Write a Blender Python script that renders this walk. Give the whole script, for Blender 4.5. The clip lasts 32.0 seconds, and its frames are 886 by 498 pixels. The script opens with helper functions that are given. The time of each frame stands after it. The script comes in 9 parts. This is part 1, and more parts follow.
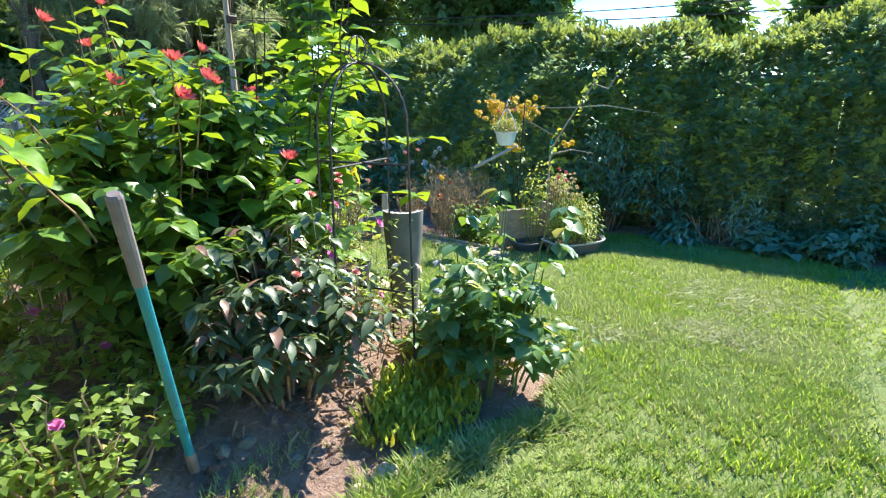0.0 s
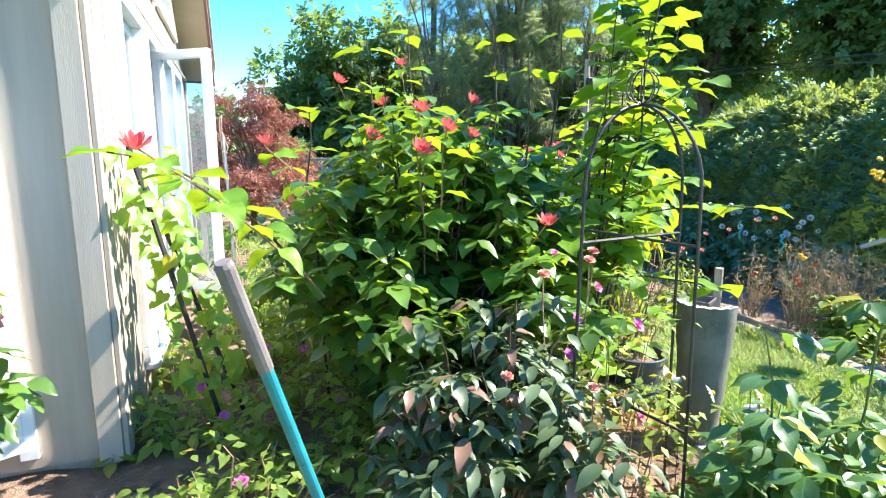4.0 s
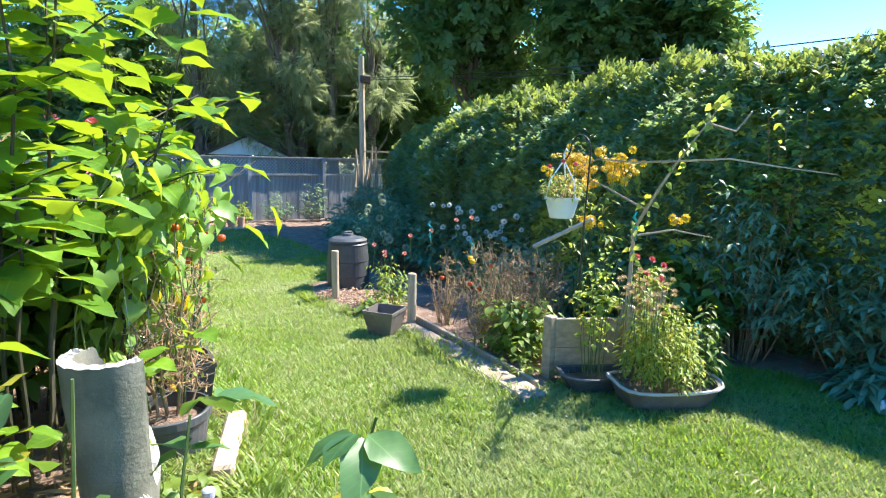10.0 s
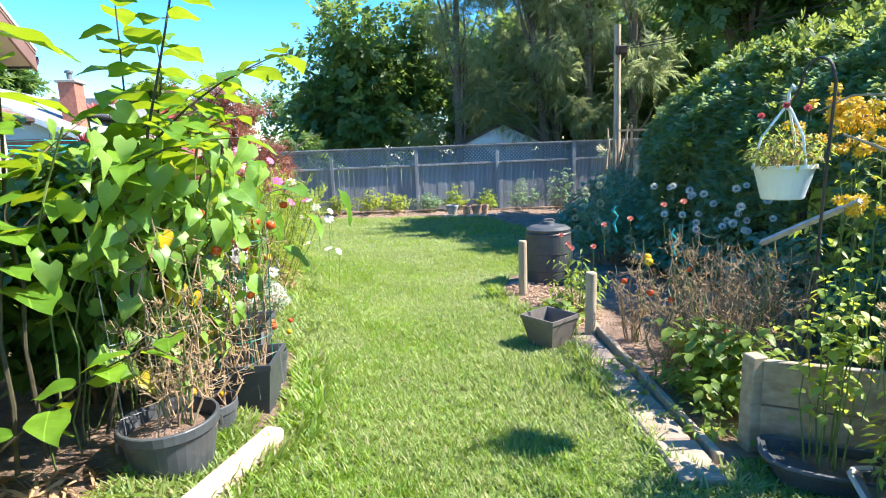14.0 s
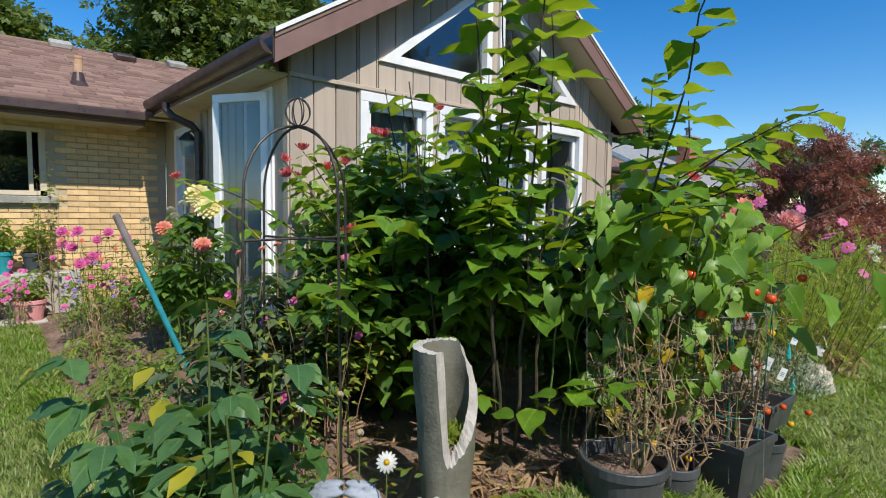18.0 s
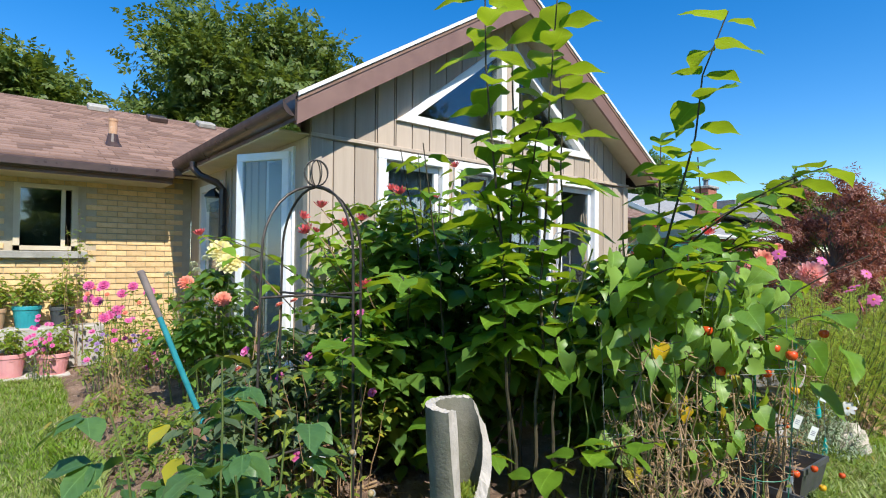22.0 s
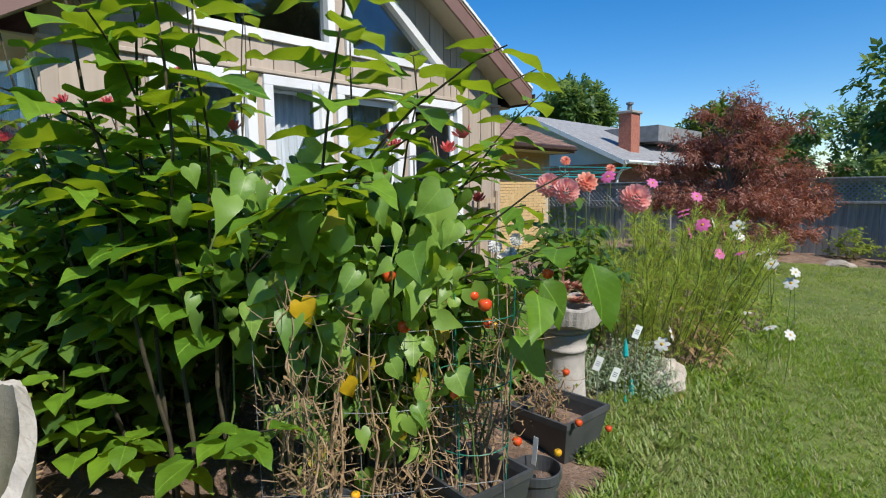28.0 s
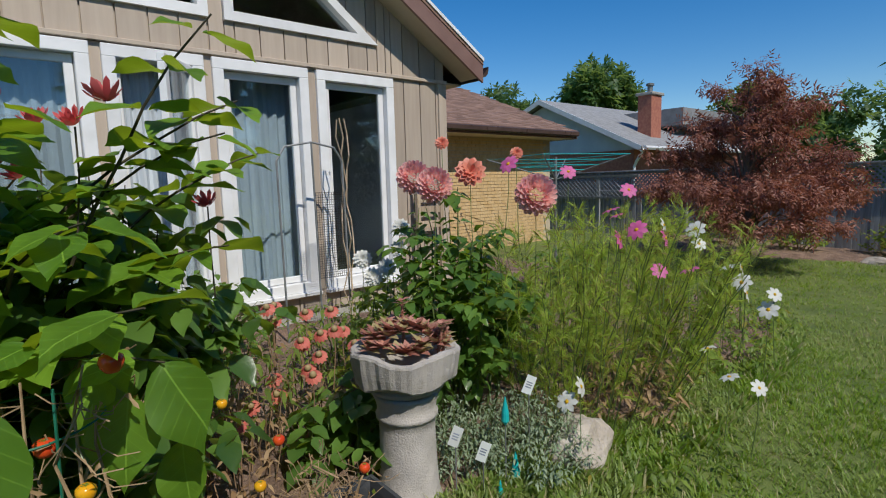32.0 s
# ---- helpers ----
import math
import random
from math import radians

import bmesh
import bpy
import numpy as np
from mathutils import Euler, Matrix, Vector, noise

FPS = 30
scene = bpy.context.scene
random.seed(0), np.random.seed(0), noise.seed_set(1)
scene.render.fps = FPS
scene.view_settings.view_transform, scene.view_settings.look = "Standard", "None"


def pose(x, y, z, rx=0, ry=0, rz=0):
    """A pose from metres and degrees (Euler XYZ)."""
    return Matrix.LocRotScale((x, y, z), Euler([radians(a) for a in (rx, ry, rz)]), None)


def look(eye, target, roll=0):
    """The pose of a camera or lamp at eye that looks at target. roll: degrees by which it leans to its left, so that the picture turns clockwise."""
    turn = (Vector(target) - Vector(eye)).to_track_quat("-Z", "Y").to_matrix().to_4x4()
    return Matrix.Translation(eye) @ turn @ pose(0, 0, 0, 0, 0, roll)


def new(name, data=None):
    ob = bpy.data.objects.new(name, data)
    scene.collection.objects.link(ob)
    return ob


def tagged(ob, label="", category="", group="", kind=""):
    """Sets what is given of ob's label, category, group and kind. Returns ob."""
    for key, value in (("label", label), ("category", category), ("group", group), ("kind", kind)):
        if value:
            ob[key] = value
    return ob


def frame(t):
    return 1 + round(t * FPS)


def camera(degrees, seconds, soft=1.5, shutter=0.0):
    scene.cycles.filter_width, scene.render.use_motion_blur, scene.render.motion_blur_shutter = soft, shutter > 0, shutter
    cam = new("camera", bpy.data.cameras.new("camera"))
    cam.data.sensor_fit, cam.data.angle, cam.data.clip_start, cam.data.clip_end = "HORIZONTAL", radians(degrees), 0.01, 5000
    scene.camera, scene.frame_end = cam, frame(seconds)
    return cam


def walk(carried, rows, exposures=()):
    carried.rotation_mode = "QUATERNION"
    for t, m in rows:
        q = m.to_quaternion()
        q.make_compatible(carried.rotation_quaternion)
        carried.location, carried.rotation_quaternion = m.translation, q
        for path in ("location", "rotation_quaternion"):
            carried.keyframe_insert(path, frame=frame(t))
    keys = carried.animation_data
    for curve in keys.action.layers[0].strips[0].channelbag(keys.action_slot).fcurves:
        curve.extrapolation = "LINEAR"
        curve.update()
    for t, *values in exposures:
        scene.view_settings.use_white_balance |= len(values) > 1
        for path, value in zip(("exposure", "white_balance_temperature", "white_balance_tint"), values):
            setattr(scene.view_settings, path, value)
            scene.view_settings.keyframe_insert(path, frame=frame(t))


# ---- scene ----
# the camera and its walk
PATH = [
    (0, (-0.176, -2.708, 1.709), (1.438, -1.652, 1.181), 0.0),
    (0.5, (-0.081, -2.731, 1.719), (1.446, -1.544, 1.21), 0.3),
    (1, (-0.002, -2.737, 1.734), (1.395, -1.388, 1.255), 1.3),
    (1.5, (0.052, -2.702, 1.732), (1.343, -1.243, 1.279), 1.9),
    (2, (0.086, -2.615, 1.743), (1.285, -1.068, 1.333), 1.5),
    (2.5, (0.177, -2.575, 1.718), (1.184, -0.89, 1.335), 1.5),
    (4.5, (0.68, -2.465, 1.697), (1.365, -0.615, 1.37), -0.2),
    (5, (0.861, -2.507, 1.697), (1.716, -0.735, 1.335), 0.5),
    (5.5, (0.992, -2.564, 1.707), (2.029, -0.896, 1.329), 1.8),
    (6, (1.103, -2.523, 1.722), (2.384, -1.023, 1.394), 2.1),
    (6.5, (1.215, -2.515, 1.735), (2.661, -1.162, 1.454), 2.0),
    (7, (1.388, -2.51, 1.728), (2.914, -1.247, 1.451), 1.9),
    (7.5, (1.567, -2.555, 1.701), (3.125, -1.34, 1.387), 0.9),
    (8, (1.737, -2.481, 1.682), (3.294, -1.271, 1.346), -0.1),
    (8.5, (1.867, -2.425, 1.64), (3.359, -1.128, 1.342), -0.4),
    (9, (2.041, -2.443, 1.635), (3.436, -1.04, 1.345), 0.3),
    (9.5, (2.21, -2.467, 1.615), (3.525, -0.991, 1.312), 0.8),
    (10, (2.368, -2.413, 1.604), (3.613, -0.879, 1.292), 1.0),
    (10.5, (2.491, -2.347, 1.586), (3.675, -0.765, 1.277), 1.4),
    (11, (2.677, -2.323, 1.568), (3.766, -0.675, 1.256), 1.3),
    (11.5, (2.859, -2.29, 1.557), (3.851, -0.584, 1.229), 1.0),
    (12, (3.005, -2.197, 1.537), (3.928, -0.45, 1.224), 0.6),
    (12.5, (3.194, -2.133, 1.52), (4.024, -0.341, 1.208), -0.2),
    (13, (3.41, -2.147, 1.512), (4.09, -0.293, 1.198), -1.2),
    (13.5, (3.518, -2.14, 1.499), (4.102, -0.254, 1.181), -1.3),
    (14, (3.657, -2.027, 1.482), (3.981, -0.084, 1.136), -2.3),
    (14.5, (3.706, -2.037, 1.487), (3.687, -0.077, 1.092), -1.7),
    (15, (3.882, -1.988, 1.453), (3.504, -0.061, 1.075), -3.7),
    (15.5, (3.91, -1.845, 1.413), (3.331, 0.043, 1.094), -3.2),
    (17.5, (4.054, -1.859, 1.515), (2.608, -0.492, 1.317), 0.7),
    (18, (4.06, -1.942, 1.547), (2.563, -0.624, 1.399), 0.8),
    (18.5, (4.069, -1.951, 1.531), (2.527, -0.679, 1.464), 1.1),
    (19, (4.07, -1.965, 1.557), (2.505, -0.719, 1.552), 1.4),
    (19.5, (4.066, -1.983, 1.574), (2.493, -0.748, 1.632), 1.6),
    (20, (4.079, -1.965, 1.581), (2.497, -0.747, 1.701), 1.8),
    (20.5, (4.094, -1.964, 1.595), (2.518, -0.743, 1.76), 1.8),
    (21, (4.105, -1.949, 1.634), (2.537, -0.719, 1.795), 0.2),
    (21.5, (4.096, -1.942, 1.609), (2.534, -0.698, 1.708), 0.4),
    (22, (4.1, -1.943, 1.572), (2.552, -0.677, 1.611), 0.5),
    (22.5, (4.119, -1.925, 1.558), (2.591, -0.635, 1.524), 0.2),
    (23, (4.152, -1.89, 1.535), (2.685, -0.537, 1.396), 0.0),
    (23.5, (4.17, -1.864, 1.504), (2.788, -0.439, 1.26), 0.2),
    (24, (4.171, -1.847, 1.478), (2.841, -0.387, 1.162), 0.2),
    (24.5, (4.143, -1.718, 1.456), (2.859, -0.228, 1.091), 0.2),
    (25, (4.089, -1.475, 1.466), (2.827, 0.036, 1.114), -0.3),
    (25.5, (4.138, -1.271, 1.476), (2.884, 0.252, 1.148), -0.8),
    (26, (4.243, -1.096, 1.48), (2.976, 0.42, 1.168), -1.4),
    (26.5, (4.263, -0.941, 1.465), (2.983, 0.567, 1.168), -1.7),
    (28.5, (4.439, -0.478, 1.566), (2.975, 0.869, 1.36), 0.2),
    (29, (4.359, -0.224, 1.529), (2.882, 1.107, 1.309), 1.0),
    (29.5, (4.356, -0.082, 1.572), (2.881, 1.249, 1.342), 0.8),
    (30, (4.401, 0.057, 1.581), (2.926, 1.387, 1.343), 1.1),
    (30.5, (4.481, 0.291, 1.559), (2.989, 1.603, 1.326), -0.4),
    (31, (4.462, 0.468, 1.533), (2.961, 1.766, 1.282), -0.8),
    (31.5, (4.385, 0.634, 1.56), (2.881, 1.927, 1.304), -1.4),
    (32, (4.393, 0.799, 1.551), (2.885, 2.089, 1.307), -1.6),
]
cam = camera(78.9, 32.0, 1.1)
EXPOSURE = [(0, 1.62), (2, 1.65), (4.5, 2.0), (6, 2.0), (7, 1.55), (8, 1.6), (9, 1.65), (11, 1.88), (13, 1.98), (14, 1.65), (15, 0.24), (18, 0.1), (19, 0.55), (21, 0.45), (23, 0.54), (24, -0.03), (25, 0.38), (26, 0.52), (29, 0.02), (30, 0.3), (31, 0.1), (32, -0.34)]
walk(cam, [(t, look(eye, target, roll)) for t, eye, target, roll in PATH], EXPOSURE)

# ---- world, sun and exposure ----
SUN_TO = Vector((1.15, -0.16, 1.3)).normalized()
world = bpy.data.worlds.new("sky_world")
scene.world = world
world.use_nodes = True
wn = world.node_tree.nodes
sky = wn.new("ShaderNodeTexSky")
sky.sky_type = "NISHITA"
sky.sun_disc = False
sky.sun_elevation = math.asin(SUN_TO.z)
sky.sun_rotation = math.atan2(SUN_TO.x, SUN_TO.y)
sky.altitude = 200
sky.air_density = 1.0
sky.dust_density = 0.2
sky.ozone_density = 3.0
wn["Background"].inputs["Strength"].default_value = 0.145
deep = wn.new("ShaderNodeHueSaturation")
deep.inputs["Hue"].default_value = 0.504
deep.inputs["Saturation"].default_value = 1.42
world.node_tree.links.new(sky.outputs["Color"], deep.inputs["Color"])
world.node_tree.links.new(deep.outputs["Color"], wn["Background"].inputs["Color"])
sun_data = bpy.data.lights.new("sun", "SUN")
sun_data.energy = 4.7
sun_data.angle = radians(0.55)
sun_data.color = (1.0, 0.95, 0.86)
sun = new("sun", sun_data)
sun.matrix_world = look((0, 0, 0), -SUN_TO)


# ---- the lie of the land ----
def ease(k):
    k = min(1.0, max(0.0, k))
    return k * k * (3 - 2 * k)


def ground_z(x, y):
    """Height of the plot: it falls gently from the house to the hedge, with a bank up to the flower bed, and levels out at the back."""
    cx, cy = min(max(x, -4.0), 9.0), min(max(y, -6.0), 5.5)
    return -(0.0327 * (cx - 4.47) + 0.0229 * (cy - 0.29)) + 0.15 * ease((4.3 - x) / 1.2) * ease((y + 1.35) / 0.8) * ease((8.0 - y) / 3.0)


HOUSE_BED = [(-2.7, -1.45), (-0.05, -1.47), (0.84, -1.52), (1.1, -1.42), (1.63, -1.5), (2.2, -1.78), (2.7, -1.72), (2.92, -1.2), (2.95, -0.4),
             (3.02, 0.05), (3.22, 0.5), (3.25, 1.0), (3.25, 1.6), (3.1, 2.2), (3.05, 2.95), (3.02, 4.0), (2.9, 5.4), (2.6, 6.8), (1.2, 8.2), (-3.3, 8.2), (-3.3, -1.45)]
VEG_BED = [(5.1, 0.0), (5.2, 0.5), (5.3, 1.4), (5.45, 2.05), (5.3, 3.0), (5.3, 3.9), (5.6, 4.6), (6.6, 5.2), (7.2, 6.5), (7.5, 9.5), (7.2, 12.3), (11.0, 12.3),
           (11.0, -9.0), (6.6, -9.0), (6.75, -4.5), (6.9, -3.0), (7.15, -1.7), (7.2, -0.9), (6.95, -0.4), (6.25, -0.22), (5.6, 0.02)]
BACK_BED = [(11.0, 12.25), (7.6, 12.15), (6.4, 12.5), (4.5, 12.3), (2.6, 12.7), (0.5, 11.6), (-1.5, 11.2), (-3.0, 12.5), (-3.0, 14.0), (11.0, 14.0)]


def inside(poly, x, y):
    c = False
    for i in range(len(poly)):
        (x1, y1), (x2, y2) = poly[i - 1], poly[i]
        if (y1 > y) != (y2 > y) and x < (x2 - x1) * (y - y1) / (y2 - y1) + x1:
            c = not c
    return c


def edge_gap(poly, x, y):
    """Distance from a place to the outline of a bed."""
    best = 9.0
    for i in range(len(poly)):
        (x1, y1), (x2, y2) = poly[i - 1], poly[i]
        dx, dy = x2 - x1, y2 - y1
        k = min(1, max(0, ((x - x1) * dx + (y - y1) * dy) / (dx * dx + dy * dy + 1e-9)))
        best = min(best, math.hypot(x - x1 - k * dx, y - y1 - k * dy))
    return best


def soil_z(x, y):
    """Ground height with the beds heaped a little over the lawn."""
    z = ground_z(x, y)
    if inside(HOUSE_BED, x, y):
        z += 0.1 * min(1, edge_gap(HOUSE_BED, x, y) / 0.5)
    elif inside(VEG_BED, x, y):
        z += 0.04 * min(1, edge_gap(VEG_BED, x, y) / 0.3)
    elif inside(BACK_BED, x, y):
        z += 0.08 * min(1, edge_gap(BACK_BED, x, y) / 0.5)
    return z


# ---- materials ----
def shader(name):
    m = bpy.data.materials.new(name)
    m.use_nodes = True
    t = m.node_tree
    return m, t, t.nodes["Principled BSDF"]


def mixed(t, a, b, fac):
    n = t.nodes.new("ShaderNodeMix")
    n.data_type = "RGBA"
    for sock, v in ((n.inputs[6], a), (n.inputs[7], b), (n.inputs[0], fac)):
        if hasattr(v, "is_linked"):
            t.links.new(v, sock)
        elif isinstance(v, tuple):
            sock.default_value = (*v, 1)
        else:
            sock.default_value = v
    return n.outputs[2]


def noisy(t, scale, detail=4, rough=0.55, stretch=None):
    co = t.nodes.new("ShaderNodeTexCoord")
    out = co.outputs["Object"]
    if stretch:
        mp = t.nodes.new("ShaderNodeMapping")
        mp.inputs["Scale"].default_value = stretch
        t.links.new(out, mp.inputs["Vector"])
        out = mp.outputs["Vector"]
    n = t.nodes.new("ShaderNodeTexNoise")
    n.inputs["Scale"].default_value, n.inputs["Detail"].default_value, n.inputs["Roughness"].default_value = scale, detail, rough
    t.links.new(out, n.inputs["Vector"])
    return n.outputs["Fac"]


def spread(t, v, lo, hi, a=0.0, b=1.0):
    n = t.nodes.new("ShaderNodeMapRange")
    for k, x in zip(("From Min", "From Max", "To Min", "To Max"), (lo, hi, a, b)):
        n.inputs[k].default_value = x
    t.links.new(v, n.inputs["Value"])
    return n.outputs["Result"]


def bumped(t, p, v, strength, dist=0.01):
    n = t.nodes.new("ShaderNodeBump")
    n.inputs["Strength"].default_value, n.inputs["Distance"].default_value = strength, dist
    t.links.new(v, n.inputs["Height"])
    t.links.new(n.outputs["Normal"], p.inputs["Normal"])


def surface(name, c1, c2, scale=8.0, rough=0.8, bump=0.3, fine=60.0, metal=0.0, c3=None, stretch=None, dist=0.005, own=True):
    """A worn surface: two tones in broad patches, a third in spots, fine grain as relief, and a slight shift from piece to piece."""
    m, t, p = shader(name)
    col = mixed(t, c1, c2, spread(t, noisy(t, scale, stretch=stretch), 0.35, 0.65))
    if c3:
        col = mixed(t, col, c3, spread(t, noisy(t, scale * 3.1, 6, 0.7, stretch), 0.55, 0.72))
    if own:
        info = t.nodes.new("ShaderNodeObjectInfo")
        hsv = t.nodes.new("ShaderNodeHueSaturation")
        t.links.new(spread(t, info.outputs["Random"], 0, 1, 0.85, 1.15), hsv.inputs["Value"])
        t.links.new(col, hsv.inputs["Color"])
        col = hsv.outputs["Color"]
    t.links.new(col, p.inputs["Base Color"])
    t.links.new(spread(t, noisy(t, scale * 2, 3), 0.3, 0.7, max(0.02, rough - 0.1), min(1, rough + 0.1)), p.inputs["Roughness"])
    p.inputs["Metallic"].default_value = metal
    if bump:
        bumped(t, p, noisy(t, fine, 6, 0.65, stretch), bump, dist)
    return m


def veins(t):
    """Ribs of a leaf blade that runs along its own y: a midrib and side veins slanting forward."""
    co = t.nodes.new("ShaderNodeTexCoord")
    sep = t.nodes.new("ShaderNodeSeparateXYZ")
    t.links.new(co.outputs["Object"], sep.inputs[0])

    def calc(op, a, b=0.0):
        n = t.nodes.new("ShaderNodeMath")
        n.operation = op
        for sock, v in ((n.inputs[0], a), (n.inputs[1], b)):
            if hasattr(v, "is_linked"):
                t.links.new(v, sock)
            else:
                sock.default_value = v
        return n.outputs[0]

    ax = calc("ABSOLUTE", sep.outputs["X"])
    run = calc("MULTIPLY", calc("SUBTRACT", sep.outputs["Y"], calc("MULTIPLY", ax, 0.75)), 46.0)
    side = calc("POWER", calc("ADD", calc("MULTIPLY", calc("SINE", run), 0.5), 0.5), 9.0)
    rib = spread(t, ax, 0.006, 0.022, 1, 0)
    return calc("MAXIMUM", calc("MULTIPLY", side, 0.75), rib)


def foliage_mat(name, dark, light, glow, thin=0.4, rough=0.45, old=None, old_part=0.06, island=True, patchy=None):
    """A leaf: tone by the leaf's own chance number, some aged, light passing through the blade; single leaves show their veins."""
    m, t, p = shader(name)
    src = t.nodes.new("ShaderNodeNewGeometry").outputs["Random Per Island"] if island else t.nodes.new("ShaderNodeObjectInfo").outputs["Random"]
    col = mixed(t, dark, light, src)
    col = mixed(t, col, tuple(x * 0.6 for x in dark), spread(t, noisy(t, 3.0), 0.45, 0.75, 0, 0.6))
    gl = mixed(t, glow, tuple(x * 0.7 for x in glow), src)
    if patchy:
        k = spread(t, noisy(t, 0.7, 5, 0.65), 0.42, 0.68, 0, 0.75)
        col, gl = mixed(t, col, patchy, k), mixed(t, gl, patchy, k)
    if old:
        wn_ = t.nodes.new("ShaderNodeTexWhiteNoise")
        wn_.noise_dimensions = "1D"
        t.links.new(src, wn_.inputs["W"])
        k = spread(t, wn_.outputs["Value"], 1 - old_part - 0.01, 1 - old_part)
        col, gl = mixed(t, col, old, k), mixed(t, gl, old, k)
    t.links.new(col, p.inputs["Base Color"])
    p.inputs["Roughness"].default_value = rough
    p.inputs["Specular IOR Level"].default_value = 0.5
    if island:
        bumped(t, p, noisy(t, 45.0, 3), 0.25, 0.004)
    else:
        vein = veins(t)
        col = mixed(t, col, tuple(min(1, x * 1.7 + 0.03) for x in light), spread(t, vein, 0.55, 1.0, 0, 0.5))
        t.links.new(col, p.inputs["Base Color"])
        gl = mixed(t, gl, tuple(x * 0.55 for x in glow), spread(t, vein, 0.5, 1.0, 0, 0.5))
        bumped(t, p, vein, -0.6, 0.05)
    tr = t.nodes.new("ShaderNodeBsdfTranslucent")
    t.links.new(gl, tr.inputs["Color"])
    mx = t.nodes.new("ShaderNodeMixShader")
    mx.inputs[0].default_value = thin
    t.links.new(p.outputs[0], mx.inputs[1])
    t.links.new(tr.outputs[0], mx.inputs[2])
    t.links.new(mx.outputs[0], t.nodes["Material Output"].inputs[0])
    return m


L_SHRUB = foliage_mat("shrub_leaf", (0.045, 0.11, 0.026), (0.17, 0.31, 0.055), (0.36, 0.5, 0.03), 0.4, 0.32)
L_SHOOT = foliage_mat("shoot_leaf", (0.075, 0.185, 0.016), (0.2, 0.37, 0.028), (0.48, 0.63, 0.025), 0.4, 0.5, island=False)
L_VINE = foliage_mat("vine_leaf", (0.13, 0.27, 0.05), (0.32, 0.5, 0.1), (0.54, 0.7, 0.04), 0.42, 0.42, (0.55, 0.42, 0.03), 0.03, island=False)
L_VINE2 = foliage_mat("vine_leaf_small", (0.12, 0.26, 0.045), (0.3, 0.47, 0.09), (0.56, 0.72, 0.04), 0.42, 0.42, (0.5, 0.4, 0.03), 0.04)
L_PEONY = foliage_mat("peony_leaf", (0.06, 0.14, 0.06), (0.13, 0.25, 0.07), (0.32, 0.48, 0.05), 0.36, 0.4, (0.38, 0.36, 0.03), 0.09)
L_WEIG = foliage_mat("weigela_leaf", (0.06, 0.1, 0.045), (0.155, 0.21, 0.1), (0.26, 0.36, 0.08), 0.3, 0.42, (0.25, 0.14, 0.09), 0.12)
L_HERB = foliage_mat("herb_leaf", (0.11, 0.19, 0.04), (0.27, 0.37, 0.06), (0.55, 0.66, 0.07), 0.48, 0.5, (0.35, 0.3, 0.05), 0.05)
L_LIGHT = foliage_mat("light_leaf", (0.18, 0.28, 0.04), (0.36, 0.44, 0.08), (0.66, 0.74, 0.1), 0.48, 0.5, (0.5, 0.42, 0.04), 0.1)
# patchy: dry straw tone, paled further to paint the sheen of sunlit grass
L_GRASS = foliage_mat("grass_blade", (0.075, 0.17, 0.015), (0.28, 0.42, 0.045), (0.52, 0.68, 0.05), 0.44, 0.5, (0.46, 0.42, 0.2), 0.12, patchy=(0.42, 0.46, 0.19))
L_HEDGE = foliage_mat("hedge_leaf", (0.055, 0.12, 0.075), (0.2, 0.31, 0.19), (0.42, 0.57, 0.22), 0.46, 0.5)
# yellower copy of the hedge leaf; its sunlit look is in the colour
L_HEDGE2 = foliage_mat("hedge_leaf_sunlit", (0.075, 0.135, 0.045), (0.21, 0.29, 0.08), (0.42, 0.5, 0.09), 0.46, 0.55)
L_TREE = foliage_mat("tree_leaf", (0.04, 0.1, 0.035), (0.11, 0.2, 0.06), (0.34, 0.48, 0.1), 0.45, 0.5)
L_OAK = foliage_mat("maple_leaf", (0.075, 0.12, 0.025), (0.16, 0.22, 0.04), (0.3, 0.38, 0.04), 0.3, 0.55)
L_LARCH = foliage_mat("larch_leaf", (0.09, 0.12, 0.06), (0.2, 0.24, 0.11), (0.62, 0.7, 0.3), 0.42, 0.6)
L_RED = foliage_mat("red_leaf", (0.17, 0.06, 0.045), (0.42, 0.19, 0.13), (0.55, 0.2, 0.1), 0.36, 0.5)
L_DRY = foliage_mat("dry_leaf", (0.32, 0.19, 0.09), (0.6, 0.42, 0.24), (0.62, 0.42, 0.2), 0.4, 0.8)
L_THATCH = foliage_mat("thatch", (0.26, 0.29, 0.1), (0.46, 0.45, 0.22), (0.42, 0.43, 0.18), 0.3, 0.6)
L_COSMOS = foliage_mat("feather_leaf", (0.28, 0.42, 0.05), (0.5, 0.62, 0.1), (0.76, 0.86, 0.12), 0.5, 0.5, (0.3, 0.2, 0.06), 0.12)
L_GREY = foliage_mat("lavender_leaf", (0.22, 0.3, 0.17), (0.4, 0.48, 0.32), (0.4, 0.5, 0.28), 0.3, 0.7)
L_BLUE = foliage_mat("shade_leaf", (0.1, 0.2, 0.12), (0.24, 0.36, 0.21), (0.42, 0.58, 0.24), 0.38, 0.4)
BARK = surface("bark", (0.12, 0.085, 0.06), (0.2, 0.15, 0.11), 9, 0.9, 0.8, 40, stretch=(1, 1, 0.25), dist=0.02)
TWIG = surface("twig", (0.2, 0.12, 0.06), (0.34, 0.22, 0.12), 20, 0.8, 0.3, 90)
GREEN_STEM = surface("green_stem", (0.08, 0.13, 0.03), (0.14, 0.18, 0.05), 20, 0.6, 0.2, 90)
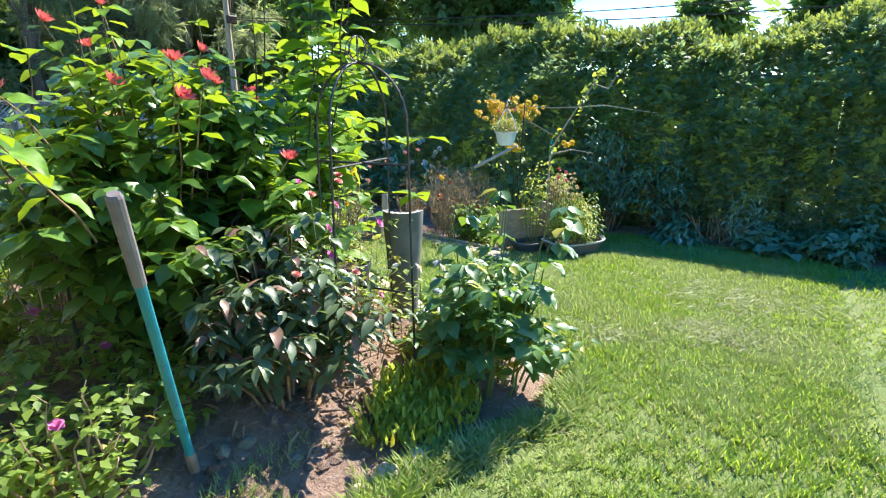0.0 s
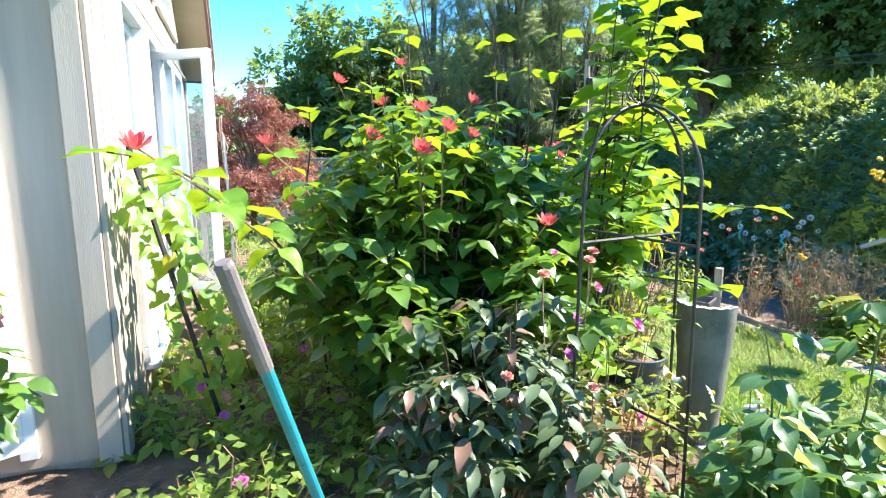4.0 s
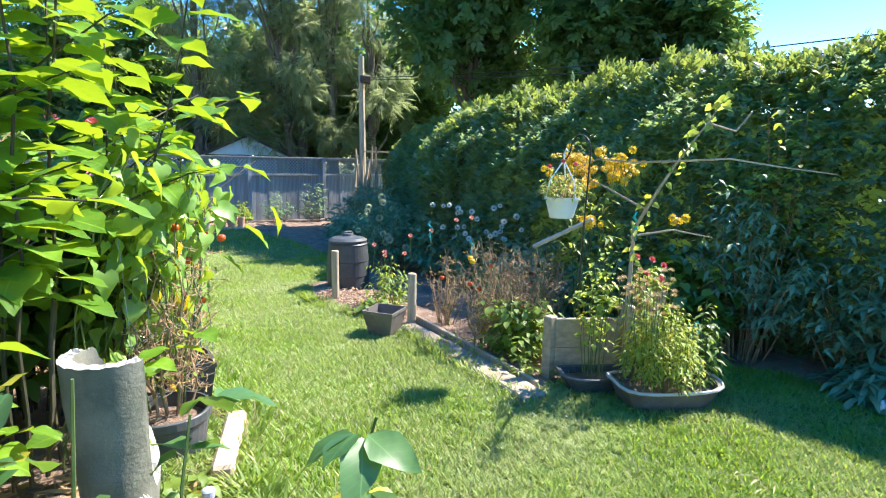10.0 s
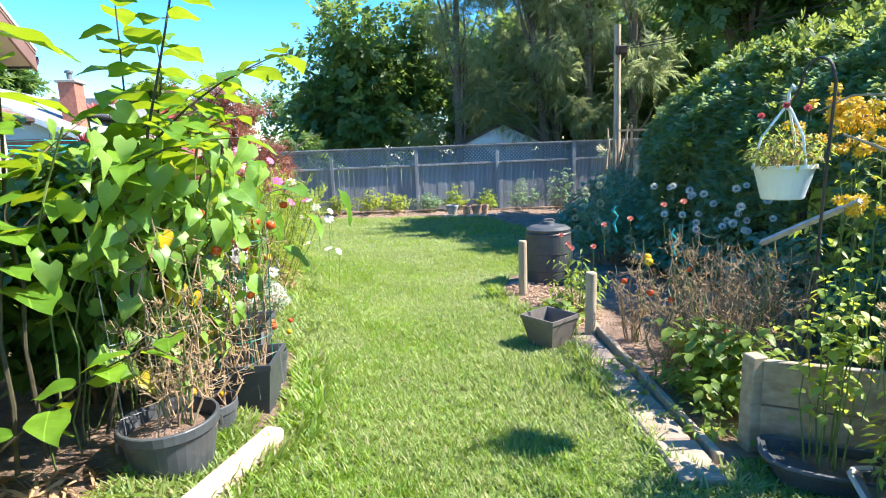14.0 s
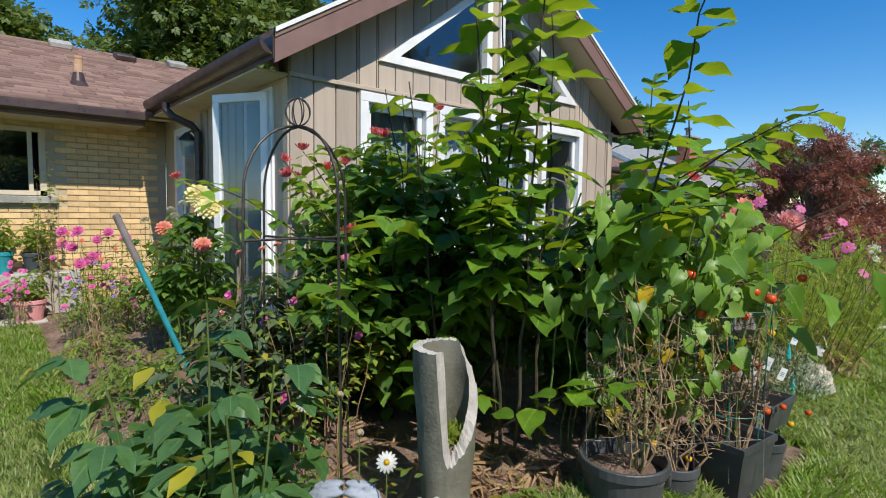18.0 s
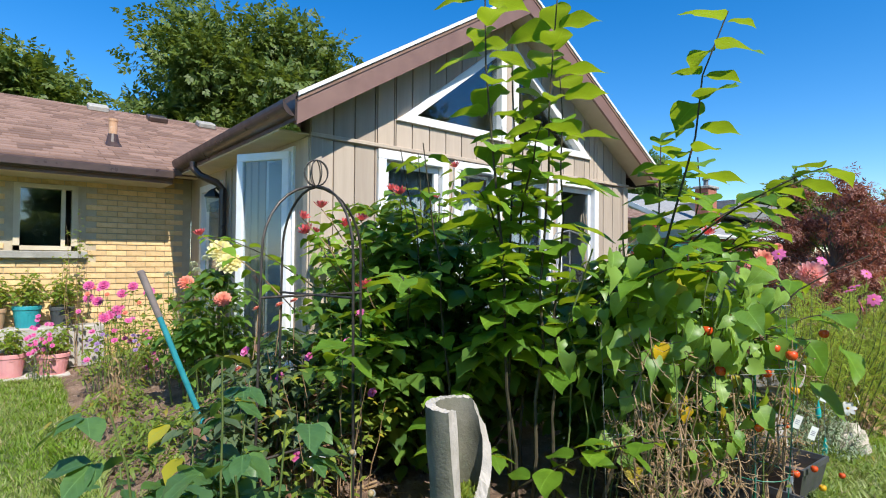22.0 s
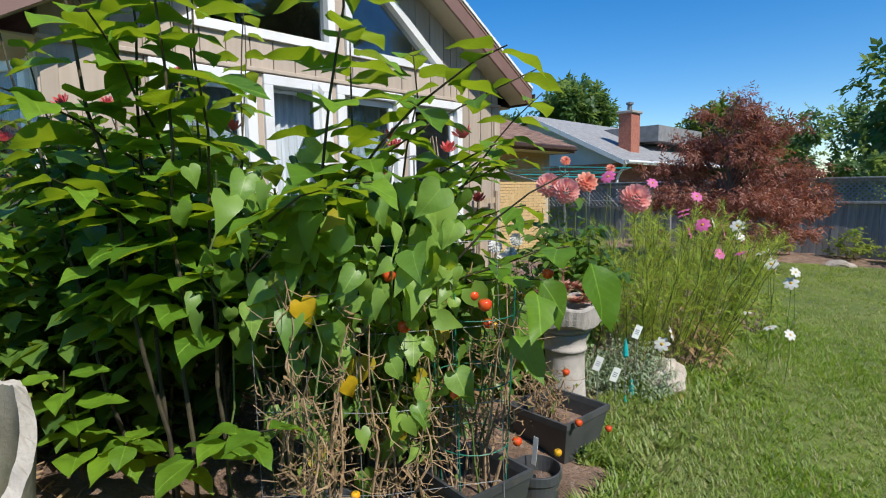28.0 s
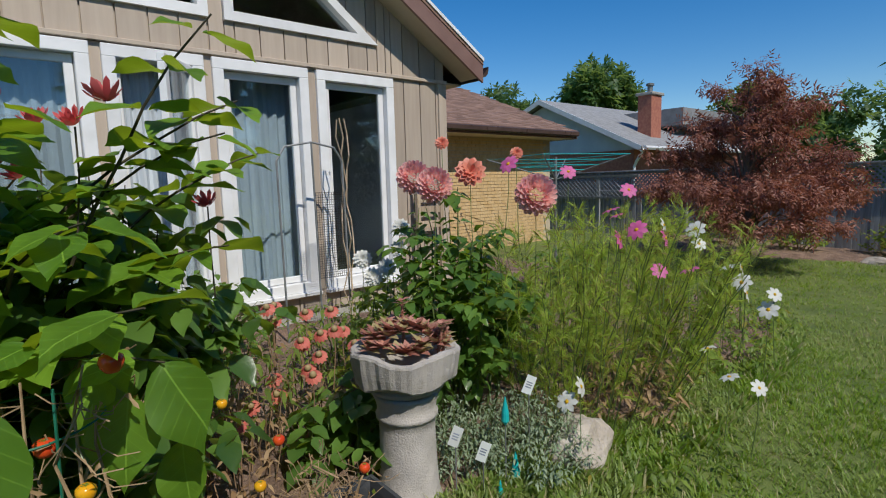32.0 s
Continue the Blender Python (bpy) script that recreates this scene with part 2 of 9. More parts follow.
DARK_STEM = surface("dark_stem", (0.04, 0.035, 0.02), (0.08, 0.065, 0.036), 20, 0.8, 0.3, 90)
DRY_STEM = surface("dry_stem", (0.25, 0.165, 0.09), (0.4, 0.28, 0.16), 20, 0.85, 0.3, 90)
SOIL = surface("soil", (0.16, 0.1, 0.068), (0.32, 0.21, 0.15), 5, 0.95, 1.0, 45, c3=(0.42, 0.31, 0.24), dist=0.04)
CONCRETE = surface("concrete", (0.3, 0.29, 0.26), (0.44, 0.42, 0.38), 6, 0.9, 0.6, 80, c3=(0.24, 0.25, 0.2))
PALE_CONC = surface("pale_concrete", (0.42, 0.39, 0.36), (0.54, 0.5, 0.46), 9, 0.9, 0.8, 120, c3=(0.34, 0.31, 0.27))
VASE_OUT = surface("vase_stone", (0.11, 0.11, 0.078), (0.2, 0.19, 0.145), 7, 0.9, 0.7, 60, c3=(0.17, 0.19, 0.13))
VASE_CUT = surface("vase_broken_edge", (0.4, 0.37, 0.33), (0.52, 0.48, 0.43), 14, 0.9, 0.8, 60)
PLASTIC = surface("black_plastic", (0.045, 0.05, 0.055), (0.075, 0.08, 0.085), 5, 0.5, 0.1, 60, c3=(0.1, 0.095, 0.085))
GREY_PLASTIC = surface("grey_plastic", (0.12, 0.1, 0.09), (0.17, 0.15, 0.13), 6, 0.55, 0.1, 60, c3=(0.22, 0.19, 0.16))
WHITE_PLASTIC = surface("white_plastic", (0.72, 0.76, 0.74), (0.8, 0.82, 0.8), 6, 0.4, 0.05, 60)
IRON = surface("dark_iron", (0.05, 0.045, 0.042), (0.1, 0.085, 0.075), 12, 0.5, 0.3, 120, metal=0.6)
GALV = surface("galvanised_wire", (0.16, 0.17, 0.17), (0.26, 0.27, 0.27), 12, 0.55, 0.1, 120, metal=0.3)
TEAL = surface("teal_paint", (0.02, 0.22, 0.26), (0.03, 0.3, 0.34), 8, 0.35, 0.05, 60)
CAGE_GREEN = surface("green_coated_wire", (0.01, 0.13, 0.08), (0.02, 0.18, 0.11), 8, 0.45, 0.05, 60)
TEAL_B = surface("teal_plastic", (0.0, 0.35, 0.36), (0.02, 0.45, 0.45), 8, 0.4, 0.05, 60)
GRIP = surface("worn_grip", (0.16, 0.13, 0.12), (0.24, 0.2, 0.18), 14, 0.8, 0.4, 90)
STEEL = surface("rusty_steel", (0.25, 0.19, 0.15), (0.36, 0.3, 0.25), 16, 0.6, 0.4, 90, metal=0.4)
OLD_WOOD = surface("weathered_wood", (0.36, 0.27, 0.18), (0.5, 0.39, 0.27), 5, 0.85, 0.5, 50, c3=(0.22, 0.17, 0.12), stretch=(6, 6, 0.6))
BOARD = surface("weathered_board", (0.27, 0.2, 0.14), (0.4, 0.32, 0.23), 4, 0.85, 0.5, 50, c3=(0.25, 0.2, 0.15), stretch=(0.6, 6, 6))
FENCE_WOOD = surface("grey_fence_wood", (0.2, 0.21, 0.22), (0.32, 0.33, 0.34), 3, 0.9, 0.5, 40, c3=(0.15, 0.15, 0.15), stretch=(5, 5, 0.5))
TERRA = surface("terracotta", (0.48, 0.27, 0.15), (0.6, 0.38, 0.24), 7, 0.85, 0.3, 70, c3=(0.62, 0.5, 0.4))
PINK_POT = surface("pink_plastic", (0.62, 0.25, 0.26), (0.72, 0.34, 0.34), 6, 0.5, 0.05, 60)
SIDING = surface("tan_siding", (0.42, 0.34, 0.27), (0.47, 0.39, 0.31), 3, 0.75, 0.25, 50, stretch=(6, 6, 0.5))
TRIM_WHITE = surface("white_trim", (0.72, 0.72, 0.71), (0.8, 0.8, 0.8), 5, 0.45, 0.05, 60)
FASCIA = surface("brown_fascia", (0.2, 0.115, 0.095), (0.24, 0.14, 0.115), 5, 0.5, 0.05, 60)
GUTTER = surface("dark_brown_gutter", (0.05, 0.032, 0.026), (0.08, 0.05, 0.04), 5, 0.35, 0.05, 60)
SOFFIT = surface("cream_soffit", (0.5, 0.42, 0.3), (0.58, 0.5, 0.37), 5, 0.7, 0.1, 60)
BRICK = surface("yellow_brick", (0.64, 0.43, 0.2), (0.74, 0.53, 0.28), 9, 0.9, 0.5, 70, c3=(0.55, 0.35, 0.16))
MORTAR = surface("mortar", (0.46, 0.38, 0.27), (0.54, 0.46, 0.33), 9, 0.95, 0.6, 90)
RED_BRICK = surface("red_brick", (0.3, 0.1, 0.07), (0.4, 0.16, 0.1), 12, 0.9, 0.4, 60)
SHINGLE = surface("brown_shingle", (0.2, 0.12, 0.09), (0.29, 0.18, 0.135), 6, 0.9, 0.8, 160, c3=(0.15, 0.1, 0.08))
SLATE = surface("grey_shingle", (0.2, 0.2, 0.2), (0.28, 0.28, 0.28), 6, 0.9, 0.6, 100)
PALE_WALL = surface("pale_siding", (0.55, 0.58, 0.62), (0.62, 0.65, 0.68), 3, 0.8, 0.1, 60)
ROCK = surface("garden_rock", (0.42, 0.36, 0.3), (0.56, 0.5, 0.43), 7, 0.9, 0.8, 40, c3=(0.3, 0.27, 0.22), dist=0.02)
PINK_STONE = surface("pinkish_stone", (0.52, 0.36, 0.27), (0.62, 0.46, 0.36), 9, 0.9, 0.6, 60)
CHIPS = surface("wood_chips", (0.4, 0.25, 0.16), (0.52, 0.36, 0.24), 12, 0.9, 0.4, 60)
BLUE_STONE = surface("blue_grey_cast_stone", (0.3, 0.34, 0.42), (0.42, 0.46, 0.53), 12, 0.85, 0.5, 90, c3=(0.2, 0.23, 0.29))
PAVER = surface("dusty_paver", (0.26, 0.19, 0.14), (0.36, 0.28, 0.21), 7, 0.95, 0.8, 60, c3=(0.24, 0.17, 0.12))
ROOM = surface("room_wall", (0.6, 0.62, 0.64), (0.7, 0.71, 0.73), 2, 0.9, 0.0)
CLOTH = surface("grey_curtain", (0.45, 0.5, 0.55), (0.55, 0.6, 0.64), 4, 0.9, 0.2, 80, stretch=(1, 12, 0.4))


def petal_mat(name, a, b, glow, thin=0.3):
    return foliage_mat(name, a, b, glow, thin, 0.55)


P_RED = petal_mat("red_petal", (0.58, 0.06, 0.07), (0.82, 0.2, 0.2), (0.8, 0.16, 0.14), 0.35)
P_PINK = petal_mat("pink_petal", (0.92, 0.42, 0.4), (0.97, 0.68, 0.63), (0.95, 0.52, 0.48), 0.4)
P_MAG = petal_mat("magenta_petal", (0.65, 0.08, 0.3), (0.8, 0.2, 0.45), (0.75, 0.15, 0.4))
P_WHITE = petal_mat("white_petal", (0.72, 0.72, 0.68), (0.85, 0.85, 0.8), (0.7, 0.7, 0.6))
P_YEL = petal_mat("yellow_petal", (0.8, 0.46, 0.01), (0.92, 0.64, 0.03), (0.95, 0.62, 0.01), 0.48)
P_PALE = petal_mat("pale_yellow_petal", (0.8, 0.7, 0.25), (0.88, 0.82, 0.45), (0.8, 0.7, 0.25))
P_PEACH = petal_mat("peach_petal", (0.75, 0.2, 0.13), (0.88, 0.38, 0.26), (0.85, 0.3, 0.2))
P_MAUVE = petal_mat("mauve_petal", (0.32, 0.18, 0.42), (0.48, 0.32, 0.55), (0.4, 0.25, 0.5))
P_CORAL = petal_mat("coral_petal", (0.62, 0.13, 0.1), (0.85, 0.27, 0.2), (0.8, 0.22, 0.16))
P_TAN = petal_mat("dry_petal", (0.42, 0.3, 0.14), (0.58, 0.45, 0.24), (0.45, 0.32, 0.15))
P_GREENW = petal_mat("greenish_petal", (0.5, 0.52, 0.34), (0.66, 0.66, 0.48), (0.5, 0.52, 0.3))
TOM_R = surface("ripe_tomato", (0.55, 0.04, 0.015), (0.7, 0.1, 0.02), 6, 0.2, 0.0)
TOM_Y = surface("yellow_tomato", (0.7, 0.3, 0.01), (0.75, 0.42, 0.02), 6, 0.2, 0.0)
SUCC = foliage_mat("succulent", (0.36, 0.14, 0.1), (0.6, 0.3, 0.22), (0.4, 0.14, 0.1), 0.2, 0.5, (0.42, 0.34, 0.16), 0.25)


def glass_mat():
    m, t, p = shader("window_glass")
    g = t.nodes.new("ShaderNodeBsdfGlossy")
    g.inputs["Roughness"].default_value = 0.02
    tr = t.nodes.new("ShaderNodeBsdfTransparent")
    tr.inputs["Color"].default_value = (0.75, 0.82, 0.85, 1)
    lw = t.nodes.new("ShaderNodeLayerWeight")
    lw.inputs["Blend"].default_value = 0.5
    steep = t.nodes.new("ShaderNodeMath")
    steep.operation = "POWER"
    steep.inputs[1].default_value = 3.5
    t.links.new(lw.outputs["Facing"], steep.inputs[0])
    gloss = t.nodes.new("ShaderNodeMath")
    gloss.operation = "MULTIPLY_ADD"
    gloss.inputs[1].default_value = 0.8
    gloss.inputs[2].default_value = 0.1
    t.links.new(steep.outputs[0], gloss.inputs[0])
    mx = t.nodes.new("ShaderNodeMixShader")
    t.links.new(gloss.outputs[0], mx.inputs[0])
    t.links.new(tr.outputs[0], mx.inputs[1])
    t.links.new(g.outputs[0], mx.inputs[2])
    t.links.new(mx.outputs[0], t.nodes["Material Output"].inputs[0])
    return m


GLASS = glass_mat()


# ---- shape helpers ----
def data_of(name, V, F, mat, smooth=False):
    me = bpy.data.meshes.new(name)
    if isinstance(F, np.ndarray):
        n, k = F.shape
        me.vertices.add(len(V))
        me.vertices.foreach_set("co", np.asarray(V, np.float32).ravel())
        me.loops.add(n * k)
        me.loops.foreach_set("vertex_index", F.astype(np.int32).ravel())
        me.polygons.add(n)
        me.polygons.foreach_set("loop_start", np.arange(0, n * k, k, dtype=np.int32))
        me.update(calc_edges=True)
    else:
        me.from_pydata([tuple(v) for v in V], [], F)
    if smooth:
        me.polygons.foreach_set("use_smooth", np.ones(len(me.polygons), dtype=bool))
    me.materials.append(mat)
    return me


def part(name, VF, mat, parent=None, label="", smooth=False):
    ob = new(name, data_of(name, VF[0], VF[1], mat, smooth))
    if parent:
        ob.parent = parent
    if label:
        ob["label"] = label
    return ob


def shared(name, me, parent, m):
    """One more object on a mesh that others share."""
    ob = new(name, me)
    ob.parent = parent
    ob.matrix_basis = m
    return ob


def thing(name, label, category, group="", kind="", at=None):
    ob = new(name)
    if at:
        ob.location = at
    return tagged(ob, label, category, group, kind)


def merge(parts):
    V, F = [], []
    for v, f in parts:
        o = len(V)
        V.extend(v)
        F.extend([tuple(i + o for i in face) for face in f])
    return V, F


def box(x0, x1, y0, y1, z0, z1, b=0.0):
    """A box, its edges cut by b."""
    if b <= 0:
        V = [(x, y, z) for z in (z0, z1) for x, y in ((x0, y0), (x1, y0), (x1, y1), (x0, y1))]
        return V, [(0, 3, 2, 1), (4, 5, 6, 7), (0, 1, 5, 4), (1, 2, 6, 5), (2, 3, 7, 6), (3, 0, 4, 7)]
    bm = bmesh.new()
    bmesh.ops.create_cube(bm, size=1, matrix=Matrix.Translation(((x0 + x1) / 2, (y0 + y1) / 2, (z0 + z1) / 2)) @ Matrix.Diagonal((x1 - x0, y1 - y0, z1 - z0, 1)))
    bmesh.ops.bevel(bm, geom=bm.edges[:], offset=b, segments=1, affect="EDGES")
    bm.verts.ensure_lookup_table()
    V = [tuple(v.co) for v in bm.verts]
    F = [tuple(v.index for v in f.verts) for f in bm.faces]
    bm.free()
    return V, F


def moved(VF, m):
    return [tuple(m @ Vector(v)) for v in VF[0]], VF[1]


def lathe(profile, n=24, wob=0.0, seed=0, squash=1.0):
    r_ = random.Random(seed)
    V, F = [], []
    ph = [r_.uniform(0, 6.28) for _ in range(4)]
    for j, (r, z) in enumerate(profile):
        for i in range(n):
            a = 2 * math.pi * i / n
            k = 1 + wob * (math.sin(3 * a + ph[0] + z * 9) + 0.6 * math.sin(5 * a + ph[1] - z * 14))
            V.append((r * k * math.cos(a), r * k * math.sin(a) * squash, z))
    for j in range(len(profile) - 1):
        for i in range(n):
            k = (i + 1) % n
            F.append((j * n + i, j * n + k, (j + 1) * n + k, (j + 1) * n + i))
    F.append(tuple(range(n - 1, -1, -1)))
    F.append(tuple((len(profile) - 1) * n + i for i in range(n)))
    return V, F


def tube(pts, rad, n=6):
    """A round rod along points; rad is one radius or one a point."""
    pts = [Vector(p) for p in pts]
    if not hasattr(rad, "__len__"):
        rad = [rad] * len(pts)
    V, F = [], []
    side = None
    for i, p in enumerate(pts):
        d = (pts[min(i + 1, len(pts) - 1)] - pts[max(i - 1, 0)]).normalized()
        if side is None:
            side = d.cross(Vector((0, 0, 1)) if abs(d.z) < 0.9 else Vector((1, 0, 0))).normalized()
        else:
            side = (side - d * side.dot(d)).normalized()
        up = d.cross(side)
        for k in range(n):
            a = 2 * math.pi * k / n
            V.append(tuple(p + (side * math.cos(a) + up * math.sin(a)) * rad[i]))
    for i in range(len(pts) - 1):
        for k in range(n):
            q = (k + 1) % n
            F.append((i * n + k, i * n + q, (i + 1) * n + q, (i + 1) * n + k))
    F.append(tuple(range(n - 1, -1, -1)))
    F.append(tuple((len(pts) - 1) * n + k for k in range(n)))
    return V, F


def bent(a, b, sag=0.0, n=6, r_=None, jit=0.0):
    """Points from a to b on a curve that bows by sag and wanders by jit."""
    a, b = Vector(a), Vector(b)
    out = []
    for i in range(n + 1):
        t = i / n
        p = a.lerp(b, t)
        p.z += sag * 4 * t * (1 - t)
        if r_ and 0 < i:
            p += Vector((r_.uniform(-jit, jit), r_.uniform(-jit, jit), r_.uniform(-jit, jit) * 0.5))
        out.append(p)
    return out


def rows_leaf(rows, fold=0.18, droop=0.25):
    """A leaf blade from rows of (y of the midrib, y of the margin, half width), folded along its rib and bent down to its tip."""
    V, idx, F = [], [], []
    for ym, ys, w in rows:
        if w <= 0:
            V.append((0, ym, -droop * ym * ym))
            idx.append((len(V) - 1,))
        else:
            for s in (-1, 0, 1):
                y = ym if s == 0 else ys
                V.append((s * w, y, abs(s) * (fold * w + 0.035 * math.sin(11 * ys + 1.3 * s)) - droop * y * abs(y)))
            n = len(V)
            idx.append((n - 3, n - 2, n - 1))
    for p, q in zip(idx, idx[1:]):
        if len(p) == 3 and len(q) == 3:
            F += [(p[0], p[1], q[1]), (p[0], q[1], q[0]), (p[1], p[2], q[2]), (p[1], q[2], q[1])]
        elif len(q) == 1:
            F += [(p[0], p[1], q[0]), (p[1], p[2], q[0])]
        else:
            F += [(p[0], q[1], q[0]), (p[0], q[2], q[1])]
    return np.array(V, float), np.array(F)


OVATE = rows_leaf([(0, 0, 0), (0.12, 0.14, 0.2), (0.35, 0.37, 0.32), (0.62, 0.62, 0.27), (0.85, 0.84, 0.12), (1, 1, 0)], 0.26, 0.28)
ROUND_L = rows_leaf([(0, 0, 0), (0.1, 0.1, 0.27), (0.32, 0.32, 0.41), (0.6, 0.58, 0.36), (0.85, 0.82, 0.17), (1, 1, 0)], 0.22, 0.2)
LONG_OVATE = rows_leaf([(0, 0, 0), (0.15, 0.17, 0.15), (0.38, 0.4, 0.22), (0.65, 0.65, 0.17), (0.85, 0.85, 0.08), (1, 1, 0)], 0.3, 0.3)
FINE_LEAF = rows_leaf([(0, 0, 0)] + [(t, t + 0.04 * math.sin(math.pi * t), 0.37 * math.sin(math.pi * t ** 0.74) * (1 - 0.3 * t ** 3)) for t in (0.04, 0.11, 0.2, 0.3, 0.42, 0.54, 0.66, 0.77, 0.87, 0.94)] + [(1.03, 1.03, 0)], 0.24, 0.24)
HEART_FINE = rows_leaf([(0, -0.15, 0.14), (0.03, -0.12, 0.27), (0.07, -0.02, 0.38), (0.16, 0.12, 0.425), (0.3, 0.27, 0.4), (0.45, 0.42, 0.33), (0.6, 0.57, 0.24), (0.75, 0.73, 0.14), (0.88, 0.87, 0.06), (1, 1, 0)], 0.3, 0.45)
HEART = rows_leaf([(0, -0.16, 0.22), (0.08, 0.02, 0.41), (0.32, 0.3, 0.4), (0.62, 0.58, 0.23), (1, 1, 0)], 0.3, 0.45)
LANCE = rows_leaf([(0, 0, 0), (0.25, 0.25, 0.14), (0.6, 0.6, 0.12), (1, 1, 0)], 0.2, 0.35)
SMALL = rows_leaf([(0, 0, 0), (0.4, 0.4, 0.3), (1, 1, 0)], 0.15, 0.2)
THREAD = rows_leaf([(0, 0, 0.045), (0.5, 0.5, 0.038), (1, 1, 0)], 0.0, 0.25)


def many(tmpl, P, D, U, S):
    """Copies of a blade at places P, pointing along D, facing U, with sizes S, as one set of points and faces."""
    V, F = tmpl
    P, D, U, S = (np.asarray(a, float) for a in (P, D, U, S))
    D = D / (np.linalg.norm(D, axis=1, keepdims=True) + 1e-9)
    X = np.cross(D, U)
    X /= np.linalg.norm(X, axis=1, keepdims=True) + 1e-9
    N = np.cross(X, D)
    if S.ndim == 1:
        S = S[:, None] * np.ones(3)
    out = P[:, None] + V[None, :, 0:1] * (X * S[:, 0:1])[:, None] + V[None, :, 1:2] * (D * S[:, 1:2])[:, None] + V[None, :, 2:3] * (N * S[:, 2:3])[:, None]
    faces = (F[None] + (np.arange(len(P)) * len(V))[:, None, None]).reshape(-1, F.shape[1])
    return out.reshape(-1, 3), faces


def blades(name, tmpl, P, D, U, S, mat, parent=None, kind="", label=""):
    ob = part(name, many(tmpl, P, D, U, S), mat, parent, label, smooth=True)
    if kind:
        ob["kind"] = kind
    return ob


def fan_of(tmpl, k, spread_, rs, size=1.0):
    """Several blades as one spray along +y."""
    P = np.stack([np.zeros(k), np.linspace(0, 0.7, k), np.zeros(k)], 1)
    a = np.where(np.arange(k) % 2, 1, -1) * spread_ * np.linspace(1.1, 0.4, k)
    D = np.stack([np.sin(a), np.cos(a), rs.uniform(-0.25, 0.25, k)], 1)
    U = np.stack([rs.uniform(-0.4, 0.4, k), rs.uniform(-0.2, 0.2, k), np.ones(k)], 1)
    return many(tmpl, P, D, U, np.full(k, size) * rs.uniform(0.7, 1.1, k))


def mat_of(p, d, u, s):
    """The pose of one blade as a matrix."""
    d = Vector(d).normalized()
    x = d.cross(Vector(u)).normalized()
    n = x.cross(d)
    m = Matrix((x * s, d * s, n * s)).transposed().to_4x4()
    m.translation = Vector(p)
    return m

# ---- ground ----
RS = np.random.RandomState(7)


def lump(x, y, s, seed=0.0):
    return noise.noise(Vector((x * s, y * s, seed)))


def build_ground():
    xs = [-300, -120, -50, -20, -9, -5] + [round(-4 + 0.14 * i, 3) for i in range(104)] + [11.5, 14, 20, 50, 120, 300]
    ys = [-300, -120, -50, -20, -10] + [round(-6.5 + 0.14 * i, 3) for i in range(148)] + [15, 18, 25, 50, 120, 300]
    V = []
    for y in ys:
        for x in xs:
            z = soil_z(x, y)
            if -4 < x < 10.6 and -6.6 < y < 14:
                bed = inside(HOUSE_BED, x, y) or inside(VEG_BED, x, y) or inside(BACK_BED, x, y)
                z += (0.035 * lump(x, y, 4.0) + 0.02 * lump(x, y, 11.0)) if bed else 0.012 * lump(x, y, 1.3)
            V.append((x, y, z))
    n = len(xs)
    F = [(j * n + i, j * n + i + 1, (j + 1) * n + i + 1, (j + 1) * n + i) for j in range(len(ys) - 1) for i in range(n - 1)]
    me = data_of("ground", V, np.array(F), TURF, True)
    me.materials.append(SOIL)
    for p in me.polygons:
        c = p.center
        if inside(HOUSE_BED, c.x, c.y) or inside(VEG_BED, c.x, c.y) or inside(BACK_BED, c.x, c.y):
            p.material_index = 1
    return tagged(new("ground", me), "mown lawn with bare soil beds, falling gently from the house", "ground", kind="structure")


# dark ground tone carries the shade in the gaps between grass blades
TURF = surface("turf", (0.09, 0.13, 0.025), (0.16, 0.2, 0.045), 1.2, 0.95, 0.8, 60, c3=(0.2, 0.18, 0.08), dist=0.02)
build_ground()


def tuft_of(rs, k=5):
    P = np.stack([rs.uniform(-0.35, 0.35, k), rs.uniform(-0.35, 0.35, k), np.zeros(k)], 1)
    a = rs.uniform(0, 6.28, k)
    D = np.stack([np.cos(a) * 0.55, np.sin(a) * 0.55, np.ones(k)], 1)
    U = np.stack([np.cos(a), np.sin(a), np.zeros(k)], 1)
    blade = (np.array([(-0.06, 0, 0), (0.06, 0, 0), (-0.045, 0.55, 0.02), (0.045, 0.55, 0.02), (0, 1, 0.2)]), np.array([(0, 1, 3), (0, 3, 2), (2, 3, 4)]))
    return many(blade, P, D, U, np.stack([np.ones(k), rs.uniform(0.6, 1.15, k), np.ones(k)], 1))


def sow(name, label, zones, keep, size, seed, mat=L_GRASS):
    """Tufts of grass over zones (x0, x1, y0, y1, number), where keep(x, y) allows."""
    rs = np.random.RandomState(seed)
    pts = []
    for x0, x1, y0, y1, n in zones:
        for x, y in zip(rs.uniform(x0, x1, n), rs.uniform(y0, y1, n)):
            if keep(x, y):
                pts.append((x, y, soil_z(x, y) - 0.004))
    P = np.array(pts)
    n = len(P)
    a = rs.uniform(0, 6.28, n)
    D = np.stack([np.cos(a), np.sin(a), np.zeros(n)], 1)
    U = np.stack([rs.uniform(-0.25, 0.25, n), rs.uniform(-0.25, 0.25, n), np.ones(n)], 1)
    s = size * rs.uniform(0.7, 1.3, n)
    patch = np.array([0.75 + 0.5 * (0.5 + lump(x, y, 0.9, 3.0)) for x, y, _ in pts])
    ob = blades(name, tuft_of(rs), P, D, U, np.stack([s, s, s * patch * rs.uniform(0.7, 1.1, n)], 1), mat)
    return tagged(ob, label, "grass", kind="stuff")


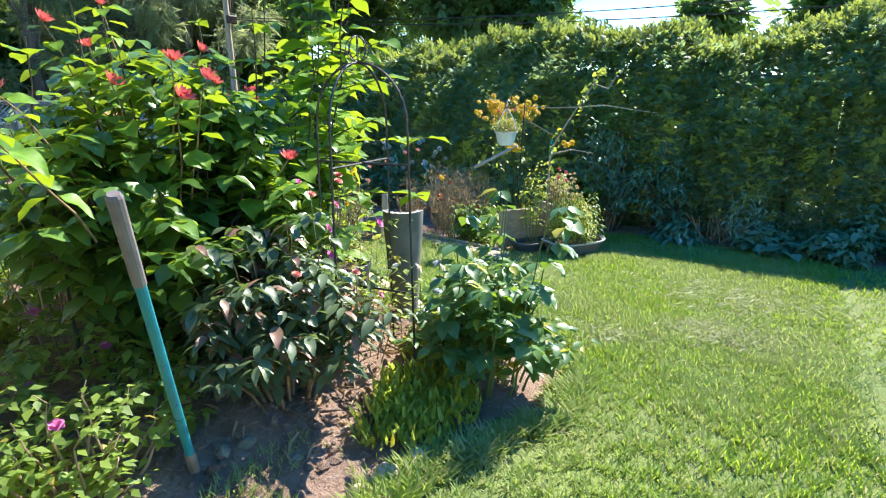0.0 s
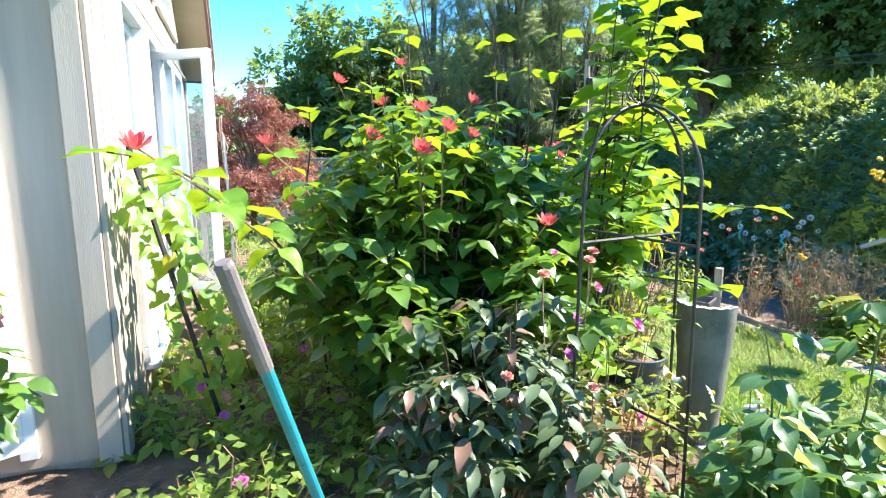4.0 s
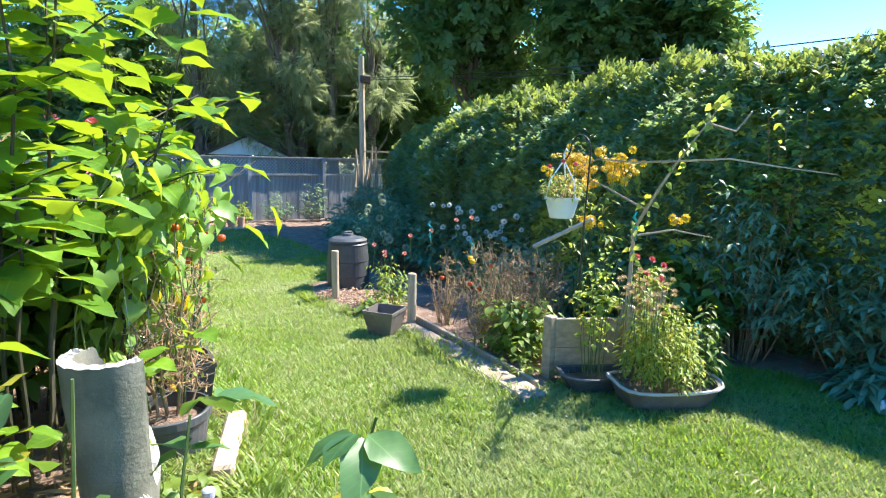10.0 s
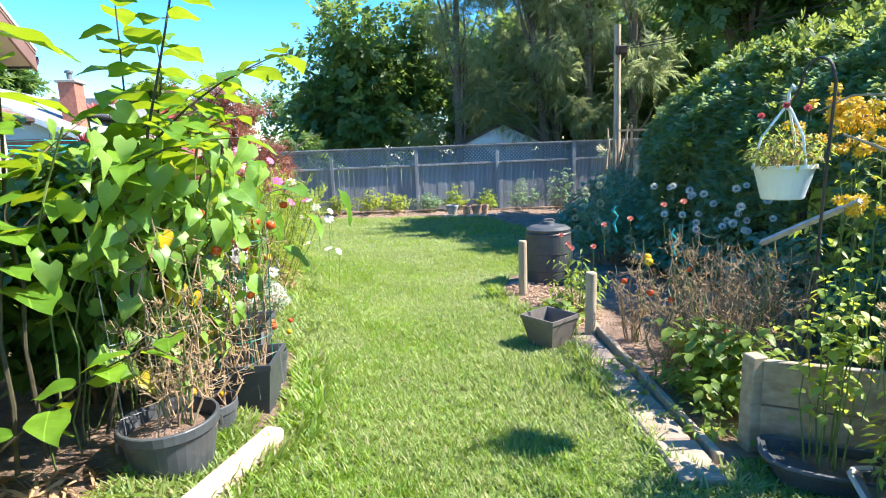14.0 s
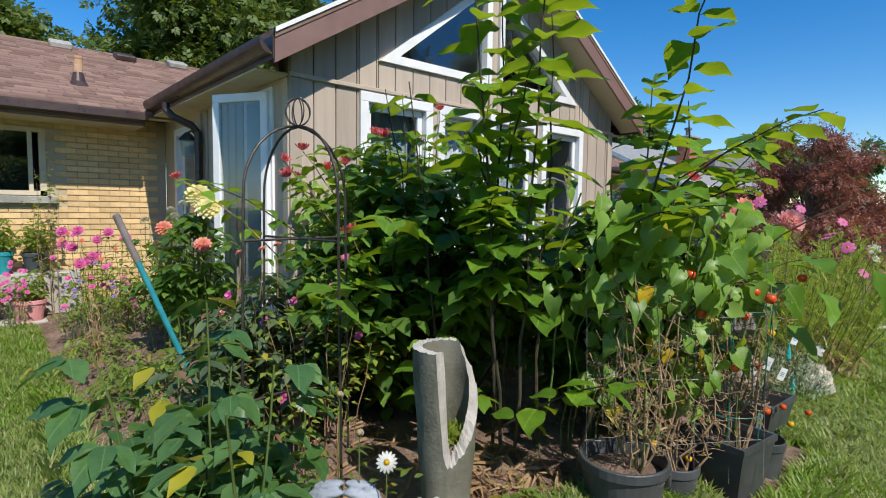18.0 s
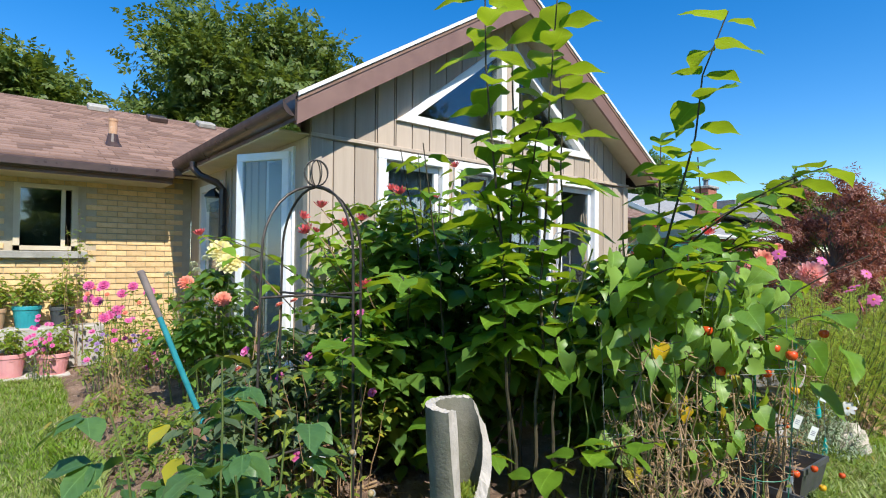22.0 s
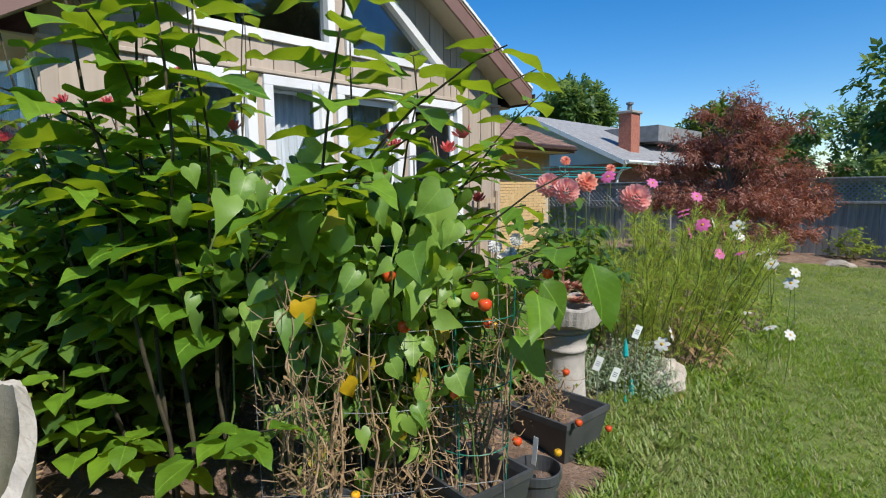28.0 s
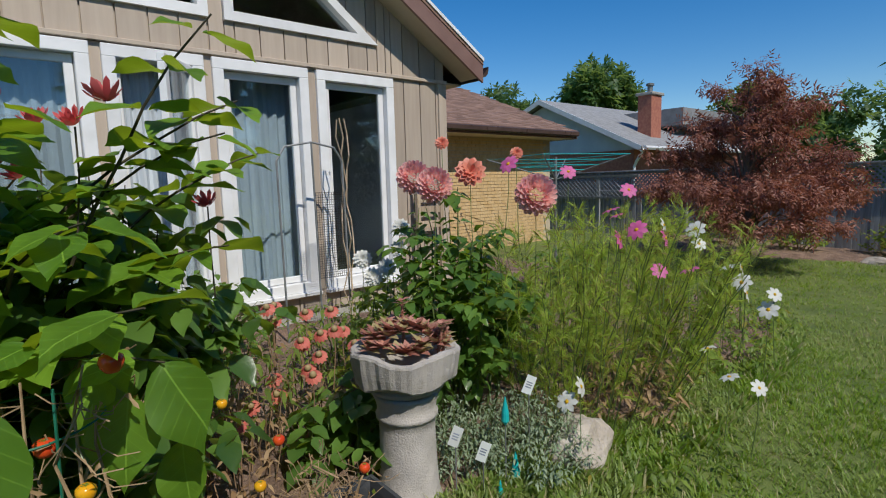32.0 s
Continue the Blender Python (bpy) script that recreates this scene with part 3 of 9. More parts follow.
def is_lawn(x, y):
    return not (inside(HOUSE_BED, x, y) or inside(VEG_BED, x, y) or inside(BACK_BED, x, y))


sow("lawn_grass", "short mown green lawn grass with a few dry blades", [(2.6, 7.2, -3.2, 2.6, 52000), (2.6, 7.6, 2.6, 7.0, 20000), (-3.0, 2.6, -3.6, -1.3, 13000),
    (-1.5, 8.0, 7.0, 12.8, 12000), (2.6, 7.0, -6.0, -3.2, 5000)], is_lawn, 0.055, 3)


def by_edge(x, y):
    return is_lawn(x, y) and (edge_gap(HOUSE_BED, x, y) < 0.16 or (y < 4.5 and edge_gap(VEG_BED, x, y) < 0.14))


def bed_fringe(x, y):
    return inside(HOUSE_BED, x, y) and edge_gap(HOUSE_BED, x, y) < 0.3 and lump(x, y, 2.0, 8.0) > -0.25


sow("bed_fringe_grass", "long ragged grass growing in at the edge of the flower bed", [(2.5, 3.2, 1.6, 5.0, 9000), (2.5, 3.1, -0.4, 0.6, 3500)], bed_fringe, 0.1, 5)
sow("edge_grass", "longer unmown grass along the edges of the beds", [(2.4, 3.6, -2.0, 7.0, 14000), (4.7, 6.6, -1.2, 5.0, 9000), (-0.5, 2.6, -2.0, -1.3, 6000)], by_edge, 0.1, 4)


# ---- the house ----
house = thing("house", "bungalow with tan board gable extension, yellow brick wing, brown roof", "house")


def prism_y(ya, yb, z0a, z0b, z1a, z1b, x0, x1):
    V = [(x, y, z) for x in (x0, x1) for y, z in ((ya, z0a), (yb, z0b), (yb, z1b), (ya, z1a))]
    return V, [(0, 3, 2, 1), (4, 5, 6, 7), (0, 1, 5, 4), (1, 2, 6, 5), (2, 3, 7, 6), (3, 0, 4, 7)]


GW, MID = 4.63, 2.315
WINS = [(0.64, 1.46), (1.53, 2.2), (2.26, 3.06), (3.14, 3.96)]
WZ0, WZ1 = 0.62, 2.56


def rake(y):
    return 4.22 - 0.62 * abs(y - MID)


TRI_L, TRI_R = (0.84, 2.26), (2.38, 3.8)


def tri_top(y):
    return 2.85 + (y - TRI_L[0]) * 0.775 if y <= MID else 2.85 + (TRI_R[1] - y) * 0.775


gable_wall = part("gable_wall", merge([prism_y(0.003, WINS[0][0], 0.45, 0.45, 2.58, 2.58, -0.2, -0.02), prism_y(WINS[3][1], GW - 0.003, 0.45, 0.45, 2.58, 2.58, -0.2, -0.02),
                                       prism_y(WINS[0][0], WINS[3][1], 0.45, 0.45, WZ0, WZ0, -0.2, -0.02)]), SIDING, house)
board_cuts = sorted(set([round(0.205 * i, 3) for i in range(23)] + [GW, 0.64, 3.96, *TRI_L, *TRI_R]))
for a, b in zip(board_cuts, board_cuts[1:]):
    if b - a < 0.02:
        continue
    g = 0.006
    if b <= 0.641 or a >= 3.959:
        part("siding_board", prism_y(a + g, b - g, 0.44, 0.44, 2.57, 2.57, -0.02, 0.0), SIDING, gable_wall)
    elif b <= 3.961:
        part("siding_board", prism_y(a + g, b - g, 0.44, 0.44, WZ0 - 0.01, WZ0 - 0.01, -0.02, 0.0), SIDING, gable_wall)
    m_ = (a + b) / 2
    if TRI_L[0] <= m_ <= TRI_L[1] or TRI_R[0] <= m_ <= TRI_R[1]:
        part("siding_board", prism_y(a + g, b - g, 2.61, 2.61, 2.85, 2.85, -0.02, 0.0), SIDING, gable_wall)
        part("siding_board", prism_y(a + g, b - g, tri_top(a), tri_top(b), rake(a), rake(b), -0.02, 0.0), SIDING, gable_wall)
    else:
        part("siding_board", prism_y(a + g, b - g, 2.61, 2.61, rake(a), rake(b), -0.02, 0.0), SIDING, gable_wall)
for a, b in zip(WINS, WINS[1:]):
    part("mullion_board", prism_y(a[1], b[0], WZ0, WZ0, 2.57, 2.57, -0.16, -0.005), SIDING, gable_wall)
part("band_board", box(0.001, 0.03, -0.02, GW + 0.02, 2.572, 2.606, 0.004), SIDING, house)
part("gable_backing", merge([prism_y(0, TRI_L[0], 2.58, 2.58, rake(0), rake(TRI_L[0]), -0.2, -0.021), prism_y(TRI_R[1], GW, 2.58, 2.58, rake(TRI_R[1]), rake(GW), -0.2, -0.021),
     prism_y(TRI_L[0], TRI_R[1], 2.58, 2.58, 2.84, 2.84, -0.2, -0.021), prism_y(TRI_L[1], TRI_R[0], 2.84, 2.84, 4.15, 4.15, -0.2, -0.021),
     prism_y(TRI_L[0], TRI_L[1], 2.86, tri_top(TRI_L[1]), rake(TRI_L[0]), rake(TRI_L[1]), -0.2, -0.021), prism_y(TRI_R[0], TRI_R[1], tri_top(TRI_R[0]), 2.86, rake(TRI_R[0]), rake(TRI_R[1]), -0.2, -0.021)]), SIDING, house)
for y0, y1 in ((-0.012, 0.09), (GW - 0.09, GW + 0.012)):
    part("corner_board", box(0.001, 0.022, y0, y1, 0.43, 2.57, 0.003), SIDING, house)
part("corner_board", box(-0.09, -0.001, -0.024, -0.002, 0.43, 2.57, 0.003), SIDING, house)
part("foundation", merge([box(-3.6, -0.03, 0.03, GW - 0.03, -0.2, 0.45)]), CONCRETE, house)
part("side_wall", merge([box(-0.33, -0.03, 0, 0.18, 0.45, 2.6), box(-0.87, -0.33, 0, 0.18, 0.45, 0.55), box(-0.87, -0.33, 0, 0.18, 2.5, 2.6), box(-2.3, -0.87, 0, 0.18, 0.45, 2.6)]), SIDING, house)
part("side_wall", box(-3.6, -3.12, 0, 0.18, 0.45, 2.6), SIDING, house)
part("door_header", box(-3.12, -2.3, 0, 0.18, 2.46, 2.6), SIDING, house)
part("side_wall", box(-3.6, -0.2, GW - 0.18, GW, 0.45, 2.6), SIDING, house)
for i in range(7):
    part("siding_batten", box(-0.95 - 0.2 * i, -0.935 - 0.2 * i, -0.018, -0.001, 0.45, 2.55), SIDING, house)
part("room_shell", merge([box(-2.9, -2.8, 0.2, 4.4, 0.4, 2.55), box(-2.8, -0.2, 0.2, 4.4, 0.45, 0.55), box(-2.8, -0.25, 0.19, 0.24, 0.55, 2.5), box(-2.8, -0.25, 4.4, 4.44, 0.55, 2.5)]), ROOM, house)


def rect_ring(y0, y1, z0, z1, w, x0, x1):
    return merge([box(x0, x1, y0, y1, z1 - w, z1, 0.004), box(x0, x1, y0, y1, z0, z0 + w, 0.004), box(x0, x1, y0, y0 + w, z0 + w, z1 - w, 0.004), box(x0, x1, y1 - w, y1, z0 + w, z1 - w, 0.004)])


def pane_of(VF, parent):
    ob = part("pane", VF, GLASS, parent, "clear window glass")
    ob.visible_shadow = False
    return ob


def window_unit(i, y0, y1, open_deg=0, curtain=False):
    w = part("window", rect_ring(y0, y1, WZ0, WZ1, 0.085, -0.12, 0.03), TRIM_WHITE, house, "tall white-framed casement window")
    part("window_sill", box(0.0, 0.07, y0 - 0.01, y1 + 0.01, WZ0 - 0.035, WZ0 + 0.0, 0.006), TRIM_WHITE, w)
    a, b = y0 + 0.095, y1 - 0.095
    if open_deg:
        hinge = Matrix.Translation((0.0, b, 0)) @ Matrix.Rotation(radians(open_deg), 4, "Z")
        s = part("sash", moved(rect_ring(a - b, 0, WZ0 + 0.095, WZ1 - 0.095, 0.06, -0.025, 0.025), hinge), TRIM_WHITE, w, "open white casement sash")
        pane_of(moved(box(-0.004, 0.004, a - b + 0.05, -0.05, WZ0 + 0.14, WZ1 - 0.14), hinge), s)
        part("insect_screen", rect_ring(a, b, WZ0 + 0.095, WZ1 - 0.095, 0.03, -0.1, -0.08), TRIM_WHITE, w)
    else:
        s = part("sash", rect_ring(a - 0.005, b + 0.005, WZ0 + 0.09, WZ1 - 0.09, 0.055, -0.07, -0.03), TRIM_WHITE, w)
        pane_of(box(-0.055, -0.047, a + 0.045, b - 0.045, WZ0 + 0.14, WZ1 - 0.14), s)
    if curtain:
        n = 28
        V = [(-0.24 + 0.02 * math.sin(k * 1.9), y0 + (y1 - y0) * k / n, z) for z in (0.56, 2.5) for k in range(n + 1)]
        part("curtain", (V, [(k, k + 1, n + 2 + k, n + 1 + k) for k in range(n)]), CLOTH, w, "hanging grey curtain, also for the sky's reflection")
    return w


# curtains 1 and 2 are added for the grey-blue sky reflection in their panes
window_unit(1, *WINS[0], 0, True)
window_unit(2, *WINS[1], 52, True)
window_unit(3, *WINS[2], 0, True)
window_unit(4, *WINS[3], 0, False)


def tri_ring(p, w, x0, x1):
    """A frame of width w inside the triangle p of (y, z)."""
    c = Vector((sum(a[0] for a in p) / 3, sum(a[1] for a in p) / 3))
    q = []
    for i in range(3):
        a, b, d = Vector(p[i - 1]), Vector(p[i]), Vector(p[(i + 1) % 3])
        e1, e2 = (a - b).normalized(), (d - b).normalized()
        half = math.acos(max(-1, min(1, e1.dot(e2)))) / 2
        q.append(b + (e1 + e2).normalized() * (w / math.sin(half)))
    V = [(x, *v) for x in (x0, x1) for v in (*[Vector(k) for k in p], *q)]
    F = []
    for i in range(3):
        j = (i + 1) % 3
        F += [(6 + i, 6 + j, 9 + j, 9 + i), (i, 3 + i, 3 + j, j), (i, j, 6 + j, 6 + i), (3 + i, 9 + i, 9 + j, 3 + j)]
    return (V, F), q


for p in (((0.84, 2.85), (2.26, 2.85), (2.26, 3.95)), ((2.38, 2.85), (3.8, 2.85), (2.38, 3.95))):
    vf, q = tri_ring(p, 0.075, -0.1, 0.03)
    w = part("window", vf, TRIM_WHITE, house, "white-framed triangular gable window")
    ob = part("pane", ([(-0.05, *v) for v in q] + [(-0.045, *v) for v in q], [(0, 1, 2), (3, 5, 4)]), GLASS, w, "clear window glass")
    ob.visible_shadow = False

# roof of the extension: two slopes with overhangs, rake boards, soffits, gutters
RX0, RX1 = -6.0, 0.33
APEX = 4.42


def slope_z(y):
    return APEX - 0.622 * abs(y - MID)


for s in (-1, 1):
    ye = MID + s * 2.58
    V = [(x, y, slope_z(y) + d) for d in (-0.07, 0.0) for x, y in ((RX0, MID), (RX1, MID), (RX1, ye), (RX0, ye))]
    part("roof_slope", (V, [(0, 1, 2, 3), (7, 6, 5, 4), (0, 4, 5, 1), (1, 5, 6, 2), (2, 6, 7, 3), (3, 7, 4, 0)]), SHINGLE, house, "brown asphalt shingle roof")
    V = [(x, y, slope_z(y) - d) for d in (0.03, 0.245) for x, y in ((0.295, MID), (0.322, MID), (0.322, ye), (0.295, ye))]
    part("rake_board", (V, [(3, 2, 1, 0), (4, 5, 6, 7), (0, 1, 5, 4), (1, 2, 6, 5), (2, 3, 7, 6), (3, 0, 4, 7)]), FASCIA, house, "brown painted rake board")
    V = [(x, y, slope_z(y) - d) for d in (0.002, 0.035) for x, y in ((0.31, MID), (0.342, MID), (0.342, ye), (0.31, ye))]
    part("drip_edge", (V, [(3, 2, 1, 0), (4, 5, 6, 7), (0, 1, 5, 4), (1, 2, 6, 5), (2, 3, 7, 6), (3, 0, 4, 7)]), TRIM_WHITE, house, "white metal drip edge")
    V = [(x, y, slope_z(y) - d) for d in (0.205, 0.185) for x, y in ((0.0, MID), (0.294, MID), (0.294, ye - s * 0.02), (0.0, ye - s * 0.02))]
    part("rake_soffit", (V, [(0, 1, 2, 3), (7, 6, 5, 4)]), SOFFIT, house)
    yw = 0.0 if s < 0 else GW
    part("eave_soffit", box(-3.4, -0.02, min(yw, ye), max(yw, ye), 2.585, 2.6), SOFFIT, house)
    n = 9
    prof = [(ye + s * (0.005 + 0.1 * math.sin(math.pi / 2 * k / (n - 1)) ** 0.8), 2.74 - 0.11 * (1 - (k / (n - 1)) ** 2) - 0.0) for k in range(n)]
    V = [(x, y, z) for x in (-3.05, 0.30) for y, z in prof] + [(x, y - s * 0.004, z + 0.006) for x in (-3.05, 0.30) for y, z in prof]
    F = [(k, k + 1, n + k + 1, n + k) for k in range(n - 1)] + [(2 * n + k, 3 * n + k, 3 * n + k + 1, 2 * n + k + 1) for k in range(n - 1)] + [tuple(range(n, 2 * n))]
    part("gutter", (V, F), GUTTER, house, "dark brown metal gutter")
    part("eave_fascia", box(-3.05, 0.31, min(ye, ye + s * 0.012), max(ye, ye + s * 0.012), 2.60, 2.76), GUTTER, house)

# brick wing with its own roof
BX = -3.6
BWIN = (-1.86, -1.26, 1.64, 2.4)
brick_wall = part("brick_wall", merge([box(BX - 0.25, BX - 0.012, -8, BWIN[0], 0.1, 2.6), box(BX - 0.25, BX - 0.012, BWIN[1], 0.0, 0.1, 2.6), box(BX - 0.25, BX - 0.012, BWIN[0], BWIN[1], 0.1, BWIN[2]),
     box(BX - 0.25, BX - 0.012, BWIN[0], BWIN[1], BWIN[3], 2.6)]), MORTAR, house)
for bounds in ((BX - 0.25, BX - 0.012, GW, 11.0, -0.2, 2.6), (-9, BX - 0.26, 10.8, 11.0, -0.2, 2.6), (-9, BX - 0.26, -8, -7.8, 0.1, 2.6)):
    part("brick_wall", box(*bounds), MORTAR, house)
brick_me = data_of("brick", *box(-0.012, 0.004, 0.003, 0.212, 0.003, 0.061, 0.002), BRICK)
rest = []
for j in range(34):
    z = 0.28 + 0.0685 * j
    for i in range(12):
        y = -2.58 + 0.2155 * i - (0.108 if j % 2 else 0)
        if z > 2.56 or (y + 0.215 > BWIN[0] - 0.02 and y < BWIN[1] + 0.02 and BWIN[2] - 0.1 < z + 0.06 and z < BWIN[3]):
            continue
        if z > 0.75 and y + 0.21 < 0.0:
            shared("brick", brick_me, brick_wall, Matrix.Translation((BX, y, z)))
        elif y + 0.21 < 0.0:
            rest.append(moved(box(-0.012, 0.004, 0.003, 0.212, 0.003, 0.061), Matrix.Translation((BX, y, z))))
for j in range(36):
    for i in range(28):
        y, z = 4.7 + 0.2155 * i + (0.108 if j % 2 else 0), 0.05 + 0.0685 * j
        rest.append(moved(box(-0.012, 0.004, 0.003, 0.212, 0.003, 0.061), Matrix.Translation((BX, y, z))))
ob = part("brickwork", merge(rest), BRICK, brick_wall)
ob["kind"] = "stuff"
w = part("window", merge([box(BX - 0.1, BX + 0.02, BWIN[0], BWIN[1], BWIN[3] - 0.05, BWIN[3]), box(BX - 0.1, BX + 0.02, BWIN[0], BWIN[0] + 0.06, BWIN[2], BWIN[3] - 0.05), box(BX - 0.1, BX + 0.02, BWIN[1] - 0.06, BWIN[1], BWIN[2], BWIN[3] - 0.05),
     box(BX - 0.1, BX + 0.02, BWIN[0], BWIN[1], BWIN[2], BWIN[2] + 0.05), box(BX - 0.08, BX + 0.01, -1.42, -1.38, BWIN[2] + 0.05, BWIN[3] - 0.05)]), SOFFIT, house, "cream-framed slider window, half open")
pane_of(box(BX - 0.05, BX - 0.045, BWIN[0] + 0.06, -1.42, BWIN[2] + 0.05, BWIN[3] - 0.05), w)
# unseen room in dark gutter brown; its dimness is put into the colour
part("dark_room", merge([box(BX - 1.2, BX - 1.15, -2.6, -0.4, 1.0, 2.6), box(BX - 1.15, BX - 0.26, -2.5, -2.45, 1.0, 2.6), box(BX - 1.15, BX - 0.26, -0.5, -0.45, 1.0, 2.6), box(BX - 1.2, BX - 0.26, -2.6, -0.4, 0.95, 1.0)]), GUTTER, house)
part("window_sill", box(BX - 0.02, BX + 0.07, -2.7, -1.16, 1.545, 1.63, 0.008), CONCRETE, house, "grey stone window sill")
shingle_m, st, sp = shader("shingle_tabs")
geo = st.nodes.new("ShaderNodeNewGeometry")
st.links.new(mixed(st, mixed(st, (0.17, 0.1, 0.075), (0.31, 0.195, 0.15), geo.outputs["Random Per Island"]), (0.13, 0.09, 0.07), spread(st, noisy(st, 140, 3), 0.5, 0.8, 0, 0.5)), sp.inputs["Base Color"])
sp.inputs["Roughness"].default_value = 0.92
bumped(st, sp, noisy(st, 220, 3), 0.5, 0.004)
EX, EZ, RXX, RZ = -3.02, 2.62, -6.8, 4.12


def roof_pt(k, y, h=0.0):
    return (EX + (RXX - EX) * k, y, EZ + (RZ - EZ) * k + h)


V = [roof_pt(0, -8), roof_pt(1, -8), roof_pt(1, 11.2), roof_pt(0, 11.2), (RXX * 2 - EX, -8, EZ), (RXX * 2 - EX, 11.2, EZ)]
main_roof = part("main_roof", (V + [(x, y, z - 0.06) for x, y, z in V], [(0, 1, 2, 3), (1, 4, 5, 2), (9, 8, 7, 6), (8, 11, 10, 7), (0, 3, 9, 6), (4, 10, 11, 5), (0, 6, 7, 1), (1, 7, 10, 4), (3, 2, 8, 9), (2, 5, 11, 8)]), SHINGLE, house, "brown asphalt shingle roof")
rr = random.Random(5)
tabs = []
NC = 28
for j in range(NC):
    y = -6.5 - rr.random() * 0.3
    while y < 11.1:
        wd = rr.choice((0.16, 0.22, 0.3))
        if not (-0.2 < y < 4.3 and j < 14):
            h1 = 0.014 + rr.random() * 0.006
            tabs.append(([roof_pt(j / NC, y, h1), roof_pt(j / NC, y + wd - 0.006, h1), roof_pt((j + 1.15) / NC, y + wd - 0.006, 0.004), roof_pt((j + 1.15) / NC, y, 0.004), roof_pt(j / NC, y, 0.001), roof_pt(j / NC, y + wd - 0.006, 0.001)], [(0, 1, 2, 3), (4, 5, 1, 0)]))
        y += wd
part("shingles", merge(tabs), shingle_m, main_roof)["kind"] = "stuff"
for y0, y1 in ((-8, -0.36), (5.0, 11.2)):
    part("gutter", merge([box(EX, EX + 0.1, y0, y1, 2.5, 2.61, 0.02)]), GUTTER, house, "dark brown metal gutter")
    part("fascia_board", box(EX - 0.03, EX - 0.001, y0, y1, 2.46, 2.63), FASCIA, house)
    part("eave_soffit", box(BX - 0.02, EX - 0.03, y0, y1, 2.46, 2.475), SOFFIT, house)
part("roof_end_board", box(RXX * 2 - EX, EX, 11.2, 11.23, 2.45, 2.62), FASCIA, house)
for k, y, dark in ((0.88, 0.1, True), (0.93, -0.75, False), (0.92, 0.95, False)):
    x, _, z = roof_pt(k, y)
    part("roof_vent", moved(box(-0.14, 0.14, -0.15, 0.15, 0.0, 0.1, 0.02), Matrix.Translation((x, y, z)) @ Matrix.Rotation(radians(20), 4, "Y")), GUTTER if dark else CONCRETE, house)
x, y, z = roof_pt(0.27, -0.86)
vent_pipe = part("vent_pipe", moved(lathe([(0.05, 0), (0.05, 0.3), (0.055, 0.31), (0.055, 0.34), (0.035, 0.345)], 16), Matrix.Translation((x, y, z))), TERRA, house, "orange-brown plumbing vent pipe")
part("flashing", moved(lathe([(0.14, -0.04), (0.08, 0.03), (0.056, 0.14)], 16), Matrix.Translation((x, y, z))), GUTTER, vent_pipe)
part("downspout", tube([(-2.2, -0.34, 2.62), (-2.2, -0.34, 2.55), (-2.15, -0.28, 2.47), (-2.1, -0.12, 2.4), (-2.08, -0.06, 2.33), (-2.08, -0.06, 0.4)], 0.04, 8), GUTTER, house, "dark brown downspout")
# outward-opened glass door leaf on the shaded side
hinge = Matrix.Translation((-0.34, -0.03, 0)) @ Matrix.Rotation(radians(30), 4, "Z")
leaf_w = 0.56


def ring_x(w, z0, z1, f, y0, y1):
    return merge([box(-w, 0, y0, y1, z1 - f, z1, 0.004), box(-w, 0, y0, y1, z0, z0 + f, 0.004), box(-w, -w + f, y0, y1, z0 + f, z1 - f, 0.004), box(-f, 0, y0, y1, z0 + f, z1 - f, 0.004)])


door = part("open_sash", moved(ring_x(leaf_w, 0.55, 2.5, 0.07, -0.025, 0.025), hinge), TRIM_WHITE, house, "opened white-framed glass door leaf")
pane_of(moved(box(-leaf_w + 0.06, -0.06, -0.004, 0.004, 0.61, 2.44), hinge), door)
part("side_window_frame", merge([box(-0.9, -0.3, -0.02, 0.1, 2.46, 2.54), box(-0.9, -0.84, -0.02, 0.1, 0.5, 2.46), box(-0.36, -0.3, -0.02, 0.1, 0.5, 2.46)]), TRIM_WHITE, house)
door = part("door", merge([box(-3.14, -2.28, -0.02, 0.1, 2.38, 2.46), box(-3.14, -3.06, -0.02, 0.1, 0.4, 2.38), box(-2.36, -2.28, -0.02, 0.1, 0.4, 2.38), box(-3.06, -2.36, 0.04, 0.09, 0.4, 2.38)]), TRIM_WHITE, house, "white painted side door")
pane_of(box(-2.9, -2.5, 0.03, 0.038, 1.4, 2.25), door)
lantern = part("wall_lantern", merge([box(-2.25, -2.17, -0.03, 0.0, 2.1, 2.35, 0.006), tube([(-2.21, -0.02, 2.3), (-2.21, -0.09, 2.36), (-2.21, -0.13, 2.33)], 0.012)]), IRON, house, "black metal wall lantern")
part("lantern_cap", moved(lathe([(0.1, 0), (0.05, 0.06), (0.015, 0.09)], 4), Matrix.Translation((-2.21, -0.13, 2.25))), IRON, lantern)
part("lantern_glass", moved(lathe([(0.06, 0), (0.078, 0.17)], 4), Matrix.Translation((-2.21, -0.13, 2.08))), GLASS, lantern)
part("patio", box(BX, -2.95, -8, -1.35, 0.1, 0.31, 0.01), PALE_CONC, None, "")
tagged(bpy.data.objects["patio"], "pale concrete walkway along the brick wall", "pavement", kind="structure")

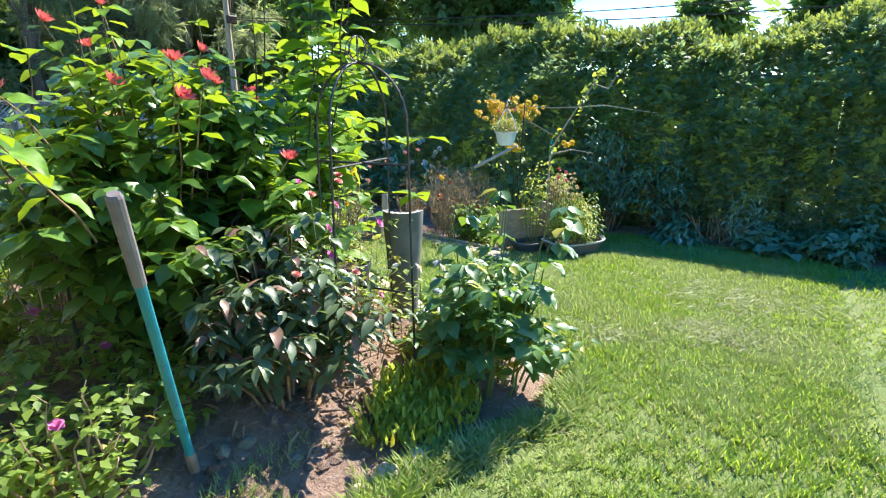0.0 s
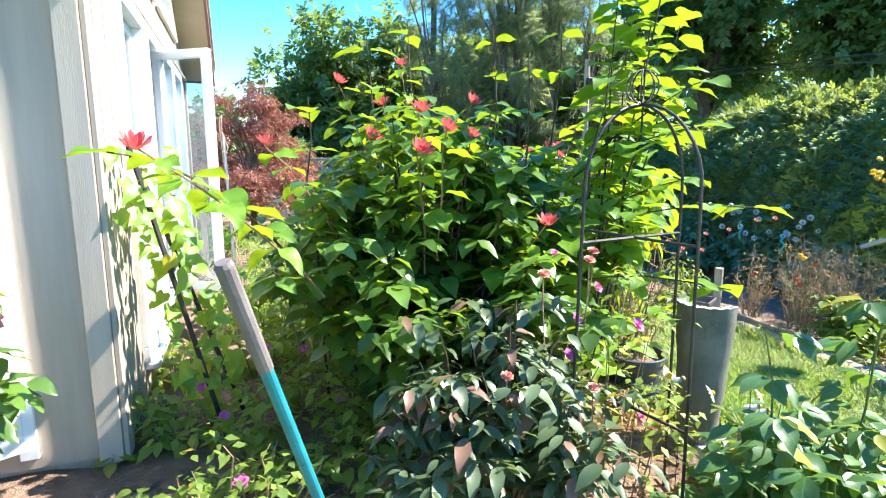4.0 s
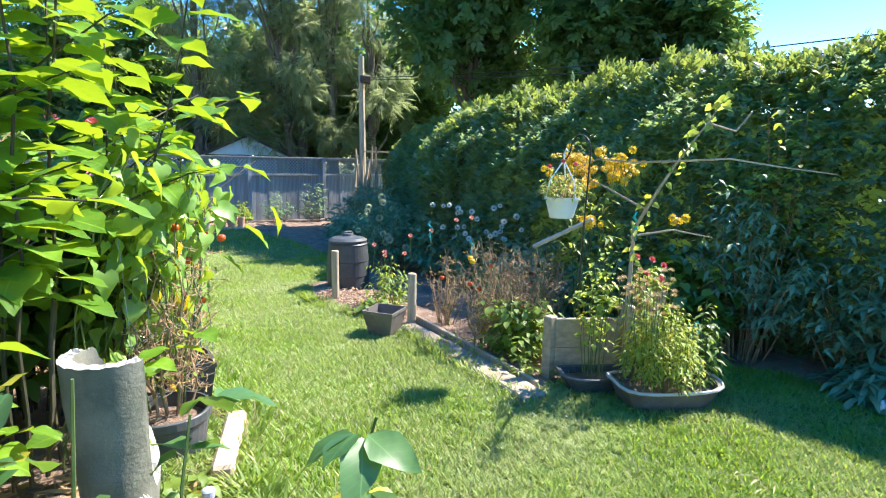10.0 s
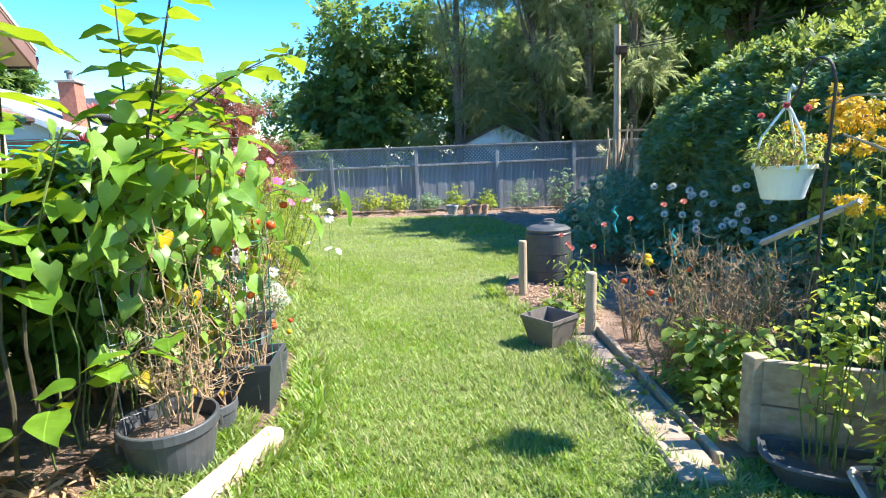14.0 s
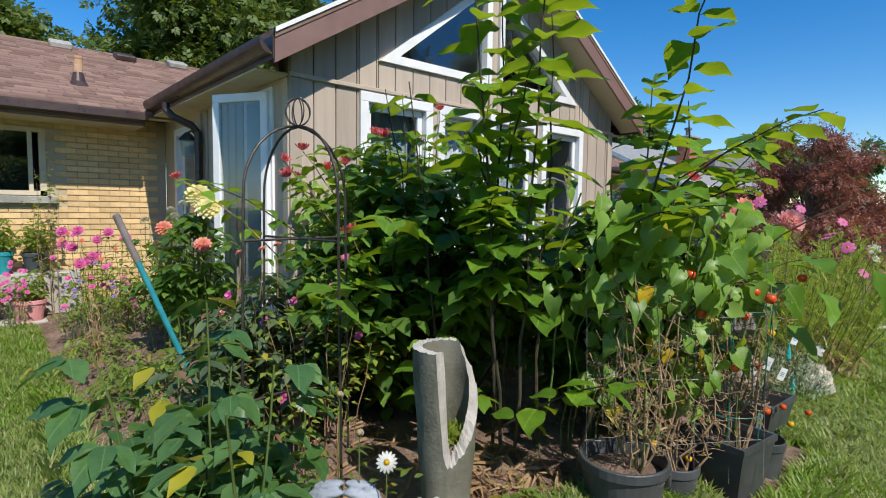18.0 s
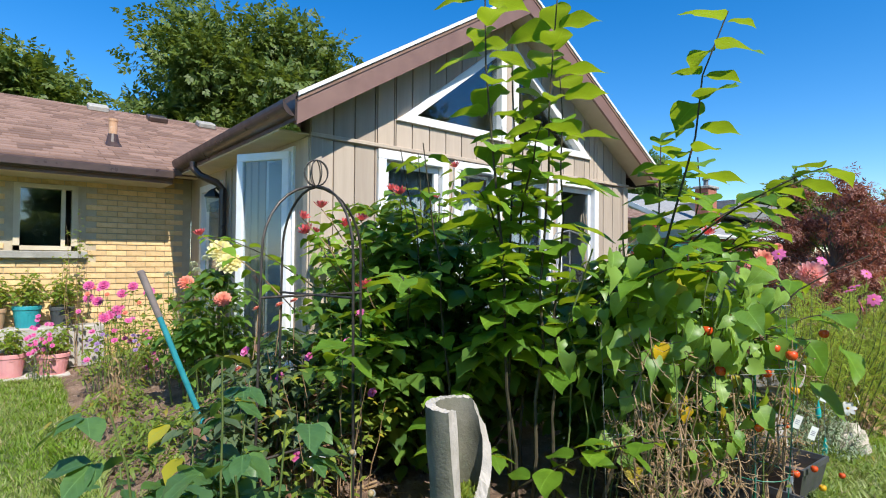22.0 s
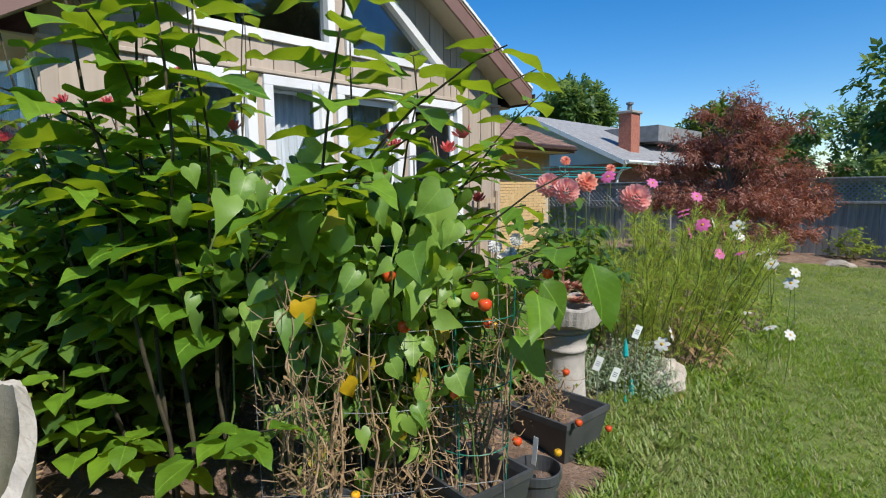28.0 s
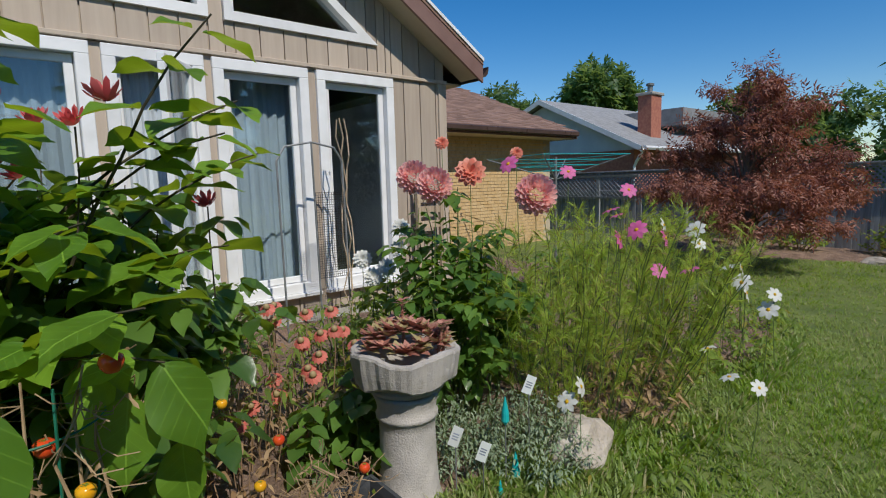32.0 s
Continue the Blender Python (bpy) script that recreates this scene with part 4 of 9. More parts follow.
# ---- back fence ----
FY, FT = 13.8, 1.67
fence = thing("fence", "weathered grey board fence with a lattice top", "fence")
post_me = data_of("post", *box(-0.05, 0.05, -0.05, 0.05, -0.6, FT + 0.06, 0.006), FENCE_WOOD)
fb_me = [data_of("board", *box(-0.068, 0.068, -0.01, 0.01, -0.5, 1.2 + 0.02 * k, 0.003), FENCE_WOOD) for k in range(3)]
rr = random.Random(8)
for k in range(-6, 4):
    x = 5.6 + 2.43 * k
    shared("post", post_me, fence, Matrix.Translation((x, FY - 0.02, 0)))
    if k == 3:
        break
    for z in (1.16, FT - 0.03):
        part("rail", box(x + 0.05, x + 2.38, FY - 0.045, FY + 0.02, z, z + 0.06, 0.004), FENCE_WOOD, fence)
    part("cap_rail", box(x - 0.02, x + 2.41, FY - 0.09, FY + 0.06, FT + 0.03, FT + 0.065, 0.004), FENCE_WOOD, fence)
    for i in range(17):
        shared("board", fb_me[rr.randrange(3)], fence, Matrix.Translation((x + 0.12 + 0.1385 * i, FY + 0.03 + rr.uniform(-0.006, 0.006), rr.uniform(-0.03, 0.0))) @ Matrix.Rotation(rr.uniform(-0.008, 0.008), 4, "Y"))
    strips = []
    for s in (-1, 1):
        for i in range(-4, 24):
            a = x + 0.1 * i * 1.05
            p0, p1 = (a, 1.22), (a + s * 0.42, 1.64)
            lo, hi = x + 0.05, x + 2.38
            t0, t1 = 0.0, 1.0
            for lim, sg in ((lo, 1), (hi, -1)):
                d0, d1 = sg * (p0[0] - lim), sg * (p1[0] - lim)
                if d0 < 0 and d1 < 0:
                    t1 = -1
                elif d0 < 0:
                    t0 = max(t0, d0 / (d0 - d1))
                elif d1 < 0:
                    t1 = min(t1, d0 / (d0 - d1))
            if t1 - t0 < 0.08:
                continue
            q0 = Vector((p0[0] + (p1[0] - p0[0]) * t0, FY + s * 0.005, p0[1] + 0.42 * t0))
            q1 = Vector((p0[0] + (p1[0] - p0[0]) * t1, FY + s * 0.005, p0[1] + 0.42 * t1))
            d = (q1 - q0).normalized()
            n = Vector((-d.z, 0, d.x)) * 0.018
            V = [tuple(v + Vector((0, yy, 0))) for yy in (-0.004, 0.004) for v in (q0 - n, q1 - n, q1 + n, q0 + n)]
            strips.append((V, [(0, 1, 2, 3), (7, 6, 5, 4), (0, 4, 5, 1), (2, 6, 7, 3)]))
    part("lattice", merge(strips), FENCE_WOOD, fence, "diagonal wooden lattice panel")


# ---- hedge ----
def hedge_front(y, z):
    return 7.75 + 0.35 * lump(y, z, 0.55, 1.0) + 0.22 * lump(y, z, 1.7, 2.0) + 0.42 * max(0, z - 1.2) ** 2 - 0.25 * max(0, min(1, (0.5 - y) / 4)) + 0.55 * max(0, y - 4.5)


def hedge_top(y):
    return 2.62 - 0.14 * ease((1.5 - y) / 2) + 0.3 * lump(y, 0.0, 0.8, 5.0) + 0.16 * lump(y, 0.0, 2.3, 6.0) - 0.3 * min(1, max(0, (y - 1.5) / 5))


rs = np.random.RandomState(21)
hedge = thing("hedge", "tall dense dark green cedar hedge, sunlit along its top", "hedge")
spray = fan_of(SMALL, 5, 0.8, rs, 0.55)
P, D, U, S = [], [], [], []
PT, DT, UT, ST = [], [], [], []
for _ in range(68000):
    y = rs.uniform(-7.5, 12.8)
    top = hedge_top(y)
    if rs.rand() < 0.66:
        z = -0.1 + (top + 0.15) * rs.rand() ** 0.85
        x = hedge_front(y, z) + rs.exponential(0.1) - 0.05
        d = np.array([-0.8 + rs.uniform(-0.5, 0.5), rs.uniform(-0.8, 0.8), rs.uniform(-0.3, 1.3)])
    else:
        x = hedge_front(y, top) + rs.uniform(-0.05, 1.5)
        z = top - rs.exponential(0.09) + 0.06 * lump(x, y, 3.0)
        d = np.array([rs.uniform(-0.6, 0.6), rs.uniform(-0.6, 0.6), 1.0])
    if lump(x * 1.3, y * 1.3 + z, 1.6, 9.0) < -0.32:
        continue
    # leaves coloured as sunlit grow commoner toward the top of the hedge
    tip = rs.rand() < (0.75 if z > top - 0.3 else 0.4 if z > top - 1.2 else 0.12)
    for lst, v in zip((PT, DT, UT, ST) if tip else (P, D, U, S), ((x, y, z), d, (rs.uniform(-1, 0.3), rs.uniform(-0.6, 0.6), 1), rs.uniform(0.075, 0.155))):
        lst.append(v)
for _ in range(2600):
    y = rs.uniform(-7.5, 12)
    x = hedge_front(y, 2.7) + rs.uniform(-0.1, 1.0)
    h = rs.uniform(0.05, 0.42) * (0.6 + 0.8 * max(0, lump(y, x, 1.4, 4.0)))
    for k in range(3):
        PT.append((x + rs.uniform(-0.04, 0.04), y + rs.uniform(-0.04, 0.04), hedge_top(y) + h * k / 3))
        DT.append((rs.uniform(-0.5, 0.5), rs.uniform(-0.5, 0.5), 1.2))
        UT.append((rs.uniform(-1, 1), rs.uniform(-1, 1), 0.3))
        ST.append(rs.uniform(0.1, 0.2))
blades("foliage", spray, P, D, U, S, L_HEDGE, hedge, "stuff")
blades("sunlit_growth", spray, PT, DT, UT, ST, L_HEDGE2, hedge, "stuff")
part("inner_growth", merge([box(8.95 + 0.55 * max(0, 1.5 * k - 10.9), 9.9 + 0.55 * max(0, 1.5 * k - 10.9), -7.6 + 1.5 * k, -6.14 + 1.5 * k, -0.3, hedge_top(-6.9 + 1.5 * k) - 0.35, 0.1) for k in range(13)]), L_HEDGE, hedge)["kind"] = "stuff"
for k in range(14):
    y = -7 + 1.45 * k + rs.uniform(-0.2, 0.2)
    o_ = 0.55 * max(0, y - 4.5)
    part("trunk", tube([(8.5 + o_, y, -0.3), (8.6 + o_ + rs.uniform(-0.1, 0.1), y + 0.1, 0.8), (8.9 + o_, y, 2.0)], [0.06, 0.05, 0.03]), BARK, hedge)


# ---- trees ----
def tree(name, label, base, trunk_r, clumps, n, tmpl, size, mat, seed, droop=0.1, gap=-0.15, limbs=True, leafdir=0.7):
    """A trunk, a limb to each clump of the crown, and leaf sprays through the clumps with gaps between."""
    rs = np.random.RandomState(seed)
    r_ = random.Random(seed)
    t = thing(name, label, "tree")
    top = max(c[2] for c in clumps)
    mean = (sum(c[0] for c in clumps) / len(clumps), sum(c[1] for c in clumps) / len(clumps))
    pts = [(base[0] + (mean[0] - base[0]) * k, base[1] + (mean[1] - base[1]) * k, base[2] - 0.3 + (top - base[2]) * k) for k in (0, 0.25, 0.5, 0.75, 0.95)]
    part("trunk", tube(pts, [trunk_r, trunk_r * 0.85, trunk_r * 0.65, trunk_r * 0.4, trunk_r * 0.12], 9), BARK, t)
    if limbs:
        for c in clumps:
            z0 = base[2] + max(0.25, 0.75 * (c[2] - base[2]) / (top - base[2])) * 0.75 * (top - base[2])
            k = (z0 - base[2]) / (top - base[2])
            a = (base[0] + (mean[0] - base[0]) * k, base[1] + (mean[1] - base[1]) * k, z0)
            part("limb", tube(bent(a, c[:3], 0.2, 5, r_, 0.12), [trunk_r * 0.35, trunk_r * 0.28, trunk_r * 0.2, trunk_r * 0.14, trunk_r * 0.08, trunk_r * 0.03], 6), BARK, t)
    vol = np.array([c[3] * c[4] * c[5] for c in clumps]) ** 0.67
    pick = rs.choice(len(clumps), n, p=vol / vol.sum())
    C = np.array(clumps)[pick]
    d = rs.normal(size=(n, 3))
    d /= np.linalg.norm(d, axis=1, keepdims=True)
    P = C[:, :3] + d * C[:, 3:6] * (rs.rand(n, 1) ** 0.4) * (1 + 0.18 * rs.normal(size=(n, 1)))
    ok = np.array([noise.noise(Vector((p[0], p[1], p[2] + seed)) * (1.6 / max(0.6, C[i, 3]))) > gap for i, p in enumerate(P)])
    P, d = P[ok], d[ok]
    m = len(P)
    D = d * leafdir + rs.normal(size=(m, 3)) * 0.5 + np.array([0, 0, -droop])
    U = rs.normal(size=(m, 3)) * 0.5 + np.array([0, 0, 1.0])
    blades("crown", tmpl, P, D, U, size * rs.uniform(0.6, 1.25, m), mat, t, "stuff")
    return t


rs = np.random.RandomState(33)
SPRAY5 = fan_of(SMALL, 5, 0.9, rs, 0.6)
SPRAY7 = fan_of(SMALL, 7, 1.0, rs, 0.5)
NEEDLES = fan_of(THREAD, 9, 0.8, rs, 0.5)


def blob_crown(cx, cy, cz, rx, ry, rz, k, seed, sub=0.45):
    r_ = random.Random(seed)
    out = []
    while len(out) < k:
        v = Vector((r_.gauss(0, 1), r_.gauss(0, 1), r_.gauss(0, 1))).normalized() * r_.uniform(0.35, 0.8)
        s = r_.uniform(0.75, 1.2) * sub
        out.append((cx + v.x * rx, cy + v.y * ry, cz + v.z * rz, rx * s, ry * s, rz * s * 0.9))
    return out

# ---- trees round the garden ----
tree("maple_tree", "broad dark green maple tree beyond the back fence", (4.6, 21.5, -0.3), 0.3, blob_crown(4.4, 21.5, 5.6, 3.6, 3.0, 4.4, 15, 2), 9000, SPRAY5, 0.5, L_TREE, 41, 0.3)
for i, (x, y, h) in enumerate(((9.6, 16.6, 10.5), (11.0, 16.9, 11.0), (11.9, 16.2, 10.0), (7.4, 17.6, 9.5), (13.2, 15.6, 8.5))):
    r_ = random.Random(60 + i)
    cl = []
    for k in range(15):
        z = 2.4 + (h - 2.4) * k / 14
        a = r_.uniform(0, 6.28)
        rad = r_.uniform(0.5, 1.5) * (1.15 - 0.45 * k / 14)
        cl.append((x + rad * math.cos(a), y + rad * math.sin(a), z, 0.85, 0.85, 0.5))
    tree("larch_tree", "tall thin-leaved tree with a bare leaning trunk behind the fence", (x + (1.3 if i == 0 else 0.3), y, -0.3), 0.19, cl, 5200, NEEDLES, 0.42, L_LARCH, 61 + i, 0.45, -0.02, True, 0.6)
for i, (x, y, z, r) in enumerate(((11.0, 24.5, 4.2, 2.8), (13.5, 20.5, 4.8, 3.4), (17.0, 17.0, 4.2, 3.2))):
    tree("maple_tree", "dense dark tree behind the thin-leaved trees", (x, y, -0.3), 0.25, blob_crown(x, y, z, r, r * 0.8, z * 0.85, 14, 130 + i), 8000, SPRAY5, 0.5, L_TREE, 131 + i, 0.2)
tree("poplar_tree", "tall leafy deciduous tree behind the hedge", (13.2, 9.6, -0.4), 0.25, blob_crown(13.0, 9.6, 5.6, 1.9, 2.0, 3.6, 13, 5), 7500, SPRAY5, 0.36, L_TREE, 71, 0.2)
tree("poplar_tree", "tall leafy deciduous tree behind the hedge", (14.6, 7.0, -0.4), 0.25, blob_crown(14.6, 6.9, 5.6, 2.1, 2.0, 3.8, 14, 6), 8000, SPRAY5, 0.36, L_TREE, 72, 0.2)
tree("poplar_tree", "tall leafy deciduous tree behind the hedge", (16.2, 4.6, -0.4), 0.22, blob_crown(16.0, 4.6, 4.9, 1.8, 1.6, 3.3, 12, 7), 6000, SPRAY5, 0.36, L_TREE, 73, 0.2)
tree("young_maple", "leafy maple top standing over the hedge", (16.5, -0.6, -0.4), 0.15, blob_crown(16.5, -0.4, 3.6, 1.2, 1.0, 1.5, 8, 8), 1500, SPRAY5, 0.45, L_TREE, 74, 0.2)
tree("young_maple", "leafy maple top standing over the hedge", (15.0, -3.2, -0.4), 0.15, blob_crown(15.0, -3.2, 3.6, 1.6, 1.5, 1.9, 9, 9), 2200, SPRAY5, 0.45, L_TREE, 75, 0.2)
tree("maple_tree", "large round green maple tree behind the house", (-19.0, 6.6, 0), 0.45, blob_crown(-19.0, 6.6, 7.4, 4.6, 6.0, 4.6, 64, 11, 0.33), 40000, SPRAY5, 0.38, L_OAK, 81, 0.2, -0.32)
tree("maple_tree", "round green maple tree behind the roof", (-20.5, -3.4, 0), 0.4, blob_crown(-20.5, -3.3, 6.9, 3.2, 3.8, 3.2, 30, 12, 0.36), 14000, SPRAY5, 0.42, L_OAK, 82, 0.2)
tree("maple_tree", "distant green tree beyond the neighbouring roofs", (-13.4, 28.0, 0), 0.4, blob_crown(-13.4, 28.0, 5.4, 2.6, 2.4, 2.9, 14, 13), 5200, SPRAY5, 0.55, L_TREE, 83, 0.2)
tree("maple_tree", "distant green tree beyond the neighbouring roofs", (-19.0, 25.5, 0), 0.4, blob_crown(-19.0, 25.5, 4.6, 3.4, 3.0, 2.6, 14, 14), 5000, SPRAY5, 0.55, L_TREE, 84, 0.2)
tree("maple_tree", "distant green tree beyond the neighbouring roofs", (-6.0, 32.0, 0), 0.4, blob_crown(-6.6, 32.0, 3.9, 2.8, 2.2, 2.1, 12, 15), 3600, SPRAY5, 0.55, L_OAK, 85, 0.2)
for i, (x, y, s) in enumerate(((-1.5, 24, 1.6), (0.8, 27, 1.9), (2.4, 15.6, 0.9), (9.0, 25.0, 2.6), (13.0, 23.0, 3.0), (17.5, 20.0, 3.2), (19.5, 13.0, 3.0))):
    tree("thicket_tree", "bushy green tree in the distance", (x, y, -0.3), 0.12, blob_crown(x, y, 1.5 * s, 1.2 * s, 1.1 * s, 1.3 * s, 9, 90 + i), 2600, SPRAY5, 0.28 * s ** 0.5, L_TREE, 91 + i, 0.2)

# Japanese maple at the end of the bed
cl = []
r_ = random.Random(17)
for k in range(42):
    a, rad = r_.uniform(0, 6.28), r_.uniform(0.15, 1.0) ** 0.7 * 1.42
    z = 0.75 + r_.random() * 2.25 * (1.08 - (rad / 1.75) ** 2)
    cl.append((0.75 + rad * math.cos(a), 10.7 + rad * 0.9 * math.sin(a), z, 0.46, 0.46, 0.17))
for k in range(7):
    cl.append((0.75 + r_.uniform(-0.9, 0.9), 10.7 + r_.uniform(-0.7, 0.7), r_.uniform(2.7, 3.25), 0.25, 0.25, 0.16))
STAR = fan_of(LANCE, 5, 1.1, np.random.RandomState(3), 0.6)
tree("japanese_maple", "low spreading Japanese maple with dark red leaves", (0.8, 10.7, -0.2), 0.09, cl, 9500, STAR, 0.15, L_RED, 18, 0.5, -0.25)

# ---- beyond the garden ----
nb = thing("neighbour_house", "neighbouring bungalow with pale gable, red brick and a grey roof", "house")
NX, NY0, NY1 = -8.65, 17.2, 26.0
part("brick_wall", box(NX - 4.2, NX + 3.6, NY0, NY1, -0.4, 2.46), RED_BRICK, nb)
V = [(NX - 4.2, NY0 - 0.03, 2.46), (NX + 3.6, NY0 - 0.03, 2.46), (NX + 3.6, NY0 - 0.03, 2.66), (NX, NY0 - 0.03, 4.3), (NX - 4.2, NY0 - 0.03, 2.6)]
part("gable", (V + [(x, y + 0.2, z) for x, y, z in V], [(0, 1, 2, 3, 4), (9, 8, 7, 6, 5)]), PALE_WALL, nb, "pale blue-white gable siding")
for s, w in ((1, 4.1), (-1, 4.7)):
    V = [(NX, NY0 - 0.4, 4.48), (NX + s * w, NY0 - 0.4, 2.54), (NX + s * w, NY1, 2.54), (NX, NY1, 4.48)]
    part("roof", (V + [(x, y, z - 0.1) for x, y, z in V], [(0, 1, 2, 3), (7, 6, 5, 4), (0, 4, 5, 1), (1, 5, 6, 2), (2, 6, 7, 3)]), SLATE, nb, "grey shingle roof")
    V = [(NX, NY0 - 0.43, 4.48), (NX + s * w, NY0 - 0.43, 2.54), (NX + s * w, NY0 - 0.43, 2.36), (NX, NY0 - 0.43, 4.3)]
    part("fascia", (V + [(x, y + 0.03, z) for x, y, z in V], [(0, 1, 2, 3), (7, 6, 5, 4), (0, 4, 5, 1), (2, 6, 7, 3)]), TRIM_WHITE, nb)
part("gutter", tube([(NX + 4.15, NY0 - 0.3, 2.48), (NX + 4.15, NY1, 2.48)], 0.07), TRIM_WHITE, nb)
part("downspout", tube([(NX + 4.12, NY0 - 0.3, 2.44), (NX + 3.75, NY0 - 0.1, 2.05), (NX + 3.66, NY0 - 0.06, 1.9), (NX + 3.66, NY0 - 0.06, 0)], 0.05), TRIM_WHITE, nb)
# raised box for the dark step that crosses the right slope
part("ridge_shadow_slope", box(NX + 0.4, NX + 3.2, NY0 + 4.2, NY1, 3.5, 4.15), SLATE, nb)
ch = part("chimney", box(-5.9, -5.38, 18.9, 19.6, 2.5, 4.4, 0.01), RED_BRICK, nb, "red brick chimney")
part("cap", box(-5.97, -5.31, 18.83, 19.67, 4.4, 4.5, 0.02), CONCRETE, ch)
part("flue", moved(lathe([(0.09, 0), (0.09, 0.25), (0.14, 0.26), (0.14, 0.33), (0.02, 0.36)], 12), Matrix.Translation((-5.64, 19.25, 4.5))), GALV, ch)

shed = thing("shed", "dark-roofed shed with a pale gable beyond the fence", "shed")
part("wall", box(8.0, 10.2, 17.0, 19.0, -0.3, 1.75), PALE_WALL, shed)
V = [(7.75, 16.8, 1.8), (10.45, 16.8, 1.8), (9.1, 16.8, 2.42)]
part("gable", (V + [(x, y + 0.1, z) for x, y, z in V], [(0, 1, 2), (5, 4, 3)]), PALE_WALL, shed)
for s in (-1, 1):
    V = [(9.1, 16.7, 2.52), (9.1 + s * 1.5, 16.7, 1.82), (9.1 + s * 1.5, 19.2, 1.82), (9.1, 19.2, 2.52)]
    part("roof", (V + [(x, y, z - 0.07) for x, y, z in V], [(0, 1, 2, 3), (7, 6, 5, 4), (0, 4, 5, 1), (1, 5, 6, 2)]), GUTTER, shed)

pole = thing("utility_pole", "weathered wooden utility pole with a dark junction box", "pole")
part("shaft", tube([(11.6, 13.2, -0.4), (11.57, 13.2, 2.5), (11.54, 13.2, 4.95)], [0.11, 0.1, 0.09], 10), OLD_WOOD, pole)
part("junction_box", box(11.42, 11.75, 12.95, 13.1, 4.1, 4.35, 0.03), GUTTER, pole)
for i, (a, b) in enumerate((((11.5, 13.2, 4.3), (14.0, -6.0, 3.9)), ((11.5, 13.2, 4.25), (13.6, -6.0, 3.55)))):
    c = thing("overhead_cable", "thin dark overhead service cable", "cable", "overhead cables")
    part("cable", tube(bent(a, b, -0.35, 14), 0.012, 5), GUTTER, c)

stump = thing("broken_posts", "row of split old timber posts at the fence end", "post")
r_ = random.Random(31)
for i in range(7):
    x, y = 10.95 + 0.12 * i + r_.uniform(-0.03, 0.03), 12.7 + r_.uniform(-0.15, 0.15)
    part("stake", tube([(x, y, -0.3), (x + r_.uniform(-0.06, 0.06), y, 0.9), (x + r_.uniform(-0.1, 0.14), y, r_.uniform(1.3, 2.3))], [0.07, 0.065, 0.02], 6), OLD_WOOD, stump)
frame_t = thing("timber_frame", "thin bare timber crossbar frame by the hedge", "frame")
part("crossbar", box(11.3, 12.6, 12.6, 12.65, 1.93, 1.98), BOARD, frame_t)
for x in (11.7, 12.55):
    part("upright", box(x, x + 0.05, 12.6, 12.65, -0.3, 1.93 if x > 12 else 2.1), BOARD, frame_t)

gate = thing("lattice_gate", "low white-painted lattice fence by the neighbour's wall", "fence")
part("top_rail", box(-6.0, -2.5, 13.0, 13.06, 1.57, 1.63), GALV, gate)
part("bottom_rail", box(-6.0, -2.5, 13.0, 13.06, 1.03, 1.08), GALV, gate)
part("lattice", merge([tube([(-6 + 0.12 * i, 13.03, 1.06), (-6 + 0.12 * i + s * 0.52, 13.03 + s * 0.012, 1.58)], 0.012, 4) for i in range(5, 28) for s in (-1, 1)]), FENCE_WOOD, gate)
for i in range(24):
    part("picket", box(-6 + 0.15 * i, -5.9 + 0.15 * i, 13.07, 13.09, -0.2, 1.03), FENCE_WOOD, gate)

line = thing("clothes_line", "rotary clothes line with green cords", "clothes line")
part("mast", tube([(-1.6, 8.6, -0.1), (-1.6, 8.6, 1.95)], 0.025, 8), GALV, line)
for k in range(4):
    a = 0.5 + k * math.pi / 2
    part("arm", tube([(-1.6, 8.6, 1.55), (-1.6 + 1.25 * math.cos(a), 8.6 + 1.25 * math.sin(a), 1.95)], 0.012, 6), GALV, line)
for q in (0.4, 0.6, 0.8, 1.0):
    pts = [(-1.6 + 1.25 * q * math.cos(0.5 + k * math.pi / 2), 8.6 + 1.25 * q * math.sin(0.5 + k * math.pi / 2), 1.55 + 0.4 * q) for k in range(5)]
    part("cord", tube(pts, 0.007, 4), TEAL_B, line)

boulder = thing("boulder", "pale rounded boulder at the edge of the lawn", "rock")


def rock_shape(sx, sy, sz, seed, sub=3):
    bm = bmesh.new()
    bmesh.ops.create_icosphere(bm, subdivisions=sub, radius=1)
    for v in bm.verts:
        n = noise.noise(v.co * 1.3 + Vector((seed, 0, 0))) * 0.35 + noise.noise(v.co * 3.5 + Vector((seed, 4, 0))) * 0.12
        v.co *= 1 + n
        v.co.x *= sx
        v.co.y *= sy
        v.co.z = max(v.co.z, -0.6) * sz
    V, F = [tuple(v.co) for v in bm.verts], [tuple(v.index for v in f.verts) for f in bm.faces]
    bm.free()
    return V, F


part("stone", moved(rock_shape(0.26, 0.2, 0.13, 4.0), Matrix.Translation((2.3, 12.45, -0.06))), ROCK, boulder)


# ---- plants: helpers ----
def along(pts, t):
    """Place and direction at the fraction t of a line of points."""
    k = min(len(pts) - 2, int(t * (len(pts) - 1)))
    f = t * (len(pts) - 1) - k
    return Vector(pts[k]).lerp(Vector(pts[k + 1]), f), (Vector(pts[k + 1]) - Vector(pts[k])).normalized()


